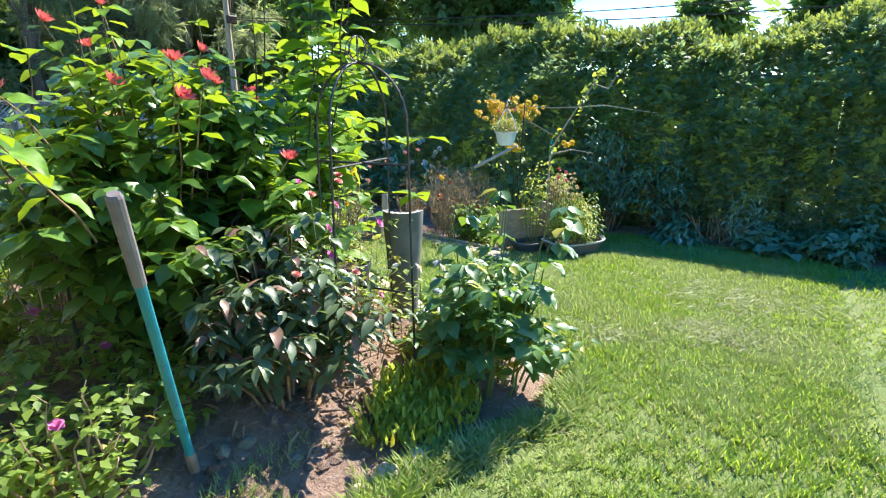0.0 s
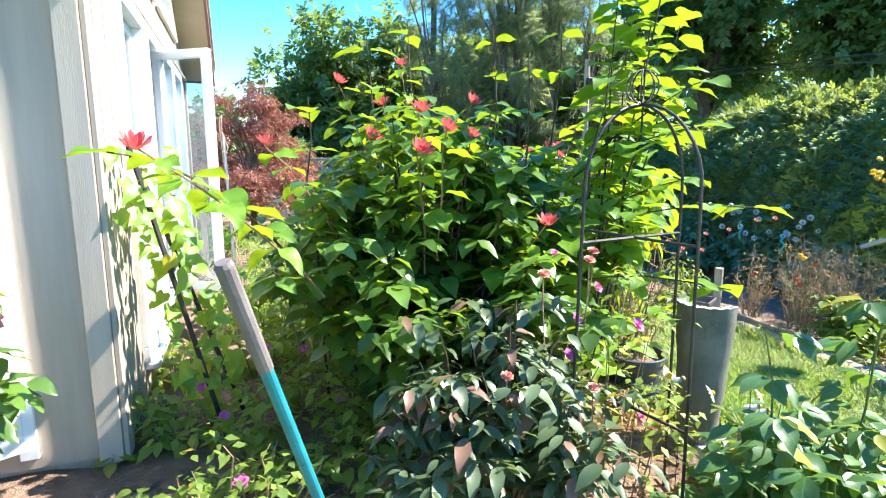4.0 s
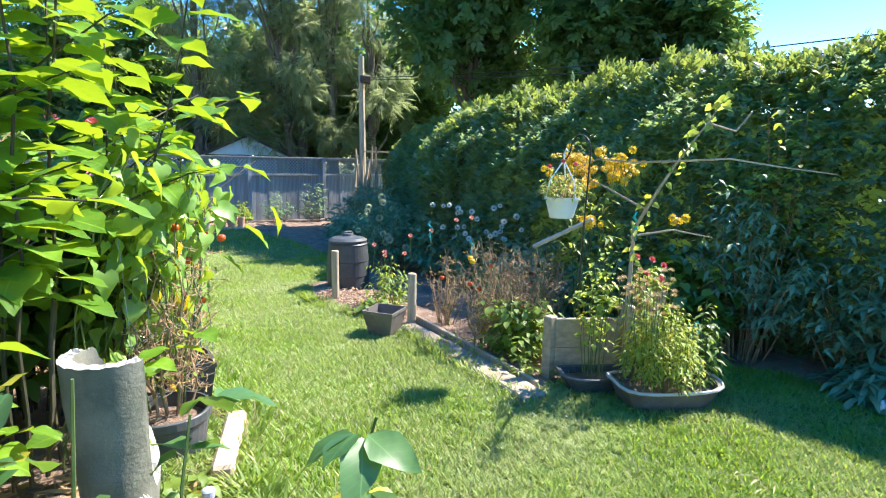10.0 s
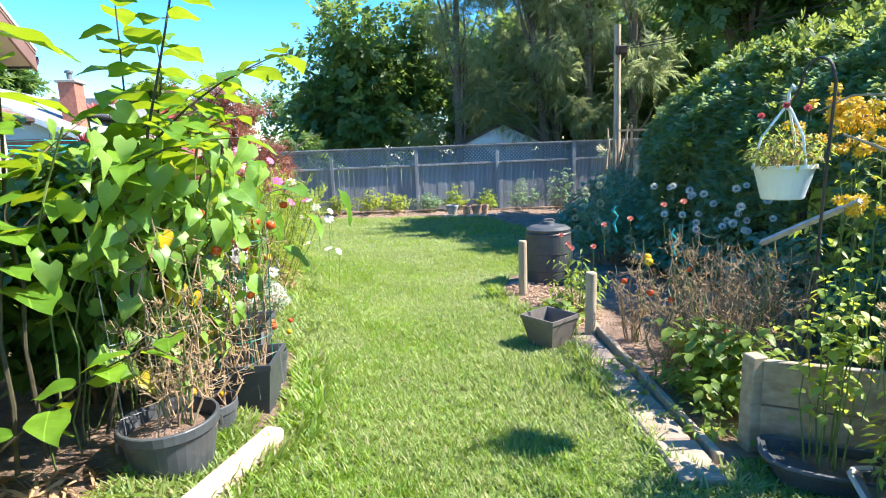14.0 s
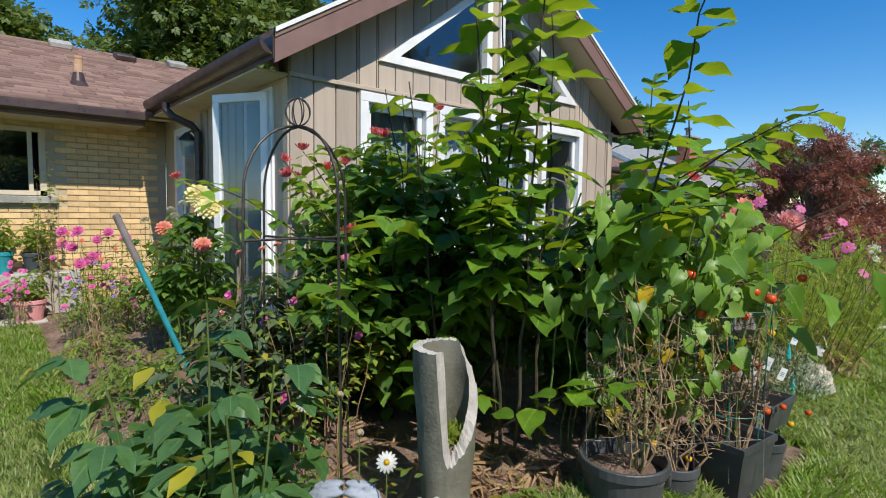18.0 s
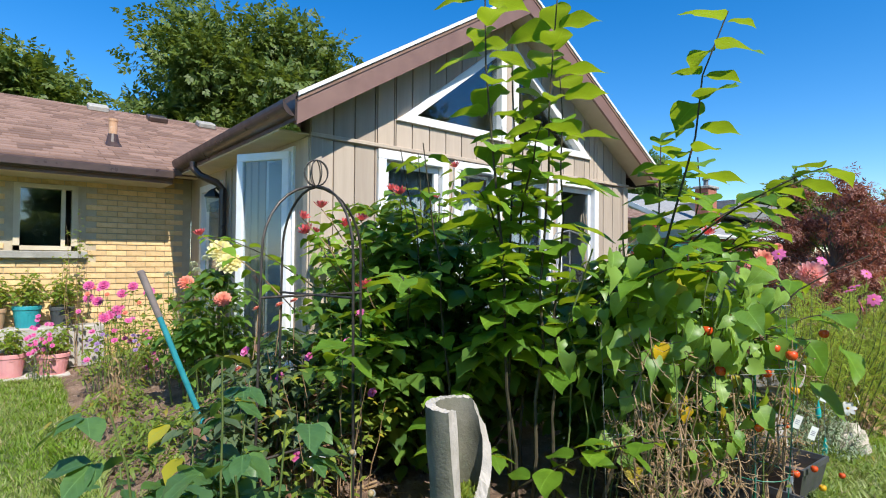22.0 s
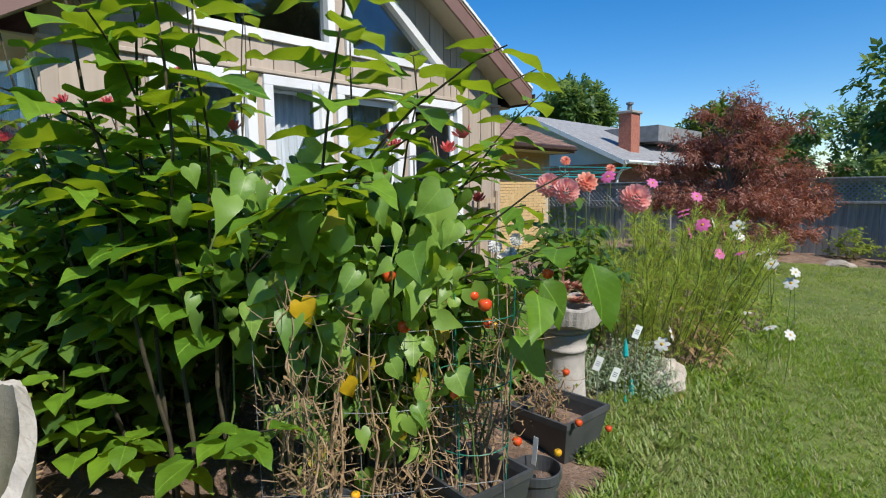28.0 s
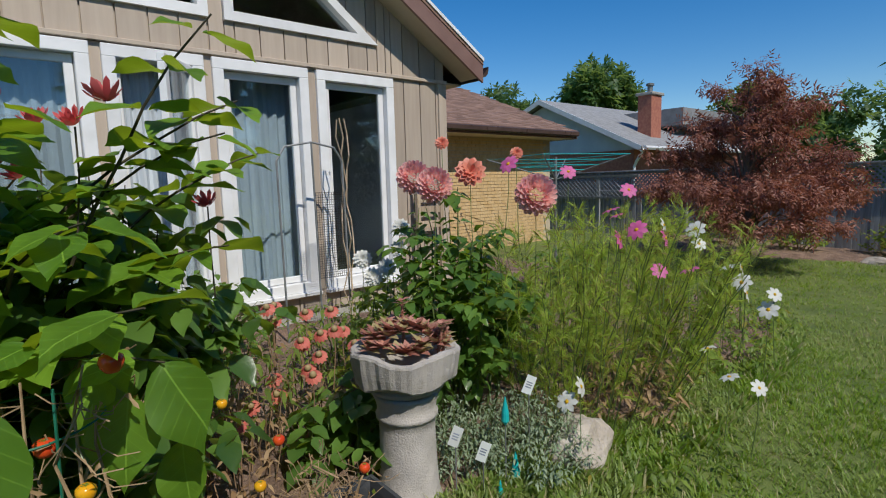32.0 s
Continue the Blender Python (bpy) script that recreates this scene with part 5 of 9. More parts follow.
class Leaves:
    """Gathers blades, to be laid out as one mesh or as single leaf objects."""

    def __init__(self):
        self.rows = []

    def add(self, p, d, u, s):
        self.rows.append((tuple(p), tuple(d), tuple(u), s))

    def joined(self, name, tmpl, mat, parent):
        if self.rows:
            P, D, U, S = zip(*self.rows)
            return blades(name, tmpl, P, D, U, S, mat, parent, "stuff")

    def single(self, tmpl, mat, parent, name="leaf"):
        me = [data_of(name, tmpl[0] * np.array([k, 1, 2.0 - k]) + np.array([[0.12 * b, 0, 0]]) * tmpl[0][:, 1:2] ** 2, tmpl[1], mat, True) for k, b in ((0.86, 1), (1.0, -1), (1.12, 0.3), (0.95, 1.6), (1.05, -1.8))]
        for i, (p, d, u, s) in enumerate(self.rows):
            shared(name, me[i % 5], parent, mat_of(p, d, u, s))


def leaf_on(L, r_, p, az, size, up=-0.2, tilt=0.5, out=None):
    d = Vector((math.cos(az), math.sin(az), up + r_.uniform(-0.28, 0.22)))
    u = Vector((r_.uniform(-tilt, tilt), r_.uniform(-tilt, tilt), 1.0))
    if out:
        u += Vector(out)
    L.add(p + d.normalized() * 0.015, d, u, size * r_.uniform(0.7, 1.2))


def clothe(L, r_, pts, n, size, t0=0.2, pair=False, up=-0.2, tilt=0.5, out=None, taper=0.35):
    az = r_.uniform(0, 6.28)
    for i in range(n):
        t = t0 + (1 - t0) * (i + 0.6) / n
        p, _ = along(pts, min(0.999, t))
        s = size * (1 - taper * max(0, t - 0.6) / 0.4)
        az += 1.57 if pair else 2.4 + r_.uniform(-0.5, 0.5)
        leaf_on(L, r_, p, az + r_.uniform(-0.3, 0.3), s, up, tilt, out)
        if pair:
            leaf_on(L, r_, p, az + math.pi + r_.uniform(-0.3, 0.3), s, up, tilt, out)


def bush(name, label, category, base, spread_, h, stems, n, tmpl, size, mat, seed, stem_mat=GREEN_STEM, r0=0.006, foot=0.15, twigs=0, twig_len=0.25, per_twig=6,
         pair=False, low=0.0, up=-0.2, t0=0.2, lean=(0, 0), single=0, mat_single=None, group=""):
    """A clump of stems from one foot that arch out to a dome, clothed in leaves."""
    r_ = random.Random(seed)
    plant = thing(name, label, category, group)
    L, L1 = Leaves(), Leaves()
    bx, by = base[:2]
    bz = base[2] if len(base) > 2 else soil_z(bx, by) - 0.02
    tips = []
    for k in range(stems):
        a = 2.4 * k + r_.uniform(-0.4, 0.4)
        q = math.sqrt((k + 0.5) / stems)
        tip = Vector((bx + spread_[0] * q * math.cos(a) + lean[0], by + spread_[1] * q * math.sin(a) + lean[1], bz + h * (low + (1 - low) * (1 - 0.75 * q ** 2.2)) * r_.uniform(0.88, 1.06)))
        foot_p = Vector((bx + foot * math.cos(a) * q, by + foot * math.sin(a) * q, bz))
        pts = bent(foot_p, tip, 0.08 * h, 6, r_, 0.015)
        part("stem", tube(pts, [r0 * (1.15 - 0.15 * i) for i in range(7)], 5), stem_mat, plant)
        clothe(L, r_, pts, n, size, t0, pair, up, 0.3)
        for j in range(twigs):
            p, d = along(pts, r_.uniform(0.25, 0.95))
            az = r_.uniform(0, 6.28)
            e = p + Vector((math.cos(az), math.sin(az), r_.uniform(0.0, 0.8))) * twig_len * r_.uniform(0.6, 1.2)
            clothe(L1 if len(L1.rows) < single and q > 0.5 else L, r_, [p, p.lerp(e, 0.5) + Vector((0, 0, 0.02)), e], per_twig, size, 0.1, pair, up, 0.3)
        tips.append(tip)
    L.joined("foliage", tmpl, mat, plant)
    if L1.rows:
        L1.single(tmpl, mat_single or mat, plant)
    return plant, tips


def petals(n, length, width, lift=0.3, rings=1, curl=0.3, cup=0.0):
    """Petals round a centre, as blade copies in rings that rise inward."""
    tm = rows_leaf([(0.08, 0.08, 0.12 * width), (0.45, 0.45, 0.45 * width), (0.85, 0.82, 0.42 * width), (1.0, 1.0, 0)], 0.1, curl)
    P, D, U, S = [], [], [], []
    for k in range(rings):
        m = max(4, n - 2 * k)
        el = lift + k * (1.35 - lift) / max(1, rings)
        for i in range(m):
            a = 6.283 * (i + 0.5 * (k % 2)) / m
            P.append((0, 0, cup * k))
            D.append((math.cos(a) * math.cos(el), math.sin(a) * math.cos(el), math.sin(el)))
            U.append((-math.cos(a) * math.sin(el), -math.sin(a) * math.sin(el), math.cos(el)))
            S.append(length * (1 - 0.45 * k / max(1, rings)))
    return many(tm, P, D, U, S)


def ball_bloom(n, r, size):
    """A globe of many short petals, as of a pompon dahlia."""
    P, D, U, S = [], [], [], []
    tm = rows_leaf([(0, 0, 0.14), (0.5, 0.5, 0.34), (1, 1, 0.12)], 0.5, -0.25)
    tm = (tm[0], tm[1])
    for i in range(n):
        z = 1 - 1.55 * (i + 0.5) / n
        a = 2.39996 * i
        q = math.sqrt(max(0, 1 - z * z))
        d = Vector((q * math.cos(a), q * math.sin(a), z))
        P.append(tuple(d * r * 0.45))
        D.append(tuple(d + Vector((0, 0, 0.25))))
        U.append((-d.x * 0.3, -d.y * 0.3, 1.0) if abs(z) < 0.9 else (1, 0, 0.2))
        S.append(size * (0.65 + 0.35 * min(1, (i + 4) / n * 2.0)))
    return many(tm, P, D, U, S)


FLOWER_ME = {}


def flower_kind(key, VF, mat, centre=None):
    me = data_of("flower", VF[0], VF[1], mat)
    c = data_of("flower_centre", *centre[0], centre[1], True) if centre else None
    FLOWER_ME[key] = (me, c)


def dome(r, h, n=8):
    return lathe([(r, -h * 0.3), (r * 0.95, h * 0.3), (r * 0.6, h * 0.8), (r * 0.1, h)], n)


flower_kind("sweetshrub", petals(9, 0.042, 0.32, 0.35, 3, -0.4), P_RED)
flower_kind("daisy", petals(15, 0.038, 0.3, 0.05, 1, 0.4), P_WHITE, (dome(0.011, 0.01), P_YEL))
flower_kind("old_daisy", petals(16, 0.036, 0.3, -0.55, 1, 0.9), P_WHITE, (dome(0.012, 0.01), P_TAN))
flower_kind("cosmos_pink", petals(8, 0.038, 0.62, 0.35, 1, 0.5), P_MAG, (dome(0.008, 0.007), P_YEL))
flower_kind("cosmos_white", petals(7, 0.036, 0.66, 0.4, 1, 0.5), P_WHITE, (dome(0.008, 0.007), P_YEL))
flower_kind("dahlia_pink", ball_bloom(90, 0.06, 0.034), P_PINK)
flower_kind("dahlia_open", petals(12, 0.055, 0.45, 0.15, 4, 0.1), P_PEACH)
flower_kind("dahlia_yellow", petals(13, 0.06, 0.45, 0.1, 5, 0.1), P_PALE)
flower_kind("dahlia_white", petals(13, 0.05, 0.4, 0.1, 4, 0.1), P_WHITE)
flower_kind("pompon_white", ball_bloom(46, 0.035, 0.024), P_WHITE)
flower_kind("coneflower", petals(12, 0.048, 0.42, -0.4, 1, 0.2), P_CORAL, (dome(0.017, 0.02), P_TAN))
flower_kind("pink_small", petals(6, 0.022, 0.8, 0.3, 2, 0.1), P_MAG)
flower_kind("mauve_small", petals(9, 0.018, 0.4, 0.3, 2, 0.1), P_MAUVE)
flower_kind("orange_small", petals(9, 0.022, 0.6, 0.3, 3, 0.1), P_PEACH)
flower_kind("red_small", petals(7, 0.024, 0.8, 0.4, 3, 0.0), P_RED)
flower_kind("rudbeckia", petals(9, 0.045, 0.42, -0.15, 2, 0.35), P_YEL, (dome(0.01, 0.014), P_TAN))
flower_kind("tan_head", ball_bloom(26, 0.02, 0.014), P_TAN)
flower_kind("panicle", ball_bloom(60, 0.07, 0.03), P_GREENW)
flower_kind("pink_dahlia_small", petals(12, 0.045, 0.4, 0.2, 3, 0.0), P_MAG)


def bloom(parent, key, p, face=(0, 0, 1), size=1.0, seed=0, stalk=0.0, stalk_mat=None):
    me, c = FLOWER_ME[key]
    f = Vector(face).normalized()
    m = mat_of(p, f.orthogonal().normalized() if abs(f.z) > 0.99 else f.cross(Vector((0, 0, 1))).normalized(), f, size) @ Matrix.Rotation(seed * 1.3, 4, "Z")
    ob = shared("flower", me, parent, m)
    if c:
        shared("flower_centre", c, ob, Matrix.Identity(4))
    if stalk:
        q = Vector(p)
        part("flower_stalk", tube([q - Vector((0.02 * math.sin(seed), 0.02 * math.cos(seed), stalk)), q - Vector((0, 0, stalk * 0.4)), q - f * 0.005], 0.0025, 4), stalk_mat or GREEN_STEM, parent)
    return ob


CAMWARD = (1.0, -0.6, 0.5)

# ---- sweetshrub between the house and the lawn ----
sweet, tips = bush("sweetshrub", "large sweetshrub with dark glossy leaves and red flowers", "shrub", (1.45, 0.15), (0.95, 0.85), 1.7, 46, 17, OVATE, 0.14, L_SHRUB, 101, DARK_STEM, 0.009, 0.35, 7, 0.34, 5, True, 0.2, up=-0.15, t0=0.06,
                   single=150, mat_single=foliage_mat("shrub_leaf_single", (0.025, 0.08, 0.018), (0.07, 0.17, 0.02), (0.26, 0.42, 0.02), 0.36, 0.35, island=False))
fl = [(1.23, 0.36, 2.19), (1.1, -0.67, 1.8), (1.05, -0.53, 1.87), (0.91, -0.29, 1.78), (1.11, 0.28, 1.97), (1.31, -0.41, 1.79), (1.02, -0.6, 1.72), (0.5, -0.3, 1.75), (0.15, -0.96, 1.72), (1.4, -0.2, 1.95), (1.75, 0.4, 1.85), (0.85, 0.1, 2.05), (1.6, -0.55, 1.42), (1.9, 0.15, 1.62), (2.45, 0.95, 1.75), (2.78, 1.07, 1.78), (2.4, 0.9, 1.6)]
r_ = random.Random(9)
fl = [(x + 0.13, y + 0.04, z) if x < 2.2 else (x, y, z) for x, y, z in fl]
for i, p in enumerate(fl):
    bloom(sweet, "sweetshrub", p, (r_.uniform(-0.5, 0.8), r_.uniform(-0.9, 0.3), 1), r_.uniform(1.1, 1.5), i)
    if i not in (15,):
        a = Vector((1.45 + (p[0] - 1.45) * 0.55, 0.2 + (p[1] - 0.2) * 0.55, p[2] - 0.55))
        pts = bent(a, p, 0.05, 5, r_, 0.01)
        part("flower_twig", tube(pts, [0.005, 0.0045, 0.004, 0.0035, 0.003, 0.003], 5), TWIG, sweet)
        L = Leaves()
        clothe(L, r_, pts, 5, 0.115, 0.25, True)
        L.single(FINE_LEAF, L_SHOOT, sweet)

# ---- tall bright shoots rising from the shrub ----
r_ = random.Random(14)
SHOOTS = [((2.1, 0.25), (2.2, 0.15, 2.45)), ((1.95, 0.3), (1.95, 0.5, 2.45)), ((1.85, 0.0), (1.75, -0.3, 2.15)), ((2.0, -0.1), (2.1, -0.42, 2.12)), ((1.3, 0.3), (1.15, 0.25, 2.3)), ((1.6, 0.5), (1.5, 0.7, 2.5)),
          ((0.9, 0.2), (0.8, -0.1, 1.95)), ((2.35, -0.05), (2.45, -0.39, 2.98)), ((2.4, 0.0), (2.61, -0.1, 2.75)), ((2.6, 0.25), (3.14, 0.29, 2.58)), ((2.3, -0.05), (2.37, -0.1, 2.62)), ((2.45, 0.1), (2.53, 0.04, 2.45)),
          ((2.75, 0.6), (2.83, 0.75, 2.1)), ((2.7, 0.5), (2.78, 0.5, 2.15))]
shoots = thing("shrub_shoots", "tall upright shoots with large bright green leaves", "shrub")
L = Leaves()
for (x, y), tip in SHOOTS:
    pts = bent((x, y, 0.4), tip, 0.0, 9, r_, 0.02)
    part("shoot", tube(pts, [0.009 - 0.0007 * i for i in range(10)], 6), DARK_STEM, shoots)
    clothe(L, r_, pts, 15 if tip[0] > 2.2 else 7, 0.22 if tip[0] > 2.2 else 0.17, 0.3, True, 0.06, 0.28, None, 0.2)
ARCHES = [((2.4, 0.25, 1.25), (3.27, 0.92, 1.97), 0.08), ((2.45, 0.1, 1.2), (3.28, 0.18, 1.58), 0.1), ((2.3, -0.1, 0.45), (3.0, 0.02, 0.88), 0.05), ((2.05, -0.1, 0.9), (2.42, -0.24, 1.33), 0.05), ((2.0, -0.1, 0.4), (2.36, -0.22, 0.7), 0.04),
          ((1.7, -0.3, 1.05), (2.28, -0.97, 1.2), 0.08), ((1.75, -0.25, 1.2), (2.55, -0.86, 1.5), 0.1), ((1.5, -0.3, 1.1), (1.75, -0.55, 1.3), 0.05), ((2.4, 0.6, 0.9), (3.22, 1.05, 1.2), 0.1), ((2.6, 0.9, 1.2), (3.05, 1.25, 1.95), 0.06),
          ((2.5, 0.8, 1.3), (2.95, 1.3, 1.7), 0.05), ((0.7, -0.2, 1.3), (0.2, -0.85, 1.72), 0.08), ((2.1, -0.3, 0.5), (2.2, -0.35, 0.95), 0.02), ((2.7, 0.6, 1.0), (3.35, 1.0, 1.35), 0.05), ((2.6, 0.8, 1.3), (2.83, 1.38, 1.8), 0.06), ((2.7, 0.7, 1.4), (3.16, 0.85, 1.72), 0.05), ((2.7, 0.75, 1.2), (3.2, 0.95, 1.5), 0.05), ((2.6, 0.9, 1.2), (2.95, 1.28, 1.4), 0.04), ((2.5, 1.0, 1.3), (2.5, 1.6, 1.68), 0.06), ((2.8, 0.4, 1.5), (3.45, 0.55, 1.95), 0.08), ((2.3, 0.0, 1.7), (2.75, -0.35, 2.1), 0.05), ((2.2, 0.0, 1.6), (2.55, -0.5, 1.85), 0.05), ((2.2, 0.0, 1.3), (2.6, -0.4, 1.6), 0.05)]
for a, b, sag in ARCHES:
    pts = bent(a, b, sag, 6, r_, 0.012)
    part("shoot", tube(pts, [0.006 - 0.0006 * i for i in range(7)], 5), DARK_STEM, shoots)
    clothe(L, r_, pts, 6, 0.155, 0.15, True, 0.0, 0.3, None, 0.1)
hang = bent((2.85, 0.5, 0.9), (3.52, 0.74, 1.6), 0.1, 6, r_, 0.01)
part("shoot", tube(hang, [0.006 - 0.0006 * i for i in range(7)], 5), DARK_STEM, shoots)
for p, d, s in (((3.594, 0.742, 1.335), (0.08, -0.016, -0.178), 0.2), ((3.424, 0.708, 1.228), (0.12, -0.11, -0.084), 0.19), ((3.3, 0.75, 1.06), (0.148, -0.032, -0.1), 0.18),):
    L.add(p, d, (0.9, -0.2, 0.6), s)
for p, d, s in (((3.12, 1.0, 1.12), (0.35, -0.25, -0.9), 0.19), ((3.2, 1.05, 1.2), (0.5, 0.3, -0.8), 0.2), ((3.05, 0.98, 1.18), (0.1, -0.6, -0.7), 0.16), ((3.1, 1.1, 0.98), (0.3, -0.1, -0.9), 0.18)):
    L.add(p, d, (0.8, -0.6, 0.5), s)
L.single(FINE_LEAF, L_SHOOT, shoots)

side_shrub, _ = bush("sweetshrub", "dense side branches of dark sweetshrub leaves behind the vines", "shrub", (2.34, 0.92), (0.58, 0.55), 1.35, 30, 12, OVATE, 0.14, L_SHRUB, 103, DARK_STEM, 0.008, 0.25, 6, 0.3, 5, True, 0.3, up=-0.35)
for i, p in enumerate(((2.75, 1.0, 1.72), (2.55, 0.85, 1.78), (2.6, 1.35, 1.5))):
    bloom(side_shrub, "sweetshrub", p, (0.6, -0.5, 1), 1.2, i, 0.3, DARK_STEM)

# ---- morning glory curtain on the wire ----
glory = thing("morning_glory", "morning glory vine with heart-shaped leaves hanging over the wire", "vine")
L, L2 = Leaves(), Leaves()
r_ = random.Random(23)
vine_lines = []
for k in range(17):
    f = 0.3 + 0.66 * k / 16
    x, y = 2.38 + 0.72 * f + r_.uniform(-0.1, 0.1), -0.2 + 0.95 * f + r_.uniform(-0.1, 0.1)
    top = 1.6 - 0.3 * abs(f - 0.5) + r_.uniform(-0.12, 0.1)
    pts = bent((x - 0.2, y + 0.1, 0.3), (x + 0.05, y - 0.03, top), 0.0, 8, r_, 0.05)
    part("vine_stem", tube(pts, 0.004, 5), GREEN_STEM, glory)
    for i in range(20):
        t = 0.22 + 0.78 * i / 19
        p, _ = along(pts, min(0.999, t))
        p = p + Vector((r_.uniform(-0.02, 0.16), r_.uniform(-0.14, 0.05), r_.uniform(-0.03, 0.03)))
        if p.z < 1.12 and r_.random() < 0.6:
            continue
        d = Vector((r_.uniform(-0.5, 0.8), r_.uniform(-0.9, 0.6), -1 + r_.uniform(-0.1, 0.7)))
        u = Vector(CAMWARD) + Vector((r_.uniform(-0.9, 0.7), r_.uniform(-0.9, 0.9), r_.uniform(-0.3, 0.9)))
        (L if i % 2 and len(L.rows) < 230 else L2).add(p, d, u, r_.uniform(0.055, 0.125))
L.single(HEART_FINE, L_VINE, glory)
L2.joined("small_leaves", HEART, L_VINE2, glory)
yl = data_of("leaf", HEART_FINE[0], HEART_FINE[1], P_YEL)
for p, d, z in (((2.94, 0.16, 1.22), (0.2, 0.25, -0.9), 0.1), ((2.99, 0.28, 0.95), (0.1, 0.3, -0.9), 0.08)):
    shared("leaf", yl, glory, mat_of(p, d, CAMWARD, z))["label"] = "yellowed dying leaf"
bloom(glory, "red_small", (2.7, 0.5, 1.35), CAMWARD, 1.5, 3)
bloom(glory, "red_small", (2.95, 0.75, 1.33), CAMWARD, 1.3, 1)

# ---- shrubs and flowers at the front of the bed ----
weig, tips = bush("weigela", "greyish-green weigela bush with reddish brown stems", "shrub", (1.38, -0.78), (0.52, 0.48), 0.86, 26, 9, LONG_OVATE, 0.105, L_WEIG, 131, TWIG, 0.007, 0.16, 5, 0.2, 5, True, 0.25)
for i, p in enumerate(((1.45, -0.96, 1.32), (1.65, -0.93, 1.35), (1.7, -0.88, 1.37), (1.3, -1.0, 1.0), (1.58, -1.08, 0.95))):
    bloom(weig, "orange_small", p, (0, -0.5, 1), 1.1, i, 0.25, TWIG)
peony, tips = bush("peony", "leafy peony clump with broad green leaflets", "perennial", (2.27, -1.4), (0.5, 0.4), 0.76, 24, 5, OVATE, 0.1, L_PEONY, 141, GREEN_STEM, 0.007, 0.22, 6, 0.16, 6, False, 0.15, up=-0.05, t0=0.3,
                   single=190, mat_single=foliage_mat("peony_leaf_single", (0.035, 0.1, 0.04), (0.09, 0.19, 0.045), (0.34, 0.5, 0.04), 0.36, 0.36, (0.4, 0.36, 0.03), 0.08, island=False))
r_ = random.Random(6)
L = Leaves()
for base, tip in (((2.35, -1.4), (2.42, -1.42, 1.26)), ((2.3, -1.5), (2.34, -1.7, 1.14)), ((2.5, -1.35), (2.62, -1.3, 1.1)), ((2.75, -1.4), (2.9, -1.55, 1.1)), ((2.2, -1.3), (2.15, -1.25, 1.12)), ((2.0, -1.3), (1.98, -1.4, 0.95)), ((2.1, -1.5), (1.97, -1.62, 0.85))):
    pts = bent((*base, 0.15), tip, 0.0, 6, r_, 0.01)
    part("stem", tube(pts, [0.006, 0.0055, 0.005, 0.0045, 0.004, 0.0035, 0.003], 5), GREEN_STEM, peony)
    for t in (0.45, 0.6, 0.72, 0.84, 0.97):
        p, _ = along(pts, t)
        az = r_.uniform(0, 6.28)
        e = p + Vector((math.cos(az), math.sin(az), 0.5)) * 0.07
        for k in range(4):
            leaf_on(L, r_, e, az + (k - 1.5) * 0.75, 0.11, -0.25, 0.3)
L.single(OVATE, foliage_mat("peony_shoot_leaf", (0.05, 0.13, 0.05), (0.11, 0.22, 0.06), (0.26, 0.42, 0.04), 0.32, 0.4, (0.4, 0.36, 0.03), 0.05, island=False), peony)
bush("ground_cover", "yellowing low leafy ground cover at the bed edge", "perennial", (2.45, -1.15), (0.42, 0.4), 0.3, 16, 8, OVATE, 0.07, L_LIGHT, 145, GREEN_STEM, 0.004, 0.3, 3, 0.1, 4)
L = Leaves()
sed = thing("sedum", "cushion of bright yellow-green feathery sedum", "perennial")
hub = [(1.78 + 0.3 * math.cos(2.4 * k) * (k / 12) ** 0.5, -1.3 + 0.16 * math.sin(2.4 * k) * (k / 12) ** 0.5) for k in range(12)]
for i in range(1700):
    a, q = r_.uniform(0, 6.28), math.sqrt(r_.random())
    x, y = 1.78 + 0.42 * q * math.cos(a), -1.3 + 0.24 * q * math.sin(a)
    if i % 12:
        x, y = hub[i % 12][0] + (x - 1.78) * 0.4, hub[i % 12][1] + (y + 1.3) * 0.5
    L.add((x, y, soil_z(x, y) + r_.uniform(0, 0.13) * (1 - q * 0.5)), (r_.uniform(-0.4, 0.4), r_.uniform(-0.4, 0.4), 1), (r_.uniform(-1, 1), r_.uniform(-1, 1), 0.2), r_.uniform(0.04, 0.09))
tufts = L.rows
for k in range(12):
    L.rows = tufts[k::12]
    L.joined("tuft", LANCE, L_LIGHT, sed)
dz = thing("shasta_daisy", "white shasta daisies, some withered, on thin stems", "flower")
for i, (k, p) in enumerate((("daisy", (2.6, -0.9, 0.68)), ("old_daisy", (2.49, -0.94, 0.76)), ("old_daisy", (2.72, -0.85, 0.57)), ("old_daisy", (2.74, -0.79, 0.56)), ("old_daisy", (2.76, -0.75, 0.54)), ("old_daisy", (2.71, -0.8, 0.53)), ("daisy", (2.2, -1.0, 0.8)), ("old_daisy", (2.2, -0.85, 0.8)))):
    bloom(dz, k, p, (0.8, -0.6, 0.5), 1.0, i, p[2] - 0.15)
L = Leaves()
for i in range(90):
    a, q = r_.uniform(0, 6.28), math.sqrt(r_.random()) * 0.28
    x, y = 2.35 + q * math.cos(a), -0.95 + q * math.sin(a)
    leaf_on(L, r_, Vector((x, y, soil_z(x, y) + r_.uniform(0, 0.3))), r_.uniform(0, 6.28), 0.08, 0.4)
L.joined("foliage", LANCE, L_HERB, dz)
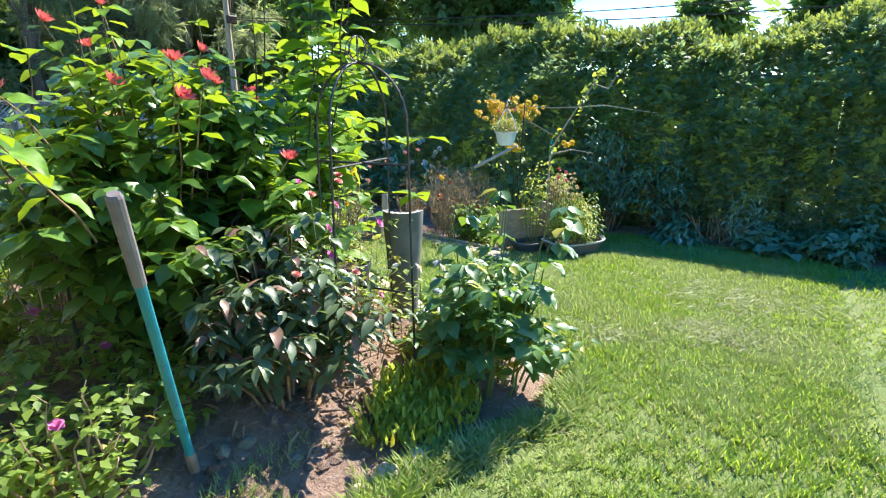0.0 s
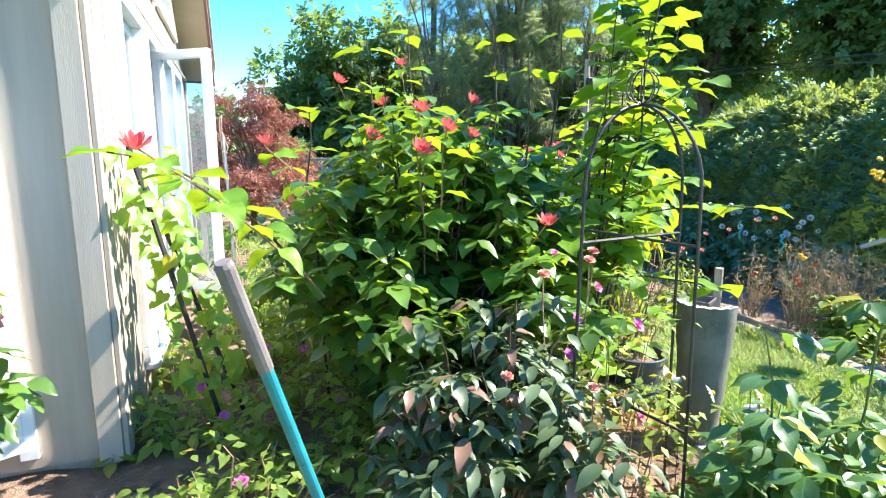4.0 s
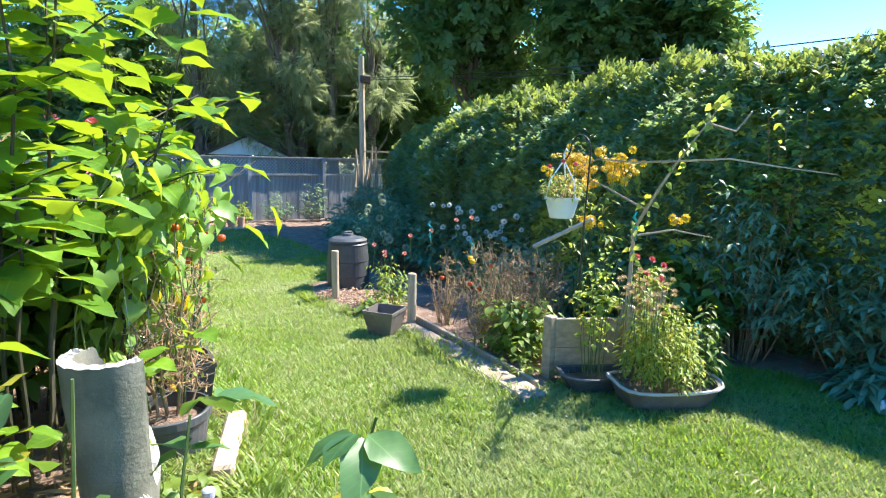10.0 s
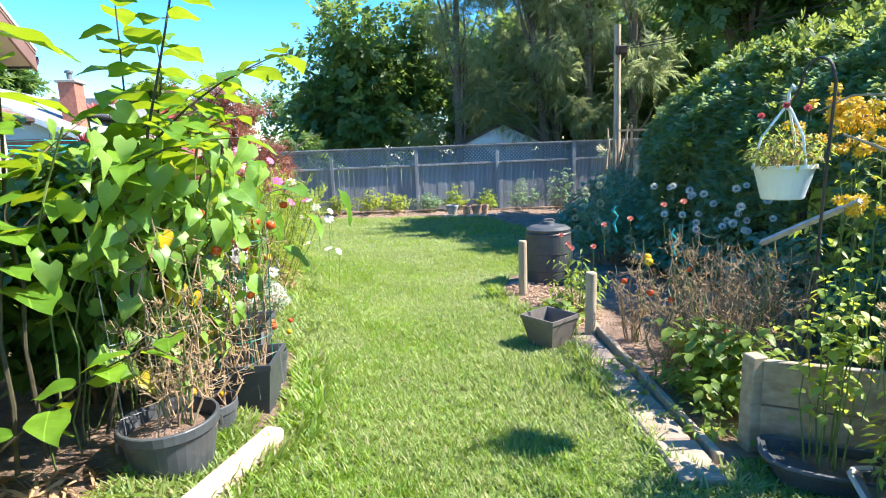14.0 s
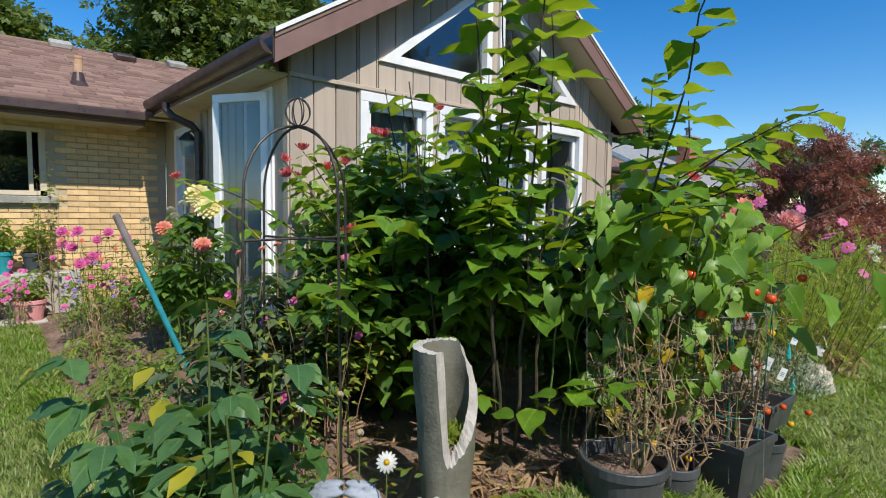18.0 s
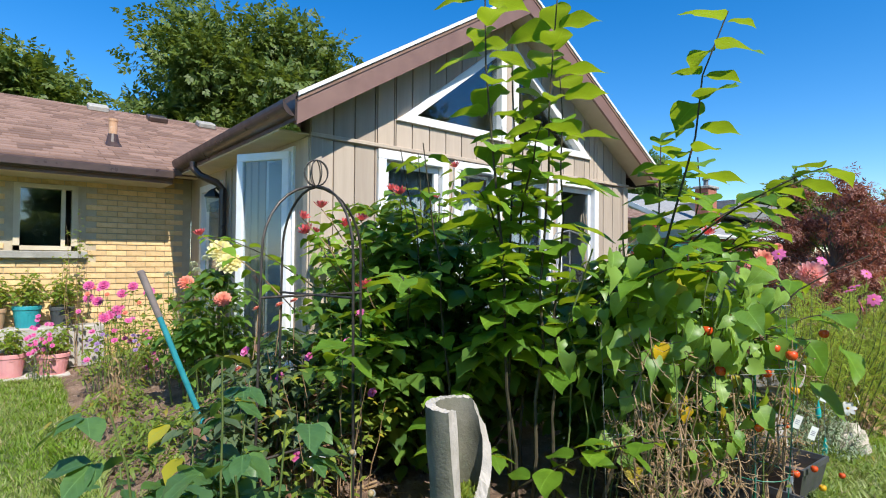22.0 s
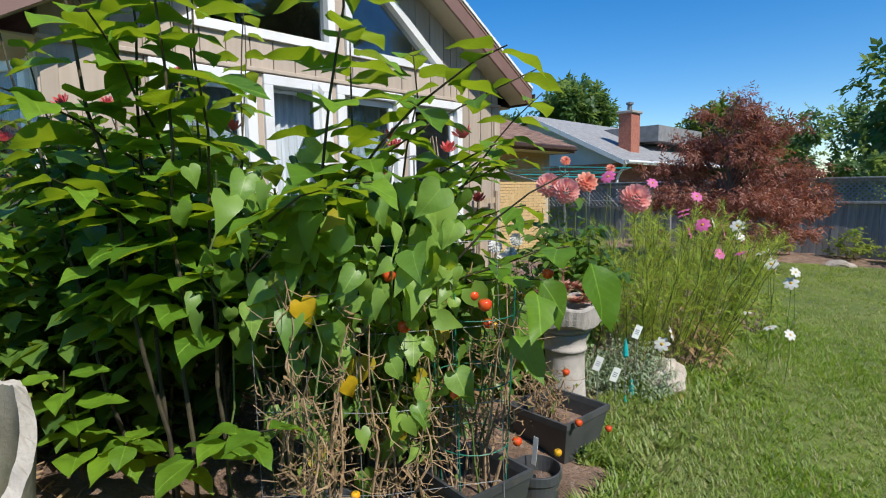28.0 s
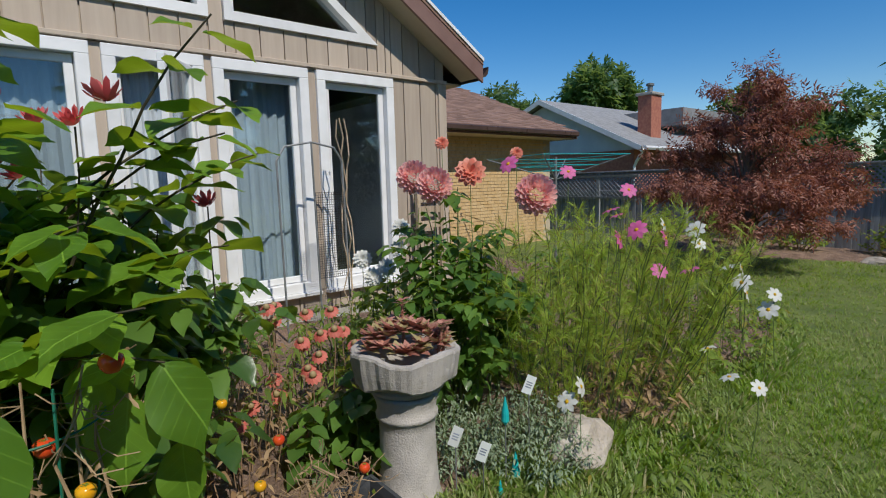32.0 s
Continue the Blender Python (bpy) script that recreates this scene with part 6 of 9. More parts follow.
bush("clematis", "light scrambling growth with purple flowers on the arch foot", "vine", (1.85, -0.75), (0.35, 0.35), 0.95, 16, 7, SMALL, 0.05, L_LIGHT, 151, TWIG, 0.003, 0.2, 4, 0.2, 5, False, 0.3)
cl = bpy.data.objects["clematis"]
for i, p in enumerate(((1.87, -0.69, 1.18), (1.72, -1.11, 1.16), (1.7, -0.8, 1.1), (1.95, -0.6, 0.95), (1.6, -0.9, 1.0), (1.75, -0.55, 1.3), (1.9, -0.95, 0.72))):
    bloom(cl, "pink_small", p, (0.3, -0.8, 0.6), 1.2, i)
bush("cut_back_shrub", "low cut-back shrub with bare stubs and fresh green sprigs", "shrub", (0.5, -0.72), (0.4, 0.3), 0.4, 24, 8, SMALL, 0.055, L_HERB, 161, DRY_STEM, 0.006, 0.2, 3, 0.14, 5)
bush("bed_weeds", "leafy green weeds and seedlings in the bare bed", "weed", (0.15, -0.75), (0.4, 0.4), 0.28, 30, 7, OVATE, 0.075, L_HERB, 166, GREEN_STEM, 0.003, 0.35)
bush("bed_weeds", "leafy green weeds and seedlings in the bare bed", "weed", (0.95, -0.45), (0.3, 0.3), 0.3, 24, 7, OVATE, 0.07, L_HERB, 167, GREEN_STEM, 0.003, 0.25)
for k, (x, y) in enumerate(((0.08, 0.19), (0.71, 1.03), (0.06, 1.02))):
    bush("bed_weeds", "leafy green seedlings crowding the bed by the wall", "weed", (x, y), (0.28, 0.28), 0.3, 22, 7, OVATE, 0.085, L_HERB, 168 + k, GREEN_STEM, 0.003, 0.22)
imp, _ = bush("cranesbill", "low leafy cranesbill with magenta flowers", "perennial", (0.75, 0.0), (0.55, 0.45), 0.42, 22, 7, SMALL, 0.075, L_HERB, 165, GREEN_STEM, 0.004, 0.3, 4, 0.14, 5)
for i, p in enumerate(((0.57, -0.16, 0.56), (0.54, 0.27, 0.74), (0.6, 0.3, 0.75), (0.47, -0.66, 0.61), (0.9, -0.1, 0.6), (0.3, 0.2, 0.62), (0.8, 0.35, 0.7), (0.4, 0.0, 0.55))):
    bloom(imp, "pink_small", p, (0, -0.6, 1), 1.3, i)
# corner trellis and vine
tr = thing("corner_trellis", "dark leaning wooden stakes with a climbing vine by the house corner", "trellis")
for i, (a, b) in enumerate((((0.42, 0.12, 0.3), (0.1, 0.12, 1.75)), ((0.5, 0.42, 0.3), (0.08, 0.45, 1.65)), ((0.22, 0.2, 1.2), (0.2, 0.5, 1.2)))):
    part("stake", tube([a, b], 0.012, 6), IRON, tr)
L = Leaves()
for i in range(150):
    t = r_.random()
    p = Vector((0.42 - 0.32 * t + r_.uniform(-0.12, 0.14), 0.15 + r_.uniform(-0.15, 0.4), 0.35 + 1.4 * t))
    L.add(p, (r_.uniform(-0.3, 0.8), r_.uniform(-0.9, 0.2), -0.5 + r_.uniform(-0.3, 0.5)), (0.6, -0.8, 0.5), r_.uniform(0.05, 0.11))
L.joined("foliage", HEART, L_VINE2, tr)

# ---- deep border by the side door ----
bush("dahlia_plant", "tall leafy dahlia with pale yellow blooms", "flower", (-0.5, -0.66), (0.36, 0.36), 1.15, 18, 8, OVATE, 0.1, L_SHRUB, 171, GREEN_STEM, 0.007, 0.25, 4, 0.2, 5, True, 0.2)
dp = bpy.data.objects["dahlia_plant"]
for i, (k, p) in enumerate((("dahlia_yellow", (-0.28, -0.55, 1.53)), ("dahlia_yellow", (-0.36, -0.6, 1.63)), ("dahlia_open", (-0.75, -0.75, 1.36)), ("dahlia_open", (-0.2, -0.62, 1.25)), ("mauve_small", (-0.8, -0.9, 1.0)))):
    bloom(dp, k, p, (0.8, -0.4, 0.6), 1.75 if k == "dahlia_yellow" else 1.3, i, 0.35)
bush("phlox", "bushy green phlox with white flower heads", "flower", (-1.25, -0.6), (0.55, 0.4), 1.05, 24, 14, LANCE, 0.09, L_HERB, 173, GREEN_STEM, 0.005, 0.3, 3, 0.15, 5)
ph = bpy.data.objects["phlox"]
for i, p in enumerate(((-1.5, -0.5, 1.5), (-1.1, -0.5, 1.56), (-1.6, -0.7, 1.4), (-1.0, -0.6, 1.45))):
    bloom(ph, "panicle", p, (0.2, -0.2, 1), 0.7, i, 0.3)
ast, _ = bush("aster", "loose aster clump covered in mauve flowers", "flower", (-1.75, -1.08), (0.5, 0.32), 0.72, 26, 10, LANCE, 0.06, L_HERB, 175, GREEN_STEM, 0.004, 0.25, 3, 0.14, 4)
for i in range(34):
    a, q = r_.uniform(0, 6.28), math.sqrt(r_.random())
    bloom(ast, r_.choice(("mauve_small", "mauve_small", "pink_small")), (-1.75 + 0.5 * q * math.cos(a), -1.08 + 0.32 * q * math.sin(a), 0.42 + 0.52 * (1 - 0.5 * q * q) + r_.uniform(-0.15, 0.08)), (0.7, -0.3, 0.8), 1.4, i)
zin, _ = bush("zinnia", "mixed zinnias with pink and orange blooms", "flower", (-2.2, -1.0), (0.42, 0.35), 0.95, 16, 7, OVATE, 0.07, L_HERB, 177, GREEN_STEM, 0.005, 0.25, 2, 0.15, 4)
for i in range(22):
    a, q = r_.uniform(0, 6.28), math.sqrt(r_.random())
    bloom(zin, r_.choice(("pink_dahlia_small", "orange_small", "pink_small", "pink_dahlia_small")), (-2.1 + 0.55 * q * math.cos(a), -1.05 + 0.35 * q * math.sin(a), 0.95 + 0.35 * r_.random()), (0.8, -0.3, 0.5), 1.25, i, 0.2)
bush("straw_clump", "bundle of dry straw-coloured stalks", "perennial", (-0.95, -1.22), (0.08, 0.08), 0.62, 26, 2, LANCE, 0.08, L_DRY, 179, DRY_STEM, 0.004, 0.07)
bush("border_greens", "low mixed green border plants", "perennial", (-0.75, -1.2), (0.7, 0.22), 0.36, 30, 8, LANCE, 0.08, L_HERB, 181, GREEN_STEM, 0.003, 0.6, 2, 0.1, 4)
bush("border_greens", "low mixed green border plants", "perennial", (0.15, -1.2), (0.4, 0.22), 0.3, 20, 8, LANCE, 0.08, L_HERB, 183, GREEN_STEM, 0.003, 0.35, 2, 0.1, 4)
bush("rambling_rose", "rose stems with small leaves in front of the siding", "shrub", (1.0, 0.35), (0.4, 0.5), 1.4, 12, 12, SMALL, 0.06, L_SHRUB, 185, TWIG, 0.005, 0.2, 4, 0.25, 6, False, 0.4)

# ---- middle of the house bed ----
for i, (x, y, s, h, m, tmpl, sz) in enumerate(((0.7, 1.0, 0.5, 0.75, L_HERB, OVATE, 0.09), (0.55, 1.9, 0.5, 0.7, L_SHRUB, OVATE, 0.09), (1.35, 1.35, 0.5, 0.95, L_SHRUB, OVATE, 0.1), (1.3, 2.6, 0.5, 0.6, L_HERB, LANCE, 0.09),
                                               (0.9, 3.5, 0.5, 0.55, L_HERB, LANCE, 0.09), (1.9, 3.2, 0.45, 0.75, L_SHRUB, OVATE, 0.09), (1.7, 4.3, 0.6, 0.7, L_HERB, LANCE, 0.09), (1.0, 5.2, 0.7, 0.6, L_HERB, LANCE, 0.1), (1.7, 6.2, 0.7, 0.55, L_HERB, LANCE, 0.1), (0.2, 6.6, 0.7, 0.6, L_SHRUB, OVATE, 0.1))):
    bush("border_perennial", "green leafy border perennial", "perennial", (x, y), (s, s), h, 20, 8, tmpl, sz, m, 200 + i, GREEN_STEM, 0.005, 0.25, 3, 0.16, 5)
wd, _ = bush("white_dahlia", "white cactus dahlias on leafy stems", "flower", (1.87, 2.53), (0.3, 0.3), 0.9, 14, 8, OVATE, 0.09, L_HERB, 220, GREEN_STEM, 0.006, 0.15, 3, 0.15, 5)
for i, p in enumerate(((1.84, 2.39, 1.14), (1.87, 2.53, 1.08), (1.87, 2.64, 1.3), (1.83, 2.65, 1.17), (1.88, 2.43, 1.04))):
    bloom(wd, "dahlia_white", p, (1, -0.6, 0.4), 1.15, i, 0.3)
ech, _ = bush("coneflower", "drying coneflowers with faded coral petals", "flower", (1.95, 1.75), (0.45, 0.4), 0.72, 26, 4, LANCE, 0.09, L_HERB, 222, TWIG, 0.004, 0.3, 2, 0.12, 3)
for i, p in enumerate(((2.1, 2.05, 0.86), (1.98, 2.1, 0.93), (2.12, 1.95, 0.76), (1.9, 1.8, 0.98), (2.2, 2.1, 0.8), (2.05, 1.75, 0.68), (2.25, 1.85, 0.72), (2.0, 1.92, 0.81), (2.05, 2.0, 0.84), (1.95, 1.95, 0.78), (1.85, 1.85, 0.9), (1.9, 2.0, 0.92), (2.1, 1.9, 0.7), (2.15, 1.6, 0.62), (2.25, 1.5, 0.6), (2.2, 1.7, 0.66), (1.8, 1.7, 0.86), (2.0, 2.15, 0.82), (1.75, 1.9, 0.95))):
    bloom(ech, "coneflower", p, (0.5, -0.4, 0.8), 1.0, i, 0.3, TWIG)
bush("dead_perennial", "thicket of bare brown flower stalks", "perennial", (2.1, 1.5), (0.45, 0.4), 0.75, 34, 3, LANCE, 0.06, L_DRY, 224, TWIG, 0.003, 0.3, 3, 0.12, 2)
bush("dead_perennial", "thicket of bare brown flower stalks", "perennial", (2.5, 1.25), (0.26, 0.28), 0.5, 14, 4, LANCE, 0.06, L_DRY, 225, TWIG, 0.003, 0.3, 3, 0.12, 3)
pd, _ = bush("pink_dahlia", "tall dahlia with large pink pompon blooms", "flower", (2.3, 2.65), (0.4, 0.42), 1.25, 20, 11, OVATE, 0.095, L_SHRUB, 226, GREEN_STEM, 0.008, 0.2, 4, 0.18, 5, True, 0.25)
for i, (k, p, s) in enumerate((("dahlia_pink", (2.28, 2.43, 1.58), 1.45), ("dahlia_pink", (2.4, 2.46, 1.54), 1.5), ("dahlia_pink", (2.69, 2.86, 1.48), 1.75), ("dahlia_open", (2.42, 2.68, 1.6), 1.5), ("dahlia_open", (2.3, 2.6, 1.75), 0.7), ("dahlia_open", (2.4, 3.05, 1.7), 0.7))):
    bloom(pd, k, p, (0.8, -0.8, 0.5), s, i, 0.55)

# ---- cosmos, lavender and rocks at the lawn edge ----
cos = thing("cosmos", "airy mass of feathery cosmos with pink and white flowers", "flower")
L = Leaves()
r_ = random.Random(44)
for k in range(110):
    a, q = r_.uniform(0, 6.28), math.sqrt(r_.random())
    bx, by = 2.6 + 0.36 * q * math.cos(a), 3.65 + 0.75 * q * math.sin(a)
    tip = Vector((bx + 0.35 * q * math.cos(a) + 0.12, by + 0.3 * q * math.sin(a), ground_z(bx, by) + 0.82 + 0.6 * r_.random() * (1.1 - q * 0.5)))
    pts = bent((bx, by, soil_z(bx, by)), tip, 0.03, 6, r_, 0.02)
    part("stem", tube(pts, [0.004, 0.0037, 0.0034, 0.003, 0.0026, 0.0022, 0.002], 4), GREEN_STEM, cos)
    for i in range(28):
        p, _ = along(pts, r_.uniform(0.12, 0.99))
        az = r_.uniform(0, 6.28)
        L.add(p, (math.cos(az), math.sin(az), r_.uniform(0.3, 2.2)), (r_.uniform(-1, 1), r_.uniform(-1, 1), 0.6), r_.uniform(0.06, 0.12))
L.joined("feathery_foliage", fan_of((THREAD[0] * np.array([0.36, 1, 1]), THREAD[1]), 16, 0.85, np.random.RandomState(5), 0.5), L_COSMOS, cos)
PINKS = ((2.94, 3.28, 1.49), (2.87, 3.23, 1.39), (2.91, 3.25, 1.24), (2.98, 3.29, 1.29), (3.09, 3.32, 1.09), (3.21, 3.38, 1.1), (3.1, 3.35, 1.25), (2.44, 2.94, 1.64), (2.69, 3.12, 1.59), (2.8, 3.4, 1.35))
WHITES = ((2.91, 3.7, 1.28), (3.06, 3.77, 1.26), (3.08, 3.77, 1.18), (3.22, 3.81, 1.06), (3.31, 3.82, 0.93), (3.41, 3.85, 0.85), (3.43, 3.87, 0.93), (3.17, 3.71, 0.62), (2.98, 2.82, 0.6), (2.94, 2.77, 0.53), (3.5, 3.5, 0.55), (3.4, 3.41, 0.6), (3.25, 3.9, 1.05), (3.28, 3.84, 0.98))
for i, (k, p) in enumerate([("cosmos_pink", p) for p in PINKS] + [("cosmos_white", p) for p in WHITES]):
    bloom(cos, k, p, ((0.7, -0.5, 0.6), (-0.3, -0.2, 1), (0.9, 0.3, 0.3), (0.1, -0.9, 0.6))[i % 4], 1.1 + 0.1 * (i % 4), i, 0.35)
bush("cosmos_dry_base", "browning lower cosmos stalks", "flower", (2.75, 3.65), (0.3, 0.5), 0.45, 36, 5, LANCE, 0.07, L_DRY, 231, DRY_STEM, 0.003, 0.3, 2, 0.1, 3)
lav, _ = bush("lavender", "silvery grey lavender clump", "perennial", (2.78, 2.66), (0.34, 0.34), 0.42, 110, 20, LANCE, 0.034, L_GREY, 233, GREEN_STEM, 0.002, 0.22, 0)
bush("lavender", "silvery grey lavender clump", "perennial", (2.6, 2.35), (0.22, 0.25), 0.34, 60, 20, LANCE, 0.034, L_GREY, 234, GREEN_STEM, 0.002, 0.18, 0)
bush("hellebore", "dark glossy leaves beside the birdbath", "perennial", (2.35, 2.0), (0.3, 0.3), 0.5, 16, 4, OVATE, 0.13, L_SHRUB, 235, GREEN_STEM, 0.006, 0.15, 2, 0.1, 4)
bush("edge_plant", "low leafy plants along the lawn edge", "perennial", (2.75, 5.0), (0.35, 0.7), 0.35, 26, 8, LANCE, 0.09, L_HERB, 237, GREEN_STEM, 0.003, 0.3, 2, 0.1, 4)
bush("edge_plant", "low leafy plants along the lawn edge", "perennial", (2.5, 6.2), (0.4, 0.7), 0.4, 26, 8, LANCE, 0.09, L_HERB, 238, GREEN_STEM, 0.003, 0.3, 2, 0.1, 4)


# ---- broken stone planter ----
def broken_pipe():
    cx, cy, z0, z1 = 2.57, -0.6, 0.33, 1.03
    planter = thing("stone_planter", "tall broken concrete pipe used as a planter, on a stone foot", "planter")
    n, m = 84, 24

    def top(a, grow=0.0):
        """Height of the wall round the pipe: one side is broken out, steep at one edge, slanting at the other."""
        aL, aR, zb = radians(-60) + grow, radians(122) - grow, 0.6 + 0.25 * grow
        u = ((a - aL) % (2 * math.pi)) / (aR - aL)
        edge = 0.006 * math.sin(a * 17) + 0.004 * math.sin(a * 41 + 1)
        if u > 1:
            return z1 + edge * 0.3
        if u < 0.12:
            k = u / 0.12
            return z1 + (zb - z1) * (1 - (1 - k) ** 2.2) + edge
        k = (u - 0.12) / 0.88
        return zb + (z1 - zb) * (0.1 * k + 0.9 * k ** 1.35) + edge

    def r_out(z):
        return 0.088 + 0.047 * (z - z0) / (z1 - z0) + 0.002 * math.sin(z * 23)

    def ring(thick, grow):
        out = []
        for i in range(n):
            a = 2 * math.pi * i / n
            h = top(a, grow)
            col = []
            for j in range(m + 1):
                z = z0 + (h - z0) * j / m
                r = r_out(z) - thick
                seam = 1 + 0.025 * math.exp(-((a - radians(322)) / 0.09) ** 2)
                col.append((cx + r * seam * math.cos(a), cy + r * seam * math.sin(a), z))
            out.append(col)
        return out

    outer, inner = ring(0.0, 0.0), ring(0.038, 0.2)
    for name, grid, flip, mat in (("outer_wall", outer, False, VASE_OUT), ("inner_wall", inner, True, VASE_OUT)):
        V = [v for col in grid for v in col]
        F = []
        for i in range(n):
            k = (i + 1) % n
            for j in range(m):
                f = (i * (m + 1) + j, k * (m + 1) + j, k * (m + 1) + j + 1, i * (m + 1) + j + 1)
                F.append(f[::-1] if flip else f)
        part(name, (V, F), mat, planter, smooth=True)
    V, F = [], []
    for i in range(n):
        p, q = Vector(outer[i][m]), Vector(inner[i][m])
        V += [tuple(p), tuple(p.lerp(q, 0.35) + Vector((0, 0, 0.004 * math.sin(i * 2.3)))), tuple(p.lerp(q, 0.7) + Vector((0, 0, 0.004 * math.sin(i * 1.7)))), tuple(q)]
    for i in range(n):
        k = (i + 1) % n
        F += [(4 * i + j, 4 * k + j, 4 * k + j + 1, 4 * i + j + 1) for j in range(3)]
    part("broken_rim", (V, F), VASE_CUT, planter, "pale rough broken edge")
    part("soil_fill", moved(lathe([(0.08, 0), (0.078, 0.01), (0.05, 0.02), (0.01, 0.022)], 20), Matrix.Translation((cx, cy, 0.64))), SOIL, planter)
    for k, (dx, dy, sx, sy, sz) in enumerate(((0.07, -0.1, 0.1, 0.075, 0.055), (-0.04, -0.1, 0.085, 0.07, 0.05), (0.12, 0.02, 0.08, 0.09, 0.06), (0.03, 0.09, 0.09, 0.06, 0.05), (-0.1, 0.02, 0.07, 0.08, 0.05))):
        part("foot_stone", moved(rock_shape(sx, sy, sz, 40 + k * 2.7, 2), Matrix.Translation((cx + dx, cy + dy, 0.3)) @ Matrix.Rotation(k * 1.3, 4, "Z")), PALE_CONC, planter)
    L = Leaves()
    r_ = random.Random(3)
    for i in range(190):
        a, q = r_.uniform(0, 6.28), math.sqrt(r_.random()) * 0.07
        L.add((cx + 0.01 + q * math.cos(a), cy + q * math.sin(a), 0.655 + r_.uniform(0, 0.06)), (r_.uniform(-0.6, 0.6), r_.uniform(-0.6, 0.6), 1), (r_.uniform(-1, 1), r_.uniform(-1, 1), 0.3), r_.uniform(0.02, 0.04))
    succ = thing("planter_sedum", "small bright green sedum growing in the broken planter", "plant")
    L.joined("foliage", SMALL, L_LIGHT, succ)


broken_pipe()

# ---- winged ornament ----
def statue_mesh():
    """A crouched figure held between two raised, curved wings, fused into one skin."""
    bm = bmesh.new()
    blobs = []
    for side in (-1, 1):
        for row, (rad, ln, thick) in enumerate(((0.118, 0.034, 0.024), (0.096, 0.03, 0.02))):
            for k in range(12):
                q = radians(-78 + 13 * k)
                tip = 1 + 0.5 * max(0, (k - 7) / 4)
                blobs.append(((side * rad * math.cos(q), 0.03 - 0.02 * row, 0.125 + rad * 1.08 * math.sin(q)), (0.014, thick, ln * tip), side * -(q + radians(18))))
    blobs += [((0.0, 0.0, 0.075), (0.055, 0.045, 0.042), 0.25), ((-0.035, -0.01, 0.115), (0.036, 0.036, 0.05), 0.5), ((0.03, -0.02, 0.145), (0.032, 0.034, 0.036), 0), ((0.045, -0.02, 0.085), (0.018, 0.02, 0.05), -0.25),
              ((0.012, -0.035, 0.06), (0.018, 0.022, 0.05), 0.9), ((-0.03, -0.04, 0.045), (0.055, 0.024, 0.022), 0.2), ((0.0, 0.01, 0.03), (0.09, 0.05, 0.03), 0)]
    for loc, sc, rot in blobs:
        res = bmesh.ops.create_icosphere(bm, subdivisions=2, radius=1)
        mt = Matrix.Translation(loc) @ Matrix.Rotation(rot, 4, "Y") @ Matrix.Diagonal((*sc, 1))
        for v in res["verts"]:
            v.co = mt @ v.co
    me = bpy.data.meshes.new("statue_clay")
    bm.to_mesh(me)
    bm.free()
    clay = bpy.data.objects.new("statue_clay", me)
    scene.collection.objects.link(clay)
    fuse = clay.modifiers.new("fuse", "REMESH")
    fuse.mode, fuse.voxel_size, fuse.use_smooth_shade = "VOXEL", 0.0045, True
    bpy.context.view_layer.update()
    skin = bpy.data.meshes.new_from_object(clay.evaluated_get(bpy.context.evaluated_depsgraph_get()))
    bpy.data.objects.remove(clay)
    skin.name = "garden_statue"
    skin.materials.clear()
    skin.materials.append(BLUE_STONE)
    return skin


statue = new("garden_statue", statue_mesh())
statue.matrix_world = Matrix.Translation((2.5, -1.02, 0.3)) @ Matrix.Rotation(0.87, 4, "Z") @ Matrix.Rotation(-0.15, 4, "X") @ Matrix.Scale(1.12, 4)
tagged(statue, "small blue-grey cast stone winged garden statue", "statue")
st = thing("statue_slab", "flat pale stone under the garden statue", "stone")
part("slab", moved(box(-0.13, 0.13, -0.11, 0.11, 0, 0.05, 0.015), Matrix.Translation((2.52, -1.04, 0.26)) @ Matrix.Rotation(0.9, 4, "Z")), PALE_CONC, st)

# ---- arched iron obelisk ----
ox, oy, oz, arch_z, bar_z = 1.888, -0.868, 0.1, 1.89, 1.41
ob_ = thing("obelisk", "dark iron garden obelisk of crossed arches with a wire ball finial", "obelisk")
for a in (0.17, 0.17 + math.pi / 2):
    pts = []
    R = 0.262
    for k in range(6):
        pts.append((-R * 1.1 + 0.1 * R * k / 5, oz - 0.05 + (arch_z - 0.3 - oz) * k / 5))
    for k in range(1, 16):
        q = math.pi * k / 16
        pts.append((-R * math.cos(q), arch_z - 0.3 + 0.3 * math.sin(q)))
    for k in range(6):
        pts.append((R + 0.1 * R * k / 5, arch_z - 0.3 - (arch_z - 0.3 - oz + 0.05) * k / 5))
    part("arch", tube([(ox + x * math.cos(a), oy + x * math.sin(a), z) for x, z in pts], 0.006, 8), IRON, ob_)
    for z, w in ((bar_z, 0.264), (0.75, 0.275)):
        part("crossbar", tube([(ox - w * math.cos(a), oy - w * math.sin(a), z), (ox + w * math.cos(a), oy + w * math.sin(a), z)], 0.006, 6), IRON, ob_)
for k in range(4):
    a = k * math.pi / 4
    part("finial_hoop", tube([(ox + 0.055 * math.sin(q) * math.cos(a), oy + 0.055 * math.sin(q) * math.sin(a), arch_z + 0.062 + 0.058 * math.cos(q)) for q in [2 * math.pi * i / 20 for i in range(21)]], 0.0028, 5), IRON, ob_)

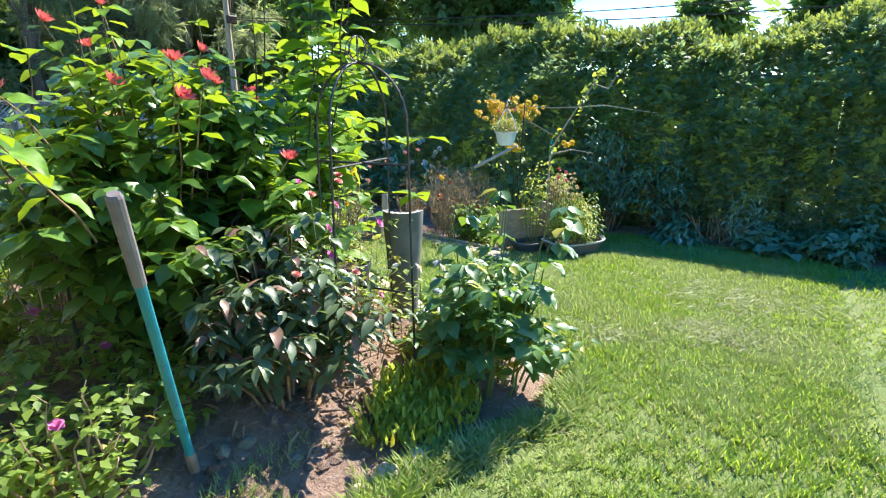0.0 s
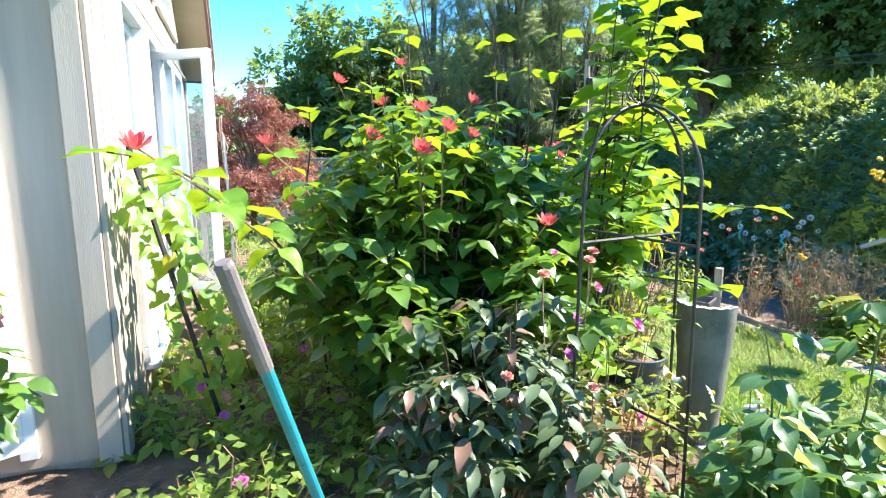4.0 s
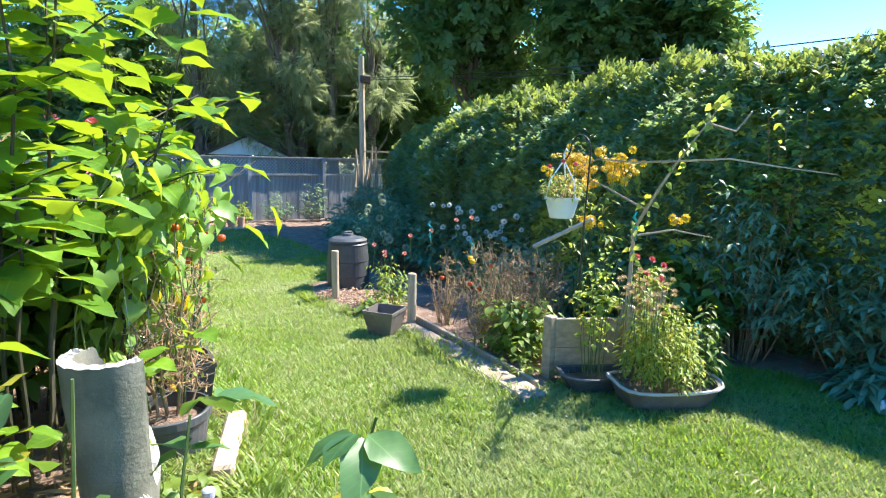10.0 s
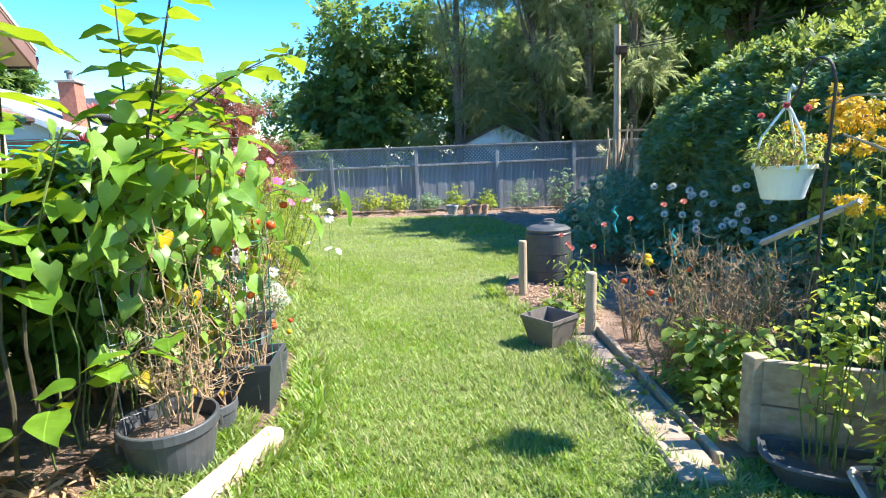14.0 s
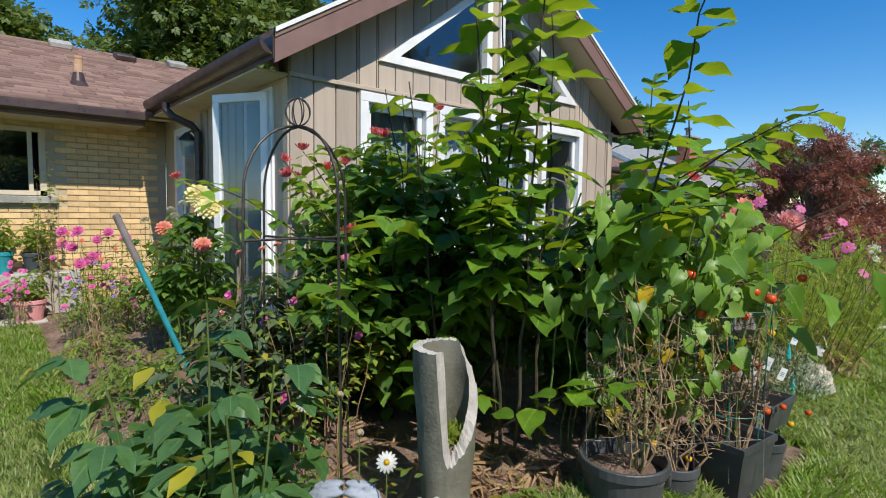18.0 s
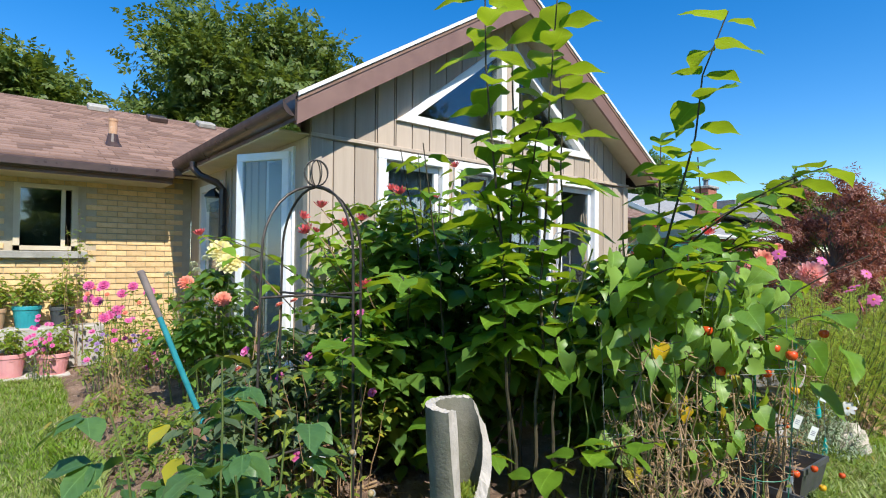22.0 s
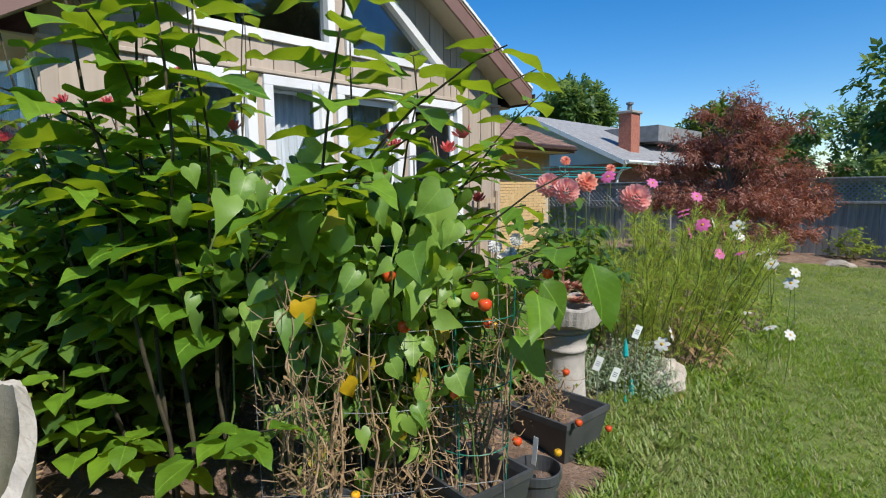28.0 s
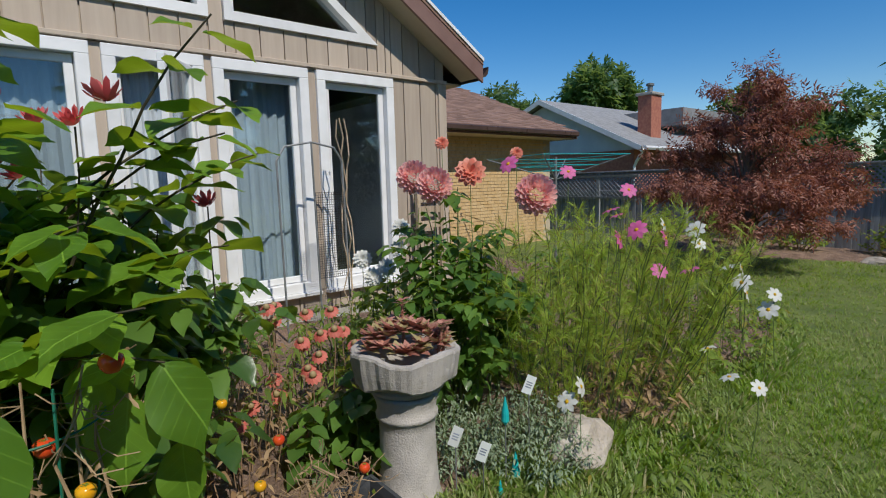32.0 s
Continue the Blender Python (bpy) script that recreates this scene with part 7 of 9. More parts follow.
# ---- shovel standing in the soil ----
sh = thing("garden_shovel", "garden shovel with a teal handle and worn grip stuck in soil", "shovel")
A, B = Vector((0.48, -1.307, 1.49)), Vector((0.765, -0.955, 0.44))
dv = (B - A).normalized()
part("grip", tube([A, A + dv * 0.01, A + dv * 0.3], [0.016, 0.021, 0.019], 12), GRIP, sh, "dark worn grip")
part("handle", tube([A + dv * 0.29, B + dv * 0.02], 0.0165, 12), TEAL, sh, "teal painted handle")
part("socket", tube([B, B + dv * 0.14, B + dv * 0.22], [0.02, 0.021, 0.03], 12), STEEL, sh)
n_ = dv.cross(Vector((1, 1, 0))).normalized()
V = []
for j, (q, w) in enumerate(((0.18, 0.03), (0.22, 0.1), (0.35, 0.11), (0.46, 0.07), (0.5, 0.01))):
    for k in (-1, -0.5, 0, 0.5, 1):
        V.append(tuple(B + dv * q + n_ * w * k + n_.cross(dv) * 0.03 * (1 - k * k)))
part("blade", (V, [(j * 5 + k, j * 5 + k + 1, j * 5 + k + 6, j * 5 + k + 5) for j in range(4) for k in range(4)]), STEEL, sh)

# soil clods round the shovel, edging stones along the bed
clods = []
r_ = random.Random(77)
for i in range(620):
    x, y = r_.uniform(-0.1, 1.7), r_.uniform(-1.4, -0.2)
    s = 0.008 + 0.034 * r_.random() ** 2
    clods.append(moved(rock_shape(s, s * r_.uniform(0.7, 1.2), s * 0.7, i * 1.7, 1), Matrix.Translation((x, y, soil_z(x, y) + 0.004))))
tagged(part("soil_clods", merge(clods), SOIL, None), "loose dry lumps of soil in the bed", "soil", kind="stuff")
stubs = thing("cut_stubs", "clump of cut brown plant stubs in the soil", "perennial")
for i in range(26):
    a, q = r_.uniform(0, 6.28), 0.13 * math.sqrt(r_.random())
    x, y = 0.9 + q * math.cos(a), -0.2 + q * math.sin(a)
    z = soil_z(x, y)
    part("stub", tube([(x, y, z - 0.01), (x + q * 0.2 * math.cos(a), y + q * 0.2 * math.sin(a), z + r_.uniform(0.06, 0.14))], 0.006, 6), DRY_STEM if i % 3 else GREEN_STEM, stubs)
for i, (x, y, s) in enumerate(((1.02, -0.94, 0.03), (0.92, -0.92, 0.028), (1.63, -0.8, 0.06), (1.2, -0.75, 0.024), (1.12, -1.1, 0.026))):
    e = thing("soil_stone", "small greyish stone lying on the bare soil", "stone", "stones in the soil")
    part("stone", moved(rock_shape(s * 1.5, s, s * 0.8, i * 2.3 + 40, 2), Matrix.Translation((x, y, soil_z(x, y) + s * 0.4)) @ Matrix.Rotation(i * 1.4, 4, "Z")), VASE_OUT, e)
sow("bed_fringe_grass", "sprigs of short grass growing in the bed beside the shovel", [(0.6, 1.3, -1.4, -1.0, 260)], lambda x, y: lump(x, y, 4.0, 2.0) > 0.0, 0.05, 15)
for i, (x, y) in enumerate(((1.02, -1.44), (1.18, -1.42), (1.34, -1.42), (1.5, -1.46), (0.85, -1.53), (0.62, -1.53), (0.4, -1.52), (2.9, -0.95), (0.18, -1.5))):
    e = thing("edging_stone", "small pinkish edging stone along the bed", "stone", "edging stones")
    part("stone", moved(rock_shape(0.07, 0.055, 0.045, i * 3.1, 2), Matrix.Translation((x, y, ground_z(x, y) + 0.02)) @ Matrix.Rotation(i, 4, "Z")), PINK_STONE, e)
slab = thing("edging_slab", "long pinkish stone slab edging the pots", "stone")
part("slab", moved(merge([box(-0.31, 0.29, -0.05, 0.05, 0, 0.085, 0.015)]), Matrix.Translation((3.12, 0.14, 0.195)) @ Matrix.Rotation(radians(66), 4, "Z") @ Matrix.Rotation(radians(1.5), 4, "Y")), PINK_STONE, slab)
for i, (x, y, s) in enumerate(((2.88, 2.92, 0.2)  ,)):
    e = thing("bed_rock", "pale rough rock edging the flower bed", "rock", "bed rocks")
    part("stone", moved(rock_shape(s * 0.75, s, s * 0.85, 20 + i, 3), Matrix.Translation((x, y, ground_z(x, y) + s * 0.35)) @ Matrix.Rotation(i * 1.1, 4, "Z")), ROCK, e)

# ---- pots along the lawn ----

def round_pot(name, label, x, y, r, z1, mat, z0=None, taper=0.8, n=32, fill=True, handles=False):
    z0 = ground_z(x, y) if z0 is None else z0
    t = thing(name, label, "plant pot", "pots along the lawn" if mat is PLASTIC else "")
    prof = [(r * taper, z0), (r * 0.98, z1 - 0.05), (r * 1.0, z1 - 0.045), (r * 1.05, z1 - 0.04), (r * 1.05, z1 - 0.004), (r * 1.03, z1), (r * 0.98, z1), (r * 0.96, z1 - 0.02), (r * 0.93, z1 - 0.09)]
    part("body", moved(lathe(prof, n, 0.006, int(x * 10)), Matrix.Translation((x, y, 0))), mat, t, smooth=False)
    if fill:
        part("potting_soil", moved(lathe([(r * 0.94, 0), (r * 0.6, 0.015), (r * 0.1, 0.03)], n, 0.03, 4), Matrix.Translation((x, y, z1 - 0.07))), SOIL, t)
    if handles:
        for a in (0.4, 0.4 + math.pi):
            part("handle", tube([(x + r * 1.04 * math.cos(a + q), y + r * 1.04 * math.sin(a + q), z1 - 0.03 + dz) for q, dz in ((-0.2, 0), (-0.15, -0.05), (0.15, -0.05), (0.2, 0))], 0.009, 6), mat, t)
    return t


def square_pot(name, label, x, y, s, z1, mat, rot, z0=None, taper=0.74, fill=True, group="", lip=0.03):
    z0 = ground_z(x, y) if z0 is None else z0
    t = thing(name, label, "planter", group)
    V, F = [], []
    h = s / 2
    for q, z in ((h * taper, z0), (h * 0.96, z1 - lip), (h, z1 - lip), (h, z1), (h * 0.92, z1), (h * 0.88, z1 - lip), (h * 0.66 if not fill else h * 0.84, z0 + 0.02 if not fill else z1 - 0.12)):
        V += [(q, q, z), (-q, q, z), (-q, -q, z), (q, -q, z)]
    for j in range(6):
        for i in range(4):
            k = (i + 1) % 4
            F.append((j * 4 + i, j * 4 + k, j * 4 + 4 + k, j * 4 + 4 + i))
    F += [(3, 2, 1, 0), (24, 25, 26, 27)]
    part("body", moved((V, F), Matrix.Translation((x, y, 0)) @ Matrix.Rotation(rot, 4, "Z")), mat, t)
    if fill:
        q = h * 0.86
        part("potting_soil", moved(([(q, q, z1 - 0.1), (-q, q, z1 - 0.1), (-q, -q, z1 - 0.1), (q, -q, z1 - 0.1), (0, 0, z1 - 0.06)], [(0, 1, 4), (1, 2, 4), (2, 3, 4), (3, 0, 4)]), Matrix.Translation((x, y, 0)) @ Matrix.Rotation(rot, 4, "Z")), SOIL, t)
    return t


round_pot("black_pot", "large round black plastic tomato pot on the grass", 2.86, 0.2, 0.185, 0.47, PLASTIC, handles=True)
round_pot("black_pot", "small round black plastic pot between larger ones", 2.95, 0.49, 0.11, 0.39, PLASTIC)
square_pot("square_black_pot", "square black plastic tub of dried tomato plants", 3.06, 0.8, 0.33, 0.485, PLASTIC, -0.1, group="pots along the lawn")
round_pot("black_pot", "small round black plastic pot behind the square tub", 3.12, 1.14, 0.1, 0.38, PLASTIC)
square_pot("square_black_pot", "square black plastic tub beside the birdbath", 2.88, 1.655, 0.38, 0.435, PLASTIC, -0.04, group="pots along the lawn")
tag = thing("plant_label", "white plastic plant label stuck in a pot", "label")
part("blade", moved(box(-0.012, 0.012, -0.001, 0.001, 0, 0.13), Matrix.Translation((3.08, 1.17, 0.36)) @ Matrix.Rotation(0.1, 4, "Y")), WHITE_PLASTIC, tag)


def tomato_plant(name, label, x, y, z0, h, r, n, seed, fruit, green=0.2, parent_kind="vegetable"):
    """A dried tomato plant: tangled pale stems, shrivelled leaves, some fruit."""
    r_ = random.Random(seed)
    t = thing(name, label, parent_kind)
    L, LG = Leaves(), Leaves()
    twigs = []
    for k in range(n):
        a = r_.uniform(0, 6.28)
        q = math.sqrt(r_.random()) * r
        tip = Vector((x + q * math.cos(a), y + q * math.sin(a), z0 + h * r_.uniform(0.5, 1.05)))
        pts = bent((x + q * 0.4 * math.cos(a), y + q * 0.4 * math.sin(a), z0), tip, 0.03, 6, r_, 0.035)
        part("stem", tube(pts, [0.0055, 0.005, 0.0045, 0.004, 0.0036, 0.003, 0.0022], 5), DRY_STEM if r_.random() < 0.75 else GREEN_STEM, t)
        for i in range(7):
            p, _ = along(pts, r_.uniform(0.2, 0.98))
            e = p + Vector((r_.uniform(-1, 1), r_.uniform(-1, 1), r_.uniform(-0.6, 0.5))) * 0.13
            twigs.append(tube(bent(p, e, -0.02, 3, r_, 0.012), 0.0017, 3))
            twigs.append(tube(bent(p, p + (e - p).cross(Vector((0.3, 0.2, 1))) * 0.9, -0.03, 3, r_, 0.015), 0.0014, 3))
            for _ in range(2):
                (LG if r_.random() < green else L).add(p.lerp(e, r_.uniform(0.4, 1)), (r_.uniform(-0.7, 0.7), r_.uniform(-0.7, 0.7), -0.9 + r_.uniform(-0.3, 0.6)), (r_.uniform(-1, 1), r_.uniform(-1, 1), 0.4), r_.uniform(0.012, 0.032))
    part("twig", merge(twigs), DRY_STEM, t)["kind"] = "stuff"
    L.joined("dry_leaves", rows_leaf([(0, 0, 0.05), (0.3, 0.3, 0.2), (0.6, 0.55, 0.1), (0.8, 0.85, 0.16), (1, 1, 0)], 0.9, 1.2), L_DRY, t)
    LG.joined("green_leaves", SMALL, L_HERB, t)
    me = {m: data_of("fruit", *lathe([(0.003, -0.026), (0.016, -0.024), (0.026, -0.012), (0.03, 0.002), (0.027, 0.016), (0.016, 0.024), (0.004, 0.022)], 12), m, True) for m in (TOM_R, TOM_Y)}
    for i, (p, ripe, s) in enumerate(fruit):
        o = shared("fruit", me[TOM_R if ripe else TOM_Y], t, Matrix.Translation(p) @ Matrix.Scale(s * 0.8, 4))
        part("calyx", many(LANCE, [(0, 0, 0.022)] * 5, [(math.cos(k * 1.26), math.sin(k * 1.26), 0.3) for k in range(5)], [(0, 0, 1)] * 5, [0.022] * 5), L_HERB, o)
    return t


tomato_plant("tomato_plant", "dried tomato plant with a few ripe fruits", 2.88, 0.25, 0.42, 0.85, 0.24, 14, 301, [((3.0, 0.46, 1.27), True, 1.0), ((3.05, 0.48, 1.1), True, 1.0), ((2.98, 0.5, 0.72), False, 0.7), ((2.92, 0.35, 0.5), False, 0.7)])
tomato_plant("tomato_plant", "dried tomato plant tied to wires", 2.96, 0.5, 0.35, 0.8, 0.18, 9, 303, [((3.27, 0.64, 1.18), True, 1.0), ((3.2, 0.66, 1.2), True, 0.9), ((2.98, 0.58, 0.38), False, 0.7), ((3.15, 0.62, 0.85), True, 0.8)])
tomato_plant("tomato_plant", "dried tomato plant in the square tub", 3.06, 0.8, 0.41, 0.85, 0.24, 15, 305, [((3.1, 0.85, 1.05), True, 0.9), ((3.2, 0.9, 0.98), False, 0.8), ((3.12, 1.06, 1.13), False, 0.75), ((3.18, 1.1, 1.12), False, 0.7), ((3.2, 0.9, 0.6), True, 0.8), ((3.25, 1.1, 0.5), False, 0.7), ((3.3, 0.95, 1.25), True, 0.9)])
tomato_plant("tomato_plant", "withered tomato plant hanging over its tub", 2.84, 1.62, 0.36, 0.3, 0.12, 7, 307, [((3.1, 1.5, 0.45), True, 0.8), ((3.2, 1.6, 0.42), True, 0.7), ((2.9, 1.7, 0.6), True, 0.8), ((2.8, 1.45, 0.75), True, 0.8), ((2.75, 1.3, 0.9), False, 0.7), ((3.02, 1.3, 0.75), False, 0.7)], 0.1)

# worn patches of pale dry thatch in the lawn
L = Leaves()
r_ = random.Random(93)
for i in range(2200):
    cx, cy, rx, ry = ((4.85, -2.5, 0.45, 0.75), (3.9, -2.4, 0.22, 0.3), (4.3, -1.5, 0.3, 0.35), (3.5, -1.75, 0.16, 0.3))[(i % 8) // 3 if i % 8 < 6 else (0, 3)[i % 2]]
    x, y, a = r_.gauss(cx, rx * 0.6), r_.gauss(cy, ry * 0.6), r_.uniform(0, 6.28)
    L.add((x, y, soil_z(x, y) + 0.02 + r_.uniform(0, 0.016)), (math.cos(a), math.sin(a), r_.uniform(-0.1, 0.3)), (0, 0, 1), r_.uniform(0.04, 0.1))
tagged(L.joined("lawn_thatch", THREAD, L_THATCH, None), "pale dry thatch in worn patches of the lawn", "grass", kind="stuff")

# straw mulch under the shrubs
L = Leaves()
r_ = random.Random(91)
for i in range(900):
    x, y = (r_.uniform(2.2, 2.95), r_.uniform(-0.5, 0.1)) if i % 3 else (r_.uniform(1.0, 2.4), r_.uniform(-1.2, -0.3))
    a = r_.uniform(0, 6.28)
    L.add((x, y, soil_z(x, y) + 0.012 + r_.uniform(0, 0.02)), (math.cos(a), math.sin(a), r_.uniform(-0.15, 0.25)), (0, 0, 1), r_.uniform(0.06, 0.16))
mul = L.joined("straw_mulch", THREAD, L_DRY, None)
tagged(mul, "loose dry straw and leaf litter on the soil", "mulch", kind="stuff")

jar = thing("glass_jar", "small clear glass jar with a blue lid in the grass", "jar")
part("body", moved(lathe([(0.035, 0), (0.05, 0.015), (0.045, 0.06), (0.022, 0.1), (0.02, 0.13)], 16), Matrix.Translation((2.86, -0.44, soil_z(2.86, -0.44)))), GLASS, jar, smooth=True)
part("lid", moved(lathe([(0.023, 0.12), (0.024, 0.15), (0.018, 0.155)], 16), Matrix.Translation((2.86, -0.44, soil_z(2.86, -0.44)))), BLUE_STONE, jar)

# wire mesh panel that the vines hang on
wire = thing("wire_mesh", "galvanised wire mesh panel holding up the vines", "trellis")
W0, W1 = Vector((2.72, 0.1, 0)), Vector((3.22, 0.78, 0))
for z in (0.5, 0.8, 1.08, 1.38):
    part("wire", tube([(W0.x, W0.y, z + 0.02), ((W0.x + W1.x) / 2, (W0.y + W1.y) / 2 - 0.02, z - 0.01), (W1.x, W1.y, z)], 0.0014, 5), GALV, wire)
for k in range(6):
    p = W0.lerp(W1, k / 5)
    part("wire", tube([(p.x + 0.02, p.y, 0.3), (p.x, p.y, 0.9), (p.x - 0.02, p.y, 1.42)], 0.0014, 5), GALV, wire)
cage = thing("tomato_cage", "green plastic-coated tomato stakes and rings", "plant support")
for k in range(4):
    a = k * math.pi / 2 + 0.4
    part("stake", tube([(3.06 + 0.13 * math.cos(a), 0.8 + 0.13 * math.sin(a), 0.38), (3.06 + 0.17 * math.cos(a), 0.8 + 0.17 * math.sin(a), 1.2)], 0.003, 5), CAGE_GREEN, cage)
for z, r in ((0.6, 0.14), (0.85, 0.152), (1.1, 0.165)):
    part("hoop", tube([(3.06 + r * math.cos(q), 0.8 + r * math.sin(q), z) for q in [6.2832 * i / 20 for i in range(21)]], 0.0025, 4), CAGE_GREEN, cage)

bush("bed_weeds", "green weeds and grass at the foot of the flower bed", "weed", (3.0, 2.35), (0.25, 0.55), 0.16, 40, 5, LANCE, 0.08, L_HERB, 325, GREEN_STEM, 0.002, 0.5)
bush("bed_weeds", "green weeds and grass at the foot of the flower bed", "weed", (3.05, 3.4), (0.3, 0.6), 0.18, 44, 5, LANCE, 0.08, L_HERB, 326, GREEN_STEM, 0.002, 0.5)
bush("seedling", "young leafy seedlings in the mulch by the planter", "seedling", (2.72, -0.28), (0.22, 0.2), 0.2, 18, 4, OVATE, 0.07, L_HERB, 327, GREEN_STEM, 0.003, 0.18)

# ---- birdbath ----
bb = thing("birdbath", "pale concrete birdbath pedestal planted with reddish succulents", "birdbath")
bx, by, bz = 2.66, 2.06, 0.02
part("pedestal", moved(lathe([(0.17, 0.08), (0.172, 0.16), (0.165, 0.2), (0.14, 0.24), (0.128, 0.28), (0.12, 0.4), (0.116, 0.56), (0.118, 0.6), (0.128, 0.605), (0.13, 0.62), (0.122, 0.63), (0.124, 0.66), (0.132, 0.69), (0.14, 0.705), (0.13, 0.71)], 40), Matrix.Translation((bx, by, bz - 0.02))), PALE_CONC, bb, smooth=True)
n, V, F = 132, [], []
prof = [(0.12, 0.69), (0.14, 0.7), (0.155, 0.708), (0.158, 0.72), (0.15, 0.73), (0.165, 0.738), (0.2, 0.748), (0.207, 0.756), (0.216, 0.8), (0.224, 0.862), (0.22, 0.872), (0.205, 0.876), (0.188, 0.87), (0.176, 0.84), (0.02, 0.83)]
for r, z in prof:
    for i in range(n):
        a = 2 * math.pi * i / n
        flute = (0.004 * math.sin(7 * a + 0.4) + 0.003 * math.sin(13 * a + 2) + 0.0018 * math.sin(33 * a)) * (1 if z > 0.735 and r > 0.18 else 0)
        V.append((bx + (r + flute) * math.cos(a), by + (r + flute) * math.sin(a), bz + z + (0.014 * math.sin(4 * a + 1) if z > 0.8 and r > 0.18 else 0) + (0.012 * math.sin(5 * a) if 0.73 < z < 0.76 else 0)))
for j in range(len(prof) - 1):
    for i in range(n):
        F.append((j * n + i, j * n + (i + 1) % n, (j + 1) * n + (i + 1) % n, (j + 1) * n + i))
F.append(tuple((len(prof) - 1) * n + i for i in range(n)))
part("bowl", (V, F), PALE_CONC, bb, "weathered concrete bowl with a scalloped rim")
suc = thing("succulent", "reddish brown rosette succulents with a flower spike", "plant")
L = Leaves()
r_ = random.Random(55)
for k in range(52):
    a, q = r_.uniform(0, 6.28), math.sqrt(r_.random()) * 0.17
    cx, cy = bx + q * math.cos(a), by + q * math.sin(a)
    for i in range(13):
        b = 2.4 * i
        L.add((cx, cy, bz + 0.885 + 0.07 * (1 - (q / 0.17) ** 2)), (math.cos(b), math.sin(b), 0.25 + 0.09 * i), (0, 0, 1), r_.uniform(0.045, 0.07))
for k, (dx, dy, h) in enumerate(((-0.03, 0.02, 0.2), (0.12, 0.1, 0.12), (0.14, 0.06, 0.13))):
    part("flower_spike", tube([(bx + dx, by + dy, bz + 0.84), (bx + dx * 1.2, by + dy, bz + 0.84 + h)], [0.008, 0.005], 6), SUCC, suc)
    for i in range(46):
        b = 2.4 * i
        L.add((bx + dx * (1 + 0.2 * i / 46), by + dy, bz + 0.86 + h * i / 46), (math.cos(b), math.sin(b), 0.5), (0, 0, 1), 0.02 + (0.025 if i > 38 else 0))
L.joined("rosette", SMALL, SUCC, suc)
for i, (x, y, z, kind) in enumerate(((2.86, 2.3, 0.42, 0), (2.84, 2.62, 0.62, 1), (2.88, 2.48, 0.3, 2), (2.9, 2.36, 0.22, 2), (2.8, 2.2, 0.5, 0), (2.85, 2.45, 0.55, 2))):
    if kind < 2:
        tg = thing("plant_tag", "white printed plant tag on a stake", "label", "plant tags")
        part("card", moved(box(-0.022, 0.022, -0.001, 0.001, -0.04, 0.05), Matrix.Translation((x, y, z)) @ Matrix.Rotation(0.7, 4, "Z") @ Matrix.Rotation(0.35, 4, "Y")), WHITE_PLASTIC, tg)
        part("print_bar", moved(merge([box(-0.014, 0.012, -0.0016, -0.0011, -0.01 + 0.012 * k, -0.004 + 0.012 * k) for k in range(3)]), Matrix.Translation((x, y, z)) @ Matrix.Rotation(0.7, 4, "Z") @ Matrix.Rotation(0.35, 4, "Y")), BLUE_STONE, tg)
        part("stake", tube([(x, y, z - 0.04), (x, y, ground_z(x, y))], 0.003, 5), GALV, tg)
    else:
        tg = thing("garden_ornament", "small teal glass drop ornament on a stake", "ornament", "teal ornaments")
        part("drop", moved(lathe([(0.003, -0.06), (0.018, -0.04), (0.016, 0.0), (0.008, 0.04), (0.002, 0.07)], 10), Matrix.Translation((x, y, z))), TEAL_B, tg)
        part("stake", tube([(x, y, z - 0.05), (x, y, ground_z(x, y) - 0.02)], 0.003, 5), GALV, tg)
trel = thing("window_trellis", "blue-grey metal trellis with mesh in front of the windows", "trellis")
for y in (2.55, 2.85, 3.12):
    part("upright", tube([(0.45, y, 0.3), (0.42, y, 1.75 if y != 2.85 else 1.9)], 0.009, 6), GALV, trel)
part("top_bar", tube([(0.42, 2.55, 1.75), (0.42, 2.62, 1.86), (0.42, 2.85, 1.9), (0.42, 3.05, 1.86), (0.42, 3.12, 1.75)], 0.009, 6), GALV, trel)
part("mesh", merge([tube([(0.44, 2.86 + 0.02 * k, 0.8), (0.43, 2.86 + 0.02 * k, 1.5)], 0.002, 3) for k in range(13)] + [tube([(0.435, 2.85, 0.8 + 0.02 * k), (0.435, 3.12, 0.8 + 0.02 * k)], 0.002, 3) for k in range(36)]), IRON, trel)["kind"] = "stuff"
cham = thing("driftwood", "twisted bare branch leaning beside the window", "branch")
r_ = random.Random(12)
for k in range(3):
    part("branch", tube(bent((0.5, 3.08 + 0.03 * k, 0.4), (0.4, 3.1 + 0.04 * k, 2.1), 0.0, 12, r_, 0.03), 0.006, 6), OLD_WOOD, cham)
chair = thing("garden_chair", "weathered wooden chair against the siding", "chair")
for y in (4.12, 4.42):
    part("leg", box(0.1, 0.14, y, y + 0.04, 0.15, 1.55), OLD_WOOD, chair)
for z in (1.1, 1.25, 1.4):
    part("slat", box(0.105, 0.13, 4.15, 4.43, z, z + 0.07), OLD_WOOD, chair)

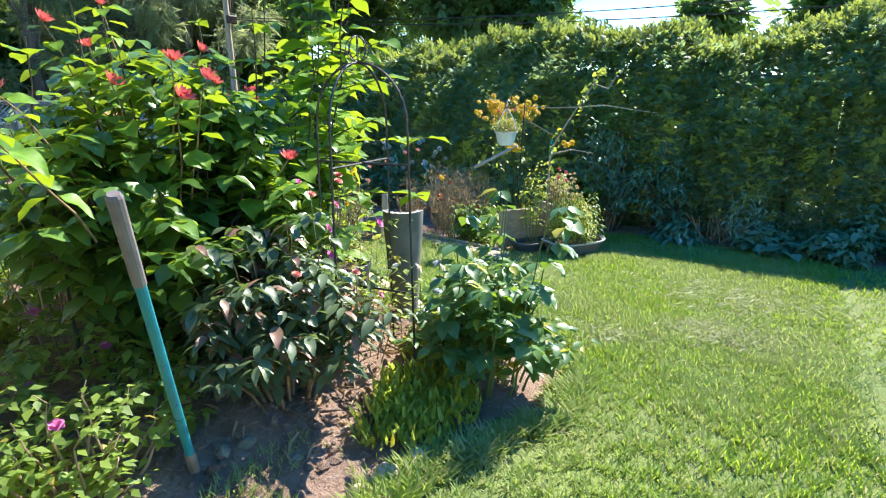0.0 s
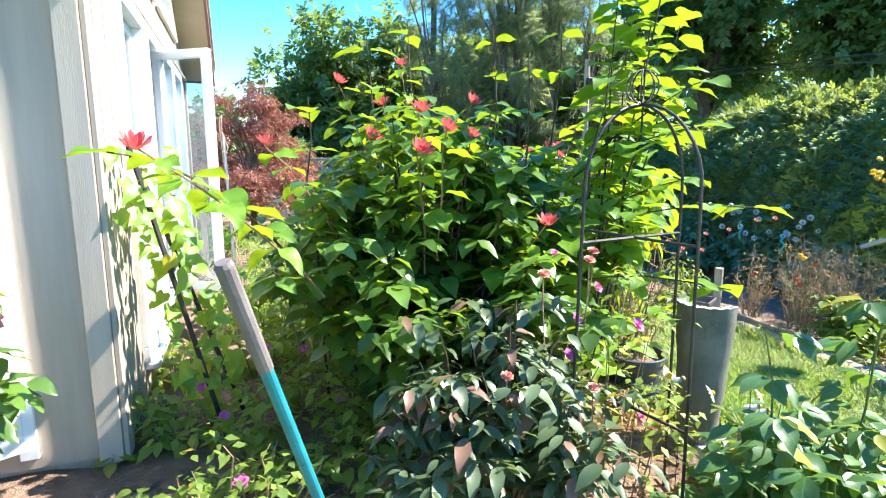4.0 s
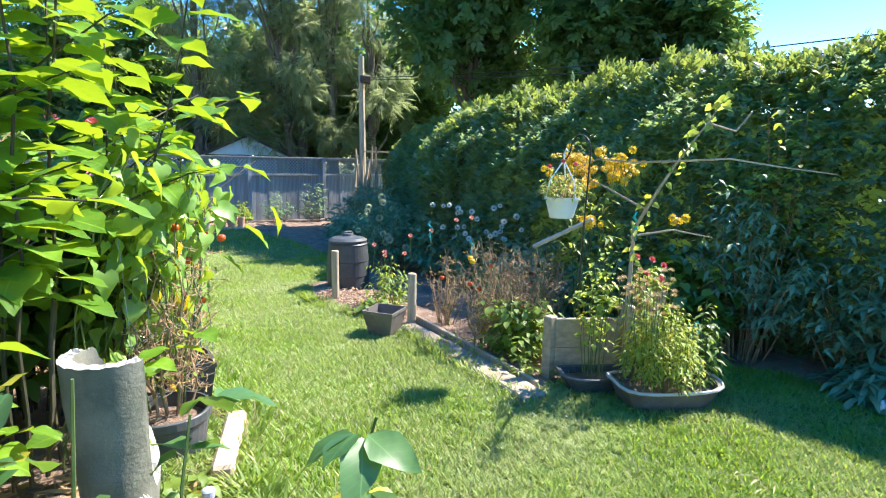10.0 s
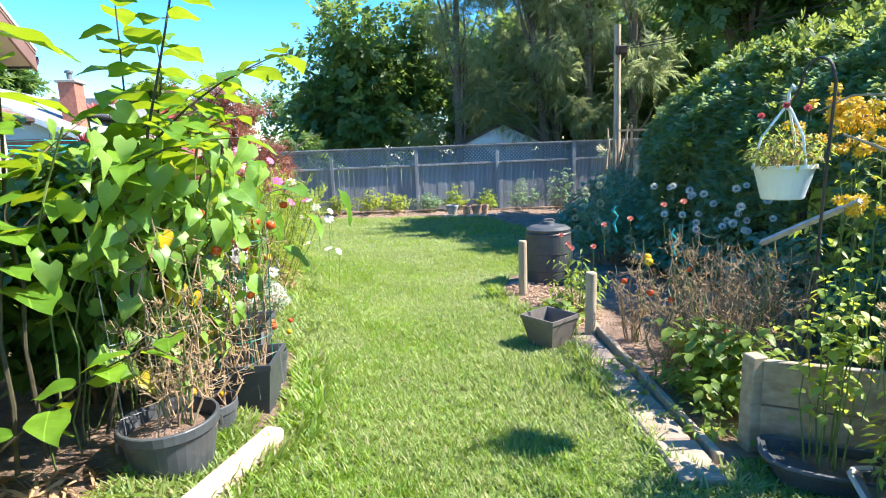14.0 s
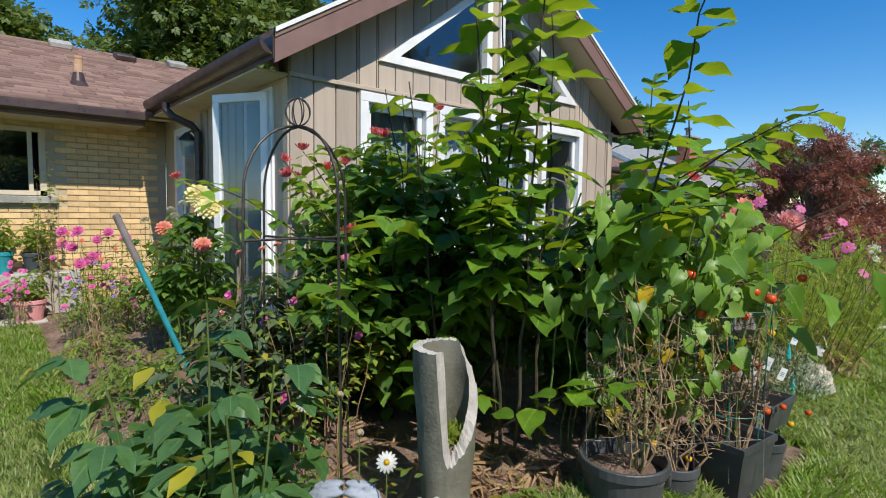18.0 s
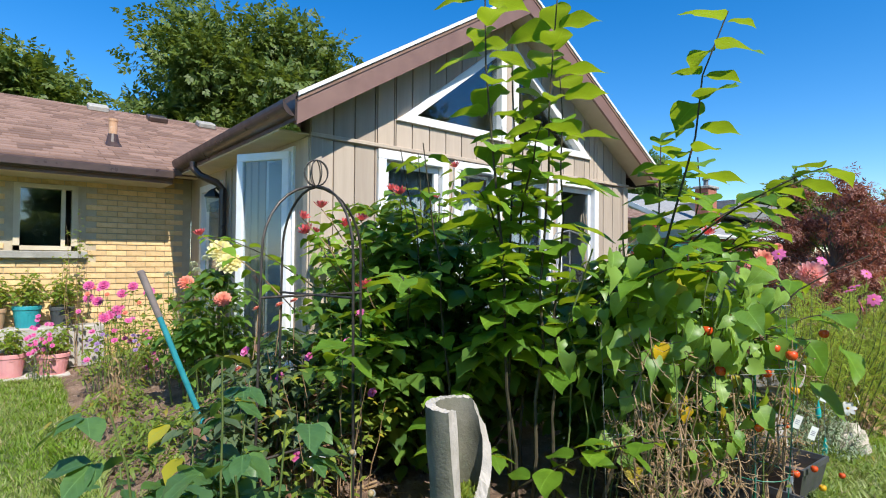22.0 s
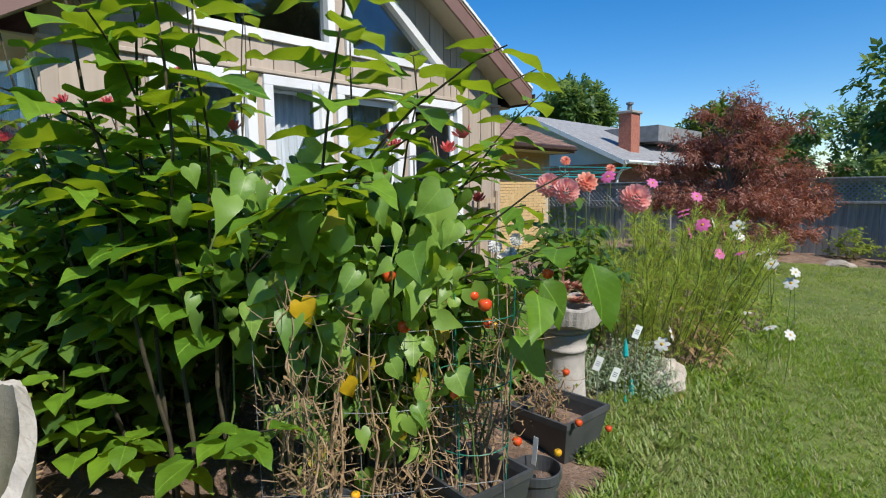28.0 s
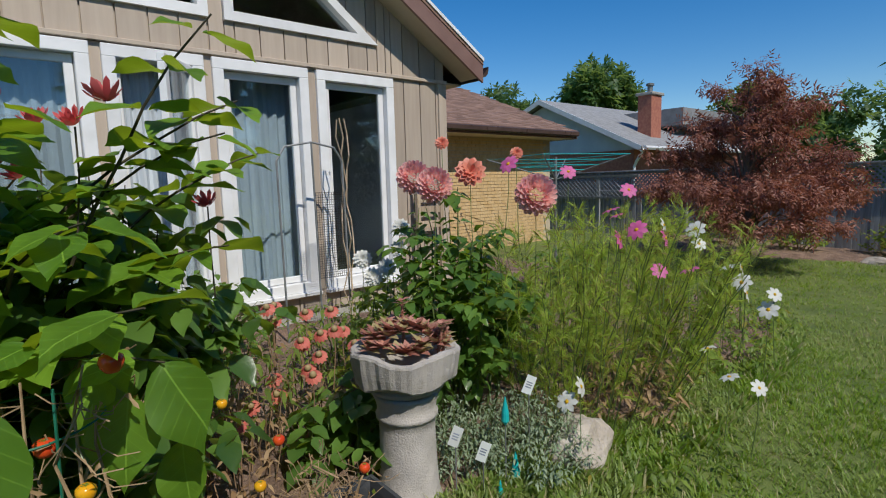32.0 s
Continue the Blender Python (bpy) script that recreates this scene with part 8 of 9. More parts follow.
# ---- vegetable bed ----
for i in range(6):
    f = i / 6
    e = thing("edging_paver", "flat weathered paver edging the vegetable bed", "paver", "edging pavers")
    x, y = 5.14 + 0.34 * f, -0.02 + 2.05 * f
    part("slab", moved(box(-0.105, 0.105, -0.165, 0.165, -0.03, 0.03, 0.012), Matrix.Translation((x, y + 0.1, ground_z(x, y) + 0.015)) @ Matrix.Rotation(radians(-9 + (i % 3 - 1) * 2), 4, "Z")), PAVER, e)
tb = thing("edging_board", "narrow weathered timber board along the bed edge", "board")
part("board", moved(box(-0.02, 0.02, -1.05, 1.05, -0.03, 0.09, 0.006), Matrix.Translation((5.46, 1.1, ground_z(5.46, 1.1))) @ Matrix.Rotation(radians(-9), 4, "Z")), OLD_WOOD, tb)
for i, (x, y, z1) in enumerate(((5.54, 1.99, 0.49), (5.45, 3.49, 0.53))):
    p = thing("round_post", "short round weathered wooden post", "post", "bed posts")
    part("post", tube([(x, y, ground_z(x, y) - 0.1), (x, y, z1 - 0.01), (x, y, z1)], [0.047, 0.045, 0.04], 14), OLD_WOOD, p)
square_pot("square_tub", "empty taupe square plastic tub standing on the lawn edge", 5.15, 1.9, 0.33, 0.2, GREY_PLASTIC, 0.52, fill=False, taper=0.66)
bin_ = thing("compost_bin", "round black plastic compost bin with a lid", "compost bin")
cx, cy, cz = 5.98, 4.12, ground_z(5.98, 4.12)
part("body", moved(lathe([(0.29, 0), (0.29, 0.06), (0.285, 0.2), (0.29, 0.21), (0.28, 0.4), (0.285, 0.41), (0.265, 0.62), (0.27, 0.64), (0.25, 0.66)], 40), Matrix.Translation((cx, cy, cz))), PLASTIC, bin_, smooth=False)
part("lid", moved(lathe([(0.26, 0.66), (0.265, 0.69), (0.22, 0.72), (0.08, 0.745), (0.07, 0.775), (0.02, 0.78)], 40), Matrix.Translation((cx, cy, cz))), PLASTIC, bin_)
part("lid_handle", tube([(cx - 0.08, cy, cz + 0.77), (cx - 0.05, cy, cz + 0.8), (cx + 0.05, cy, cz + 0.8), (cx + 0.08, cy, cz + 0.77)], 0.012, 6), PLASTIC, bin_)
chips = []
r_ = random.Random(88)
for i in range(700):
    a, q = r_.uniform(0, 6.28), math.sqrt(r_.random())
    x, y = 5.62 + 0.4 * q * math.cos(a), 3.2 + 1.0 * q * math.sin(a)
    chips.append(moved(box(-0.02, 0.02, -0.007, 0.007, 0, 0.006), Matrix.Translation((x, y, soil_z(x, y) + r_.uniform(0.0, 0.03))) @ Matrix.Rotation(r_.uniform(0, 3), 4, "Z") @ Matrix.Rotation(r_.uniform(-0.5, 0.5), 4, "Y")))
tagged(part("wood_chips", merge(chips), CHIPS, None), "scattered reddish wood chips by the compost bin", "mulch", kind="stuff")

pb = thing("plank_box", "corner of a raised bed made of weathered planks", "raised bed")
part("post", box(5.49, 5.57, 0.12, 0.2, ground_z(5.5, 0.1) - 0.1, 0.47, 0.006), BOARD, pb)
ang = math.atan2(-0.42, 0.62)
for k, (z0, z1) in enumerate(((0.0, 0.225), (0.235, 0.455))):
    part("plank", moved(box(0.0, 0.74, -0.018, 0.018, z0, z1, 0.004), Matrix.Translation((5.55, 0.13, 0.0)) @ Matrix.Rotation(ang, 4, "Z")), BOARD, pb)
part("corner_post", moved(box(-0.06, 0.06, -0.06, 0.06, -0.1, 0.5, 0.006), Matrix.Translation((6.17, -0.29, 0)) @ Matrix.Rotation(ang, 4, "Z")), OLD_WOOD, pb)
part("end_board", moved(box(0.0, 0.6, -0.018, 0.018, 0.0, 0.44, 0.004), Matrix.Translation((6.2, -0.27, 0)) @ Matrix.Rotation(ang + 1.5, 4, "Z")), OLD_WOOD, pb)
gp = round_pot("terracotta_pot", "wide terracotta pot of red geraniums on the box corner", 6.17, -0.27, 0.125, 0.69, TERRA, 0.5, 0.62)
ger, _ = bush("geranium", "red geranium with round bright leaves", "flower", (6.17, -0.27, 0.64), (0.16, 0.15), 0.24, 12, 5, ROUND_L, 0.05, L_LIGHT, 401, GREEN_STEM, 0.004, 0.06, 2, 0.06, 3)
for i, p in enumerate(((6.05, -0.3, 0.82), (6.2, -0.25, 0.9), (6.1, -0.18, 0.92), (6.12, -0.38, 0.78), (6.25, -0.32, 0.86))):
    bloom(ger, "red_small", p, (-0.4, -0.8, 0.6), 1.3, i, 0.12)


def trough(label, x, y, w, d, z1, rot, mat):
    t = thing("trough", label, "planter", "troughs")
    V, F = [], []
    n = 28
    prof = ((0.8, 0.0), (0.98, z1 - 0.03), (1.03, z1 - 0.02), (1.04, z1), (0.95, z1), (0.9, z1 - 0.05))
    for q, z in prof:
        for i in range(n):
            a = 6.2832 * i / n
            c, s = math.cos(a), math.sin(a)
            k = 1 / (abs(c) ** 4 + abs(s) ** 4) ** 0.25
            V.append((w / 2 * q * c * k, d / 2 * q * s * k, z + (0.03 * abs(c) ** 3 if z > 0.05 else 0)))
    for j in range(len(prof) - 1):
        for i in range(n):
            F.append((j * n + i, j * n + (i + 1) % n, (j + 1) * n + (i + 1) % n, (j + 1) * n + i))
    F.append(tuple((len(prof) - 1) * n + i for i in range(n)))
    m = Matrix.Translation((x, y, ground_z(x, y))) @ Matrix.Rotation(rot, 4, "Z")
    part("body", moved((V, F), m), mat, t)
    rim = [m @ Vector(V[3 * n + i % n]) for i in range(n + 1)]
    part("rim", tube(rim, 0.011, 6), PALE_CONC if mat is GREY_PLASTIC else mat, t, "worn pale rim" if mat is GREY_PLASTIC else "")
    part("potting_soil", moved(([(w / 2 * 0.86 * math.cos(6.2832 * i / n), d / 2 * 0.86 * math.sin(6.2832 * i / n), z1 - 0.035) for i in range(n)], [tuple(range(n))]), m), SOIL, t)


trough("shallow grey trough full of grassy herbs", 5.83, -0.62, 0.72, 0.4, 0.15, -0.55, GREY_PLASTIC)
trough("dark shallow tray against the plank box", 5.68, -0.2, 0.6, 0.28, 0.12, -0.58, PLASTIC)
gr, _ = bush("grassy_herb", "tall thin grassy herbs in the trough", "herb", (5.83, -0.62, 0.13), (0.3, 0.2), 0.58, 64, 18, LANCE, 0.055, L_LIGHT, 411, GREEN_STEM, 0.003, 0.26, 1, 0.1, 4, t0=0.1)
tl, _ = bush("dry_flower_stalks", "tall stalks with tan seed heads", "flower", (5.75, -0.52, 0.12), (0.2, 0.15), 0.74, 34, 12, LANCE, 0.065, L_LIGHT, 413, GREEN_STEM, 0.003, 0.2, 2, 0.1, 3)
r_ = random.Random(29)
for i in range(44):
    a, q = r_.uniform(0, 6.28), math.sqrt(r_.random())
    bloom(tl, "tan_head", (5.76 + 0.24 * q * math.cos(a), -0.5 + 0.2 * q * math.sin(a), 0.62 + 0.28 * r_.random()), (0, 0, 1), 1.1, i, 0.25)
yv, _ = bush("yellow_vine", "yellowing vine climbing the bare branch", "vine", (5.6, -0.2, 0.1), (0.18, 0.15), 1.05, 10, 14, OVATE, 0.06, L_LIGHT, 415, GREEN_STEM, 0.004, 0.08, 2, 0.12, 4, False, 0.5)
tp, _ = bush("tall_spire", "upright leafy green spires behind the trough", "perennial", (6.2, -0.72), (0.2, 0.15), 0.72, 14, 16, LANCE, 0.09, L_HERB, 417, GREEN_STEM, 0.004, 0.12)

round_pot("black_pot", "small round black plastic pot beside the trough", 6.24, -0.66, 0.1, 0.13, PLASTIC)
bush("potted_sprig", "thin pale-leaved sprig in a small black pot", "plant", (6.24, -0.66, 0.09), (0.12, 0.12), 0.6, 5, 9, OVATE, 0.06, L_WEIG, 419, GREEN_STEM, 0.004, 0.03)

# shepherd's crook and hanging basket
ck = thing("shepherds_crook", "tall thin black iron shepherd's crook", "plant hanger")
pts = [(5.74, 0.08, -0.05), (5.735, 0.07, 0.6), (5.72, 0.04, 1.3), (5.71, 0.015, 1.72)] + [(5.7, 0.1 - 0.085 * math.cos(q), 1.74 + 0.09 * math.sin(q)) for q in [math.pi * i / 10 for i in range(11)]] + [(5.69, 0.2, 1.68), (5.69, 0.22, 1.66), (5.69, 0.245, 1.675)]
part("rod", tube(pts, 0.0065, 8), IRON, ck)
hb = thing("hanging_basket", "white plastic hanging pot of trailing plants", "hanging basket")
hx, hy = 5.68, 0.23
part("pot", moved(lathe([(0.085, 1.21), (0.09, 1.215), (0.125, 1.35), (0.135, 1.352), (0.135, 1.37), (0.128, 1.37), (0.12, 1.33)], 32), Matrix.Translation((hx, hy, 0))), WHITE_PLASTIC, hb)
for k in range(3):
    a = 0.5 + 2.09 * k
    part("hanger_strap", tube([(hx + 0.13 * math.cos(a), hy + 0.13 * math.sin(a), 1.36), (hx + 0.1 * math.cos(a), hy + 0.1 * math.sin(a), 1.5), (hx + 0.02 * math.cos(a), hy + 0.02 * math.sin(a), 1.62), (hx, hy, 1.64)], 0.006, 6), WHITE_PLASTIC, hb)
part("hook", tube([(hx, hy, 1.62), (hx, hy, 1.7), (hx, hy - 0.02, 1.73), (hx, hy - 0.04, 1.71)], 0.007, 6), WHITE_PLASTIC, hb)
hp, _ = bush("basket_plants", "straggly half-dry plants in the hanging pot", "flower", (hx, hy, 1.34), (0.2, 0.2), 0.24, 34, 8, LANCE, 0.045, L_LIGHT, 421, GREEN_STEM, 0.002, 0.1, 1, 0.06, 3)
bush("basket_dry_growth", "dry tan growth in the hanging pot", "flower", (hx, hy, 1.34), (0.18, 0.18), 0.2, 26, 8, LANCE, 0.04, L_DRY, 423, DRY_STEM, 0.002, 0.1)
for i, p in enumerate(((5.6, 0.3, 1.6), (5.7, 0.14, 1.62), (5.66, 0.22, 1.64))):
    bloom(hp, "red_small", p, (-0.5, -0.8, 0.4), 0.8, i, 0.15)

rud, _ = bush("rudbeckia", "tall rudbeckia with clusters of golden yellow flowers", "flower", (6.8, 0.75), (0.3, 0.4), 1.55, 16, 8, LANCE, 0.1, L_HERB, 431, GREEN_STEM, 0.006, 0.2, 2, 0.2, 4, False, 0.6)
r_ = random.Random(61)
for c, n, s in (((6.78, 0.95, 1.62), 60, 0.2), ((6.86, 0.48, 1.6), 40, 0.17), ((6.7, 0.75, 1.42), 8, 0.08), ((6.3, 0.42, 1.12), 9, 0.09), ((6.85, -0.1, 1.18), 6, 0.07)):
    for i in range(n):
        v = Vector((r_.gauss(0, 1), r_.gauss(0, 1), r_.gauss(0, 0.75))) * s * 0.55
        bloom(rud, "rudbeckia", tuple(Vector(c) + v), (-0.6 + r_.uniform(-0.5, 0.5), -0.6 + r_.uniform(-0.5, 0.5), 0.6), r_.uniform(0.75, 1.05), i, 0.12)

# bare arching branch with a few leaves and teal ties
brn = thing("bare_branch", "leaning bare branch used as a climbing support", "branch")
main = [(5.98, -0.2, 0.0), (5.97, -0.21, 0.6), (5.97, -0.22, 1.15), (5.95, -0.4, 1.45), (5.94, -0.53, 1.65), (6.0, -0.68, 1.9), (6.05, -0.78, 2.1)]
part("main_limb", tube(main, [0.019, 0.017, 0.015, 0.012, 0.009, 0.006, 0.004], 8), OLD_WOOD, brn)
for pts in ([(5.94, -0.53, 1.65), (5.85, -0.25, 1.64), (5.78, 0.0, 1.66), (5.72, 0.12, 1.6)], [(5.94, -0.53, 1.65), (6.1, -0.8, 1.67), (6.3, -1.05, 1.62), (6.5, -1.3, 1.58)], [(5.97, -0.3, 1.3), (5.85, -0.05, 1.45), (5.8, 0.05, 1.5)], [(6.0, -0.68, 1.9), (6.15, -0.8, 1.85), (6.25, -0.85, 1.98)], [(5.97, -0.22, 1.1), (6.2, -0.4, 1.15), (6.4, -0.6, 1.1)]):
    part("side_branch", tube(pts, [0.009, 0.007, 0.005, 0.003][:len(pts)], 6), OLD_WOOD, brn)
L = Leaves()
r_ = random.Random(37)
for i in range(46):
    p, _ = along(main, r_.uniform(0.25, 0.98))
    p = p + Vector((r_.uniform(-0.06, 0.06), r_.uniform(-0.06, 0.06), r_.uniform(-0.05, 0.05)))
    L.add(p, (r_.uniform(-1, 1), r_.uniform(-1, 1), -0.4), (-0.6, -0.8, 0.4), r_.uniform(0.04, 0.07))
L.joined("foliage", HEART, L_LIGHT, brn)
for i, (x, y, z) in enumerate(((5.96, -0.24, 1.2), (6.05, 1.65, 0.78), (5.7, 1.9, 0.95), (6.3, -0.6, 0.4))):
    tt = thing("plant_tie", "bright teal strip of plastic plant tie", "tie", "plant ties")
    part("strip", tube([(x, y, z + 0.08), (x - 0.02, y + 0.01, z + 0.04), (x + 0.015, y - 0.01, z), (x - 0.015, y, z - 0.06), (x + 0.01, y, z - 0.13)], [0.008, 0.012, 0.007, 0.011, 0.006], 5), TEAL_B, tt)
prop = thing("white_board", "slanting pale slat among the dry plants", "board")
part("board", tube([(6.2, 0.95, 0.85), (6.25, 0.35, 1.16)], [0.02, 0.019], 4), PALE_CONC, prop)

# dried tomatoes, peppers and flowers in the bed
for i, (x, y, h, r, n) in enumerate(((5.85, 0.75, 0.85, 0.3, 22), (5.95, 1.3, 0.92, 0.32, 24), (5.8, 1.75, 0.8, 0.28, 18), (6.35, 1.0, 0.85, 0.32, 20), (6.4, 1.6, 0.85, 0.32, 18), (5.6, 1.0, 0.75, 0.2, 14), (6.7, 1.3, 0.8, 0.3, 14))):
    fruit = {0: [((5.72, 0.6, 0.42), True, 0.9), ((5.8, 0.55, 0.3), True, 1.0)], 5: [((5.44, 0.97, 0.78), False, 1.1), ((5.46, 1.02, 0.8), False, 1.0), ((5.52, 1.08, 0.55), True, 1.0)], 1: [((5.75, 1.2, 0.45), True, 1.0), ((5.8, 1.1, 0.68), True, 0.9)], 2: [((5.62, 1.6, 0.5), True, 1.0)]}.get(i, [])
    tomato_plant("withered_tomato", "withered brown tomato plant in the vegetable bed", x, y, soil_z(x, y), h, r, n, 440 + i, fruit, 0.05)
pep, _ = bush("pepper_plant", "bright green leafy pepper plant", "vegetable", (5.72, 0.62), (0.34, 0.34), 0.55, 24, 8, OVATE, 0.1, L_HERB, 451, GREEN_STEM, 0.006, 0.12, 3, 0.14, 5)
bush("bed_weeds", "low green weeds along the pavers", "weed", (5.42, 0.75), (0.14, 0.7), 0.18, 26, 5, OVATE, 0.06, L_HERB, 453, GREEN_STEM, 0.003, 0.5)
bush("bed_weeds", "low green weeds in the bed corner", "weed", (5.6, 0.3), (0.3, 0.2), 0.25, 20, 6, OVATE, 0.06, L_HERB, 454, GREEN_STEM, 0.003, 0.3)
bush("lawn_weeds", "spreading clover-like weeds at the lawn edge", "weed", (4.98, 0.6), (0.16, 0.7), 0.07, 30, 5, SMALL, 0.045, L_HERB, 455, GREEN_STEM, 0.002, 0.6)
bush("lawn_weeds", "spreading weeds beside the square tub", "weed", (5.02, 1.45), (0.2, 0.3), 0.08, 24, 5, SMALL, 0.045, L_HERB, 456, GREEN_STEM, 0.002, 0.3)
zn, _ = bush("coral_zinnia", "upright zinnias with coral flowers", "flower", (5.75, 2.75), (0.3, 0.35), 0.62, 16, 8, LANCE, 0.1, L_HERB, 457, GREEN_STEM, 0.005, 0.12, 2, 0.1, 4)
for i, p in enumerate(((5.6, 2.6, 0.62), (5.7, 2.75, 0.55), (5.65, 2.9, 0.66), (5.8, 2.5, 0.6), (5.95, 2.6, 0.78), (6.1, 2.4, 0.85), (6.3, 2.2, 0.98), (6.35, 2.0, 1.02))):
    bloom(zn, "orange_small", p, (-0.5, -0.6, 0.7), 1.4, i, 0.3)
bush("squash_leaves", "low broad green leaves at the bed corner", "vegetable", (5.5, 2.55), (0.25, 0.35), 0.25, 16, 4, ROUND_L, 0.12, L_HERB, 459, GREEN_STEM, 0.004, 0.2)
ph2, _ = bush("white_pompons", "leafy dahlia with white pompon flowers", "flower", (7.5, 3.0), (0.55, 0.8), 0.95, 26, 9, OVATE, 0.11, L_BLUE, 461, GREEN_STEM, 0.006, 0.3, 3, 0.2, 5)
r_ = random.Random(52)
for i in range(26):
    bloom(ph2, "pompon_white", (7.2 + r_.uniform(-0.25, 0.35), 2.9 + r_.uniform(-0.8, 0.75), 0.72 + r_.uniform(-0.1, 0.38)), (-0.6, -0.7, 0.5), r_.uniform(0.8, 1.15), i, 0.25)
hyd, _ = bush("hydrangea", "hydrangea with creamy white flower heads", "shrub", (7.4, 5.2), (0.7, 0.8), 1.15, 26, 9, OVATE, 0.12, L_BLUE, 463, TWIG, 0.007, 0.3, 4, 0.22, 5)
for i in range(15):
    bloom(hyd, "panicle", (7.0 + r_.uniform(-0.3, 0.3), 5.0 + r_.uniform(-0.55, 0.55), 0.55 + r_.uniform(-0.3, 0.5)), (-0.7, -0.7, 0.4), r_.uniform(0.8, 1.2), i, 0.2)
for i, (x, y, s, h, m) in enumerate(((7.6, 4.1, 0.5, 0.9, L_BLUE), (7.2, 1.9, 0.45, 0.85, L_BLUE), (7.3, 0.9, 0.45, 0.8, L_BLUE), (8.2, 6.4, 0.8, 1.35, L_BLUE), (8.8, 7.6, 0.8, 1.5, L_BLUE), (9.3, 9.0, 0.9, 1.4, L_BLUE), (7.9, 7.3, 0.6, 0.8, L_BLUE), (8.6, 8.8, 0.7, 0.7, L_BLUE), (9.9, 10.6, 0.9, 1.2, L_BLUE))):
    bush("border_shrub", "leafy green shrub in the shade of the hedge", "shrub", (x, y), (s, s), h, 24, 9, OVATE, 0.12, m, 470 + i, TWIG, 0.006, 0.3, 4, 0.24, 5)
bush("broad_leaf_shrub", "broad-leaved green shrub beside the trough", "shrub", (7.0, -0.15), (0.45, 0.45), 1.0, 22, 7, ROUND_L, 0.13, L_SHRUB, 481, GREEN_STEM, 0.006, 0.2, 4, 0.2, 5)
sap, _ = bush("sapling", "young light-leaved sapling in front of the hedge", "tree", (7.75, -0.55), (0.5, 0.5), 2.2, 20, 20, OVATE, 0.085, L_HERB, 483, TWIG, 0.008, 0.08, 5, 0.3, 6, False, 0.35, lean=(-0.02, 0.02))
bush("conifer_sapling", "bluish shaded evergreen at the hedge foot", "shrub", (7.35, -0.5), (0.6, 0.6), 1.5, 26, 14, LANCE, 0.11, L_BLUE, 485, TWIG, 0.008, 0.2, 6, 0.3, 7, False, 0.2)
bush("conifer_sapling", "bluish shaded evergreen at the hedge foot", "shrub", (7.6, -1.3), (0.6, 0.6), 1.2, 26, 14, LANCE, 0.11, L_BLUE, 486, TWIG, 0.008, 0.2, 6, 0.3, 7, False, 0.2)
for i, (x, y, s, h, tm, sz, m) in enumerate(((7.1, -1.55, 0.25, 0.35, LANCE, 0.16, L_BLUE), (7.2, -2.3, 0.4, 0.75, LANCE, 0.08, L_GREY), (7.3, -2.8, 0.4, 0.7, LANCE, 0.08, L_WEIG), (7.05, -2.55, 0.35, 0.3, ROUND_L, 0.14, L_BLUE), (7.0, -3.2, 0.4, 0.35, OVATE, 0.13, L_BLUE), (7.3, -3.5, 0.5, 0.65, OVATE, 0.09, L_BLUE), (7.0, -4.1, 0.45, 0.5, OVATE, 0.1, L_BLUE))):
    bush("shade_perennial", "shade-loving perennial clump along the hedge", "perennial", (x, y), (s, s), h, 22, 8, tm, sz, m, 490 + i, GREEN_STEM, 0.004, 0.2, 3, 0.14, 4)
bk = thing("wicker_trellis", "collapsed brown wicker trellis at the hedge foot", "trellis")
r_ = random.Random(71)
for i in range(22):
    a = (7.05 + r_.uniform(-0.05, 0.15), -1.95 + r_.uniform(-0.22, 0.22), 0.02)
    part("wicker_rod", tube([a, (a[0] + r_.uniform(-0.15, 0.15), a[1] + r_.uniform(-0.25, 0.25), r_.uniform(0.15, 0.42))], 0.006, 5), TWIG, bk)
for i, (x, y) in enumerate(((6.95, -1.72), (6.9, -1.62))):
    e = thing("white_marker", "small white stone marker at the bed edge", "stone", "white markers")
    part("stone", moved(rock_shape(0.035, 0.03, 0.06, i + 2.5, 2), Matrix.Translation((x, y, ground_z(x, y) + 0.04))), WHITE_PLASTIC, e)

# ---- back bed by the fence ----
for i, (x, y, s, h, m) in enumerate(((4.2, 12.9, 0.45, 0.75, L_LIGHT), (4.9, 12.9, 0.4, 0.6, L_LIGHT), (3.3, 13.0, 0.5, 0.6, L_HERB), (2.4, 13.2, 0.5, 0.7, L_HERB), (5.8, 13.0, 0.4, 0.6, L_BLUE), (6.6, 13.2, 0.35, 0.7, L_HERB), (7.5, 13.0, 0.4, 0.6, L_HERB), (8.6, 13.0, 0.6, 0.9, L_BLUE), (9.7, 12.9, 0.6, 1.2, L_BLUE), (1.0, 12.8, 0.6, 0.6, L_HERB), (-0.4, 12.6, 0.6, 0.7, L_HERB), (-1.6, 12.6, 0.6, 0.8, L_HERB))):
    bush("back_shrub", "small shrub in front of the back fence", "shrub", (x, y), (s, s * 0.7), h, 18, 8, OVATE, 0.09, m, 510 + i, TWIG, 0.005, 0.2, 3, 0.2, 5)
round_pot("white_urn", "small pale urn on the back bed edge", 6.35, 12.35, 0.17, 0.12, PALE_CONC, None, 0.5, 20)
for i, (x, s) in enumerate(((6.75, 0.12), (7.05, 0.14), (7.3, 0.1))):
    round_pot("clay_pot", "small terracotta pot on the back bed edge", x, 12.35 + 0.05 * i, s, 0.08, TERRA, None, 0.7, 20)
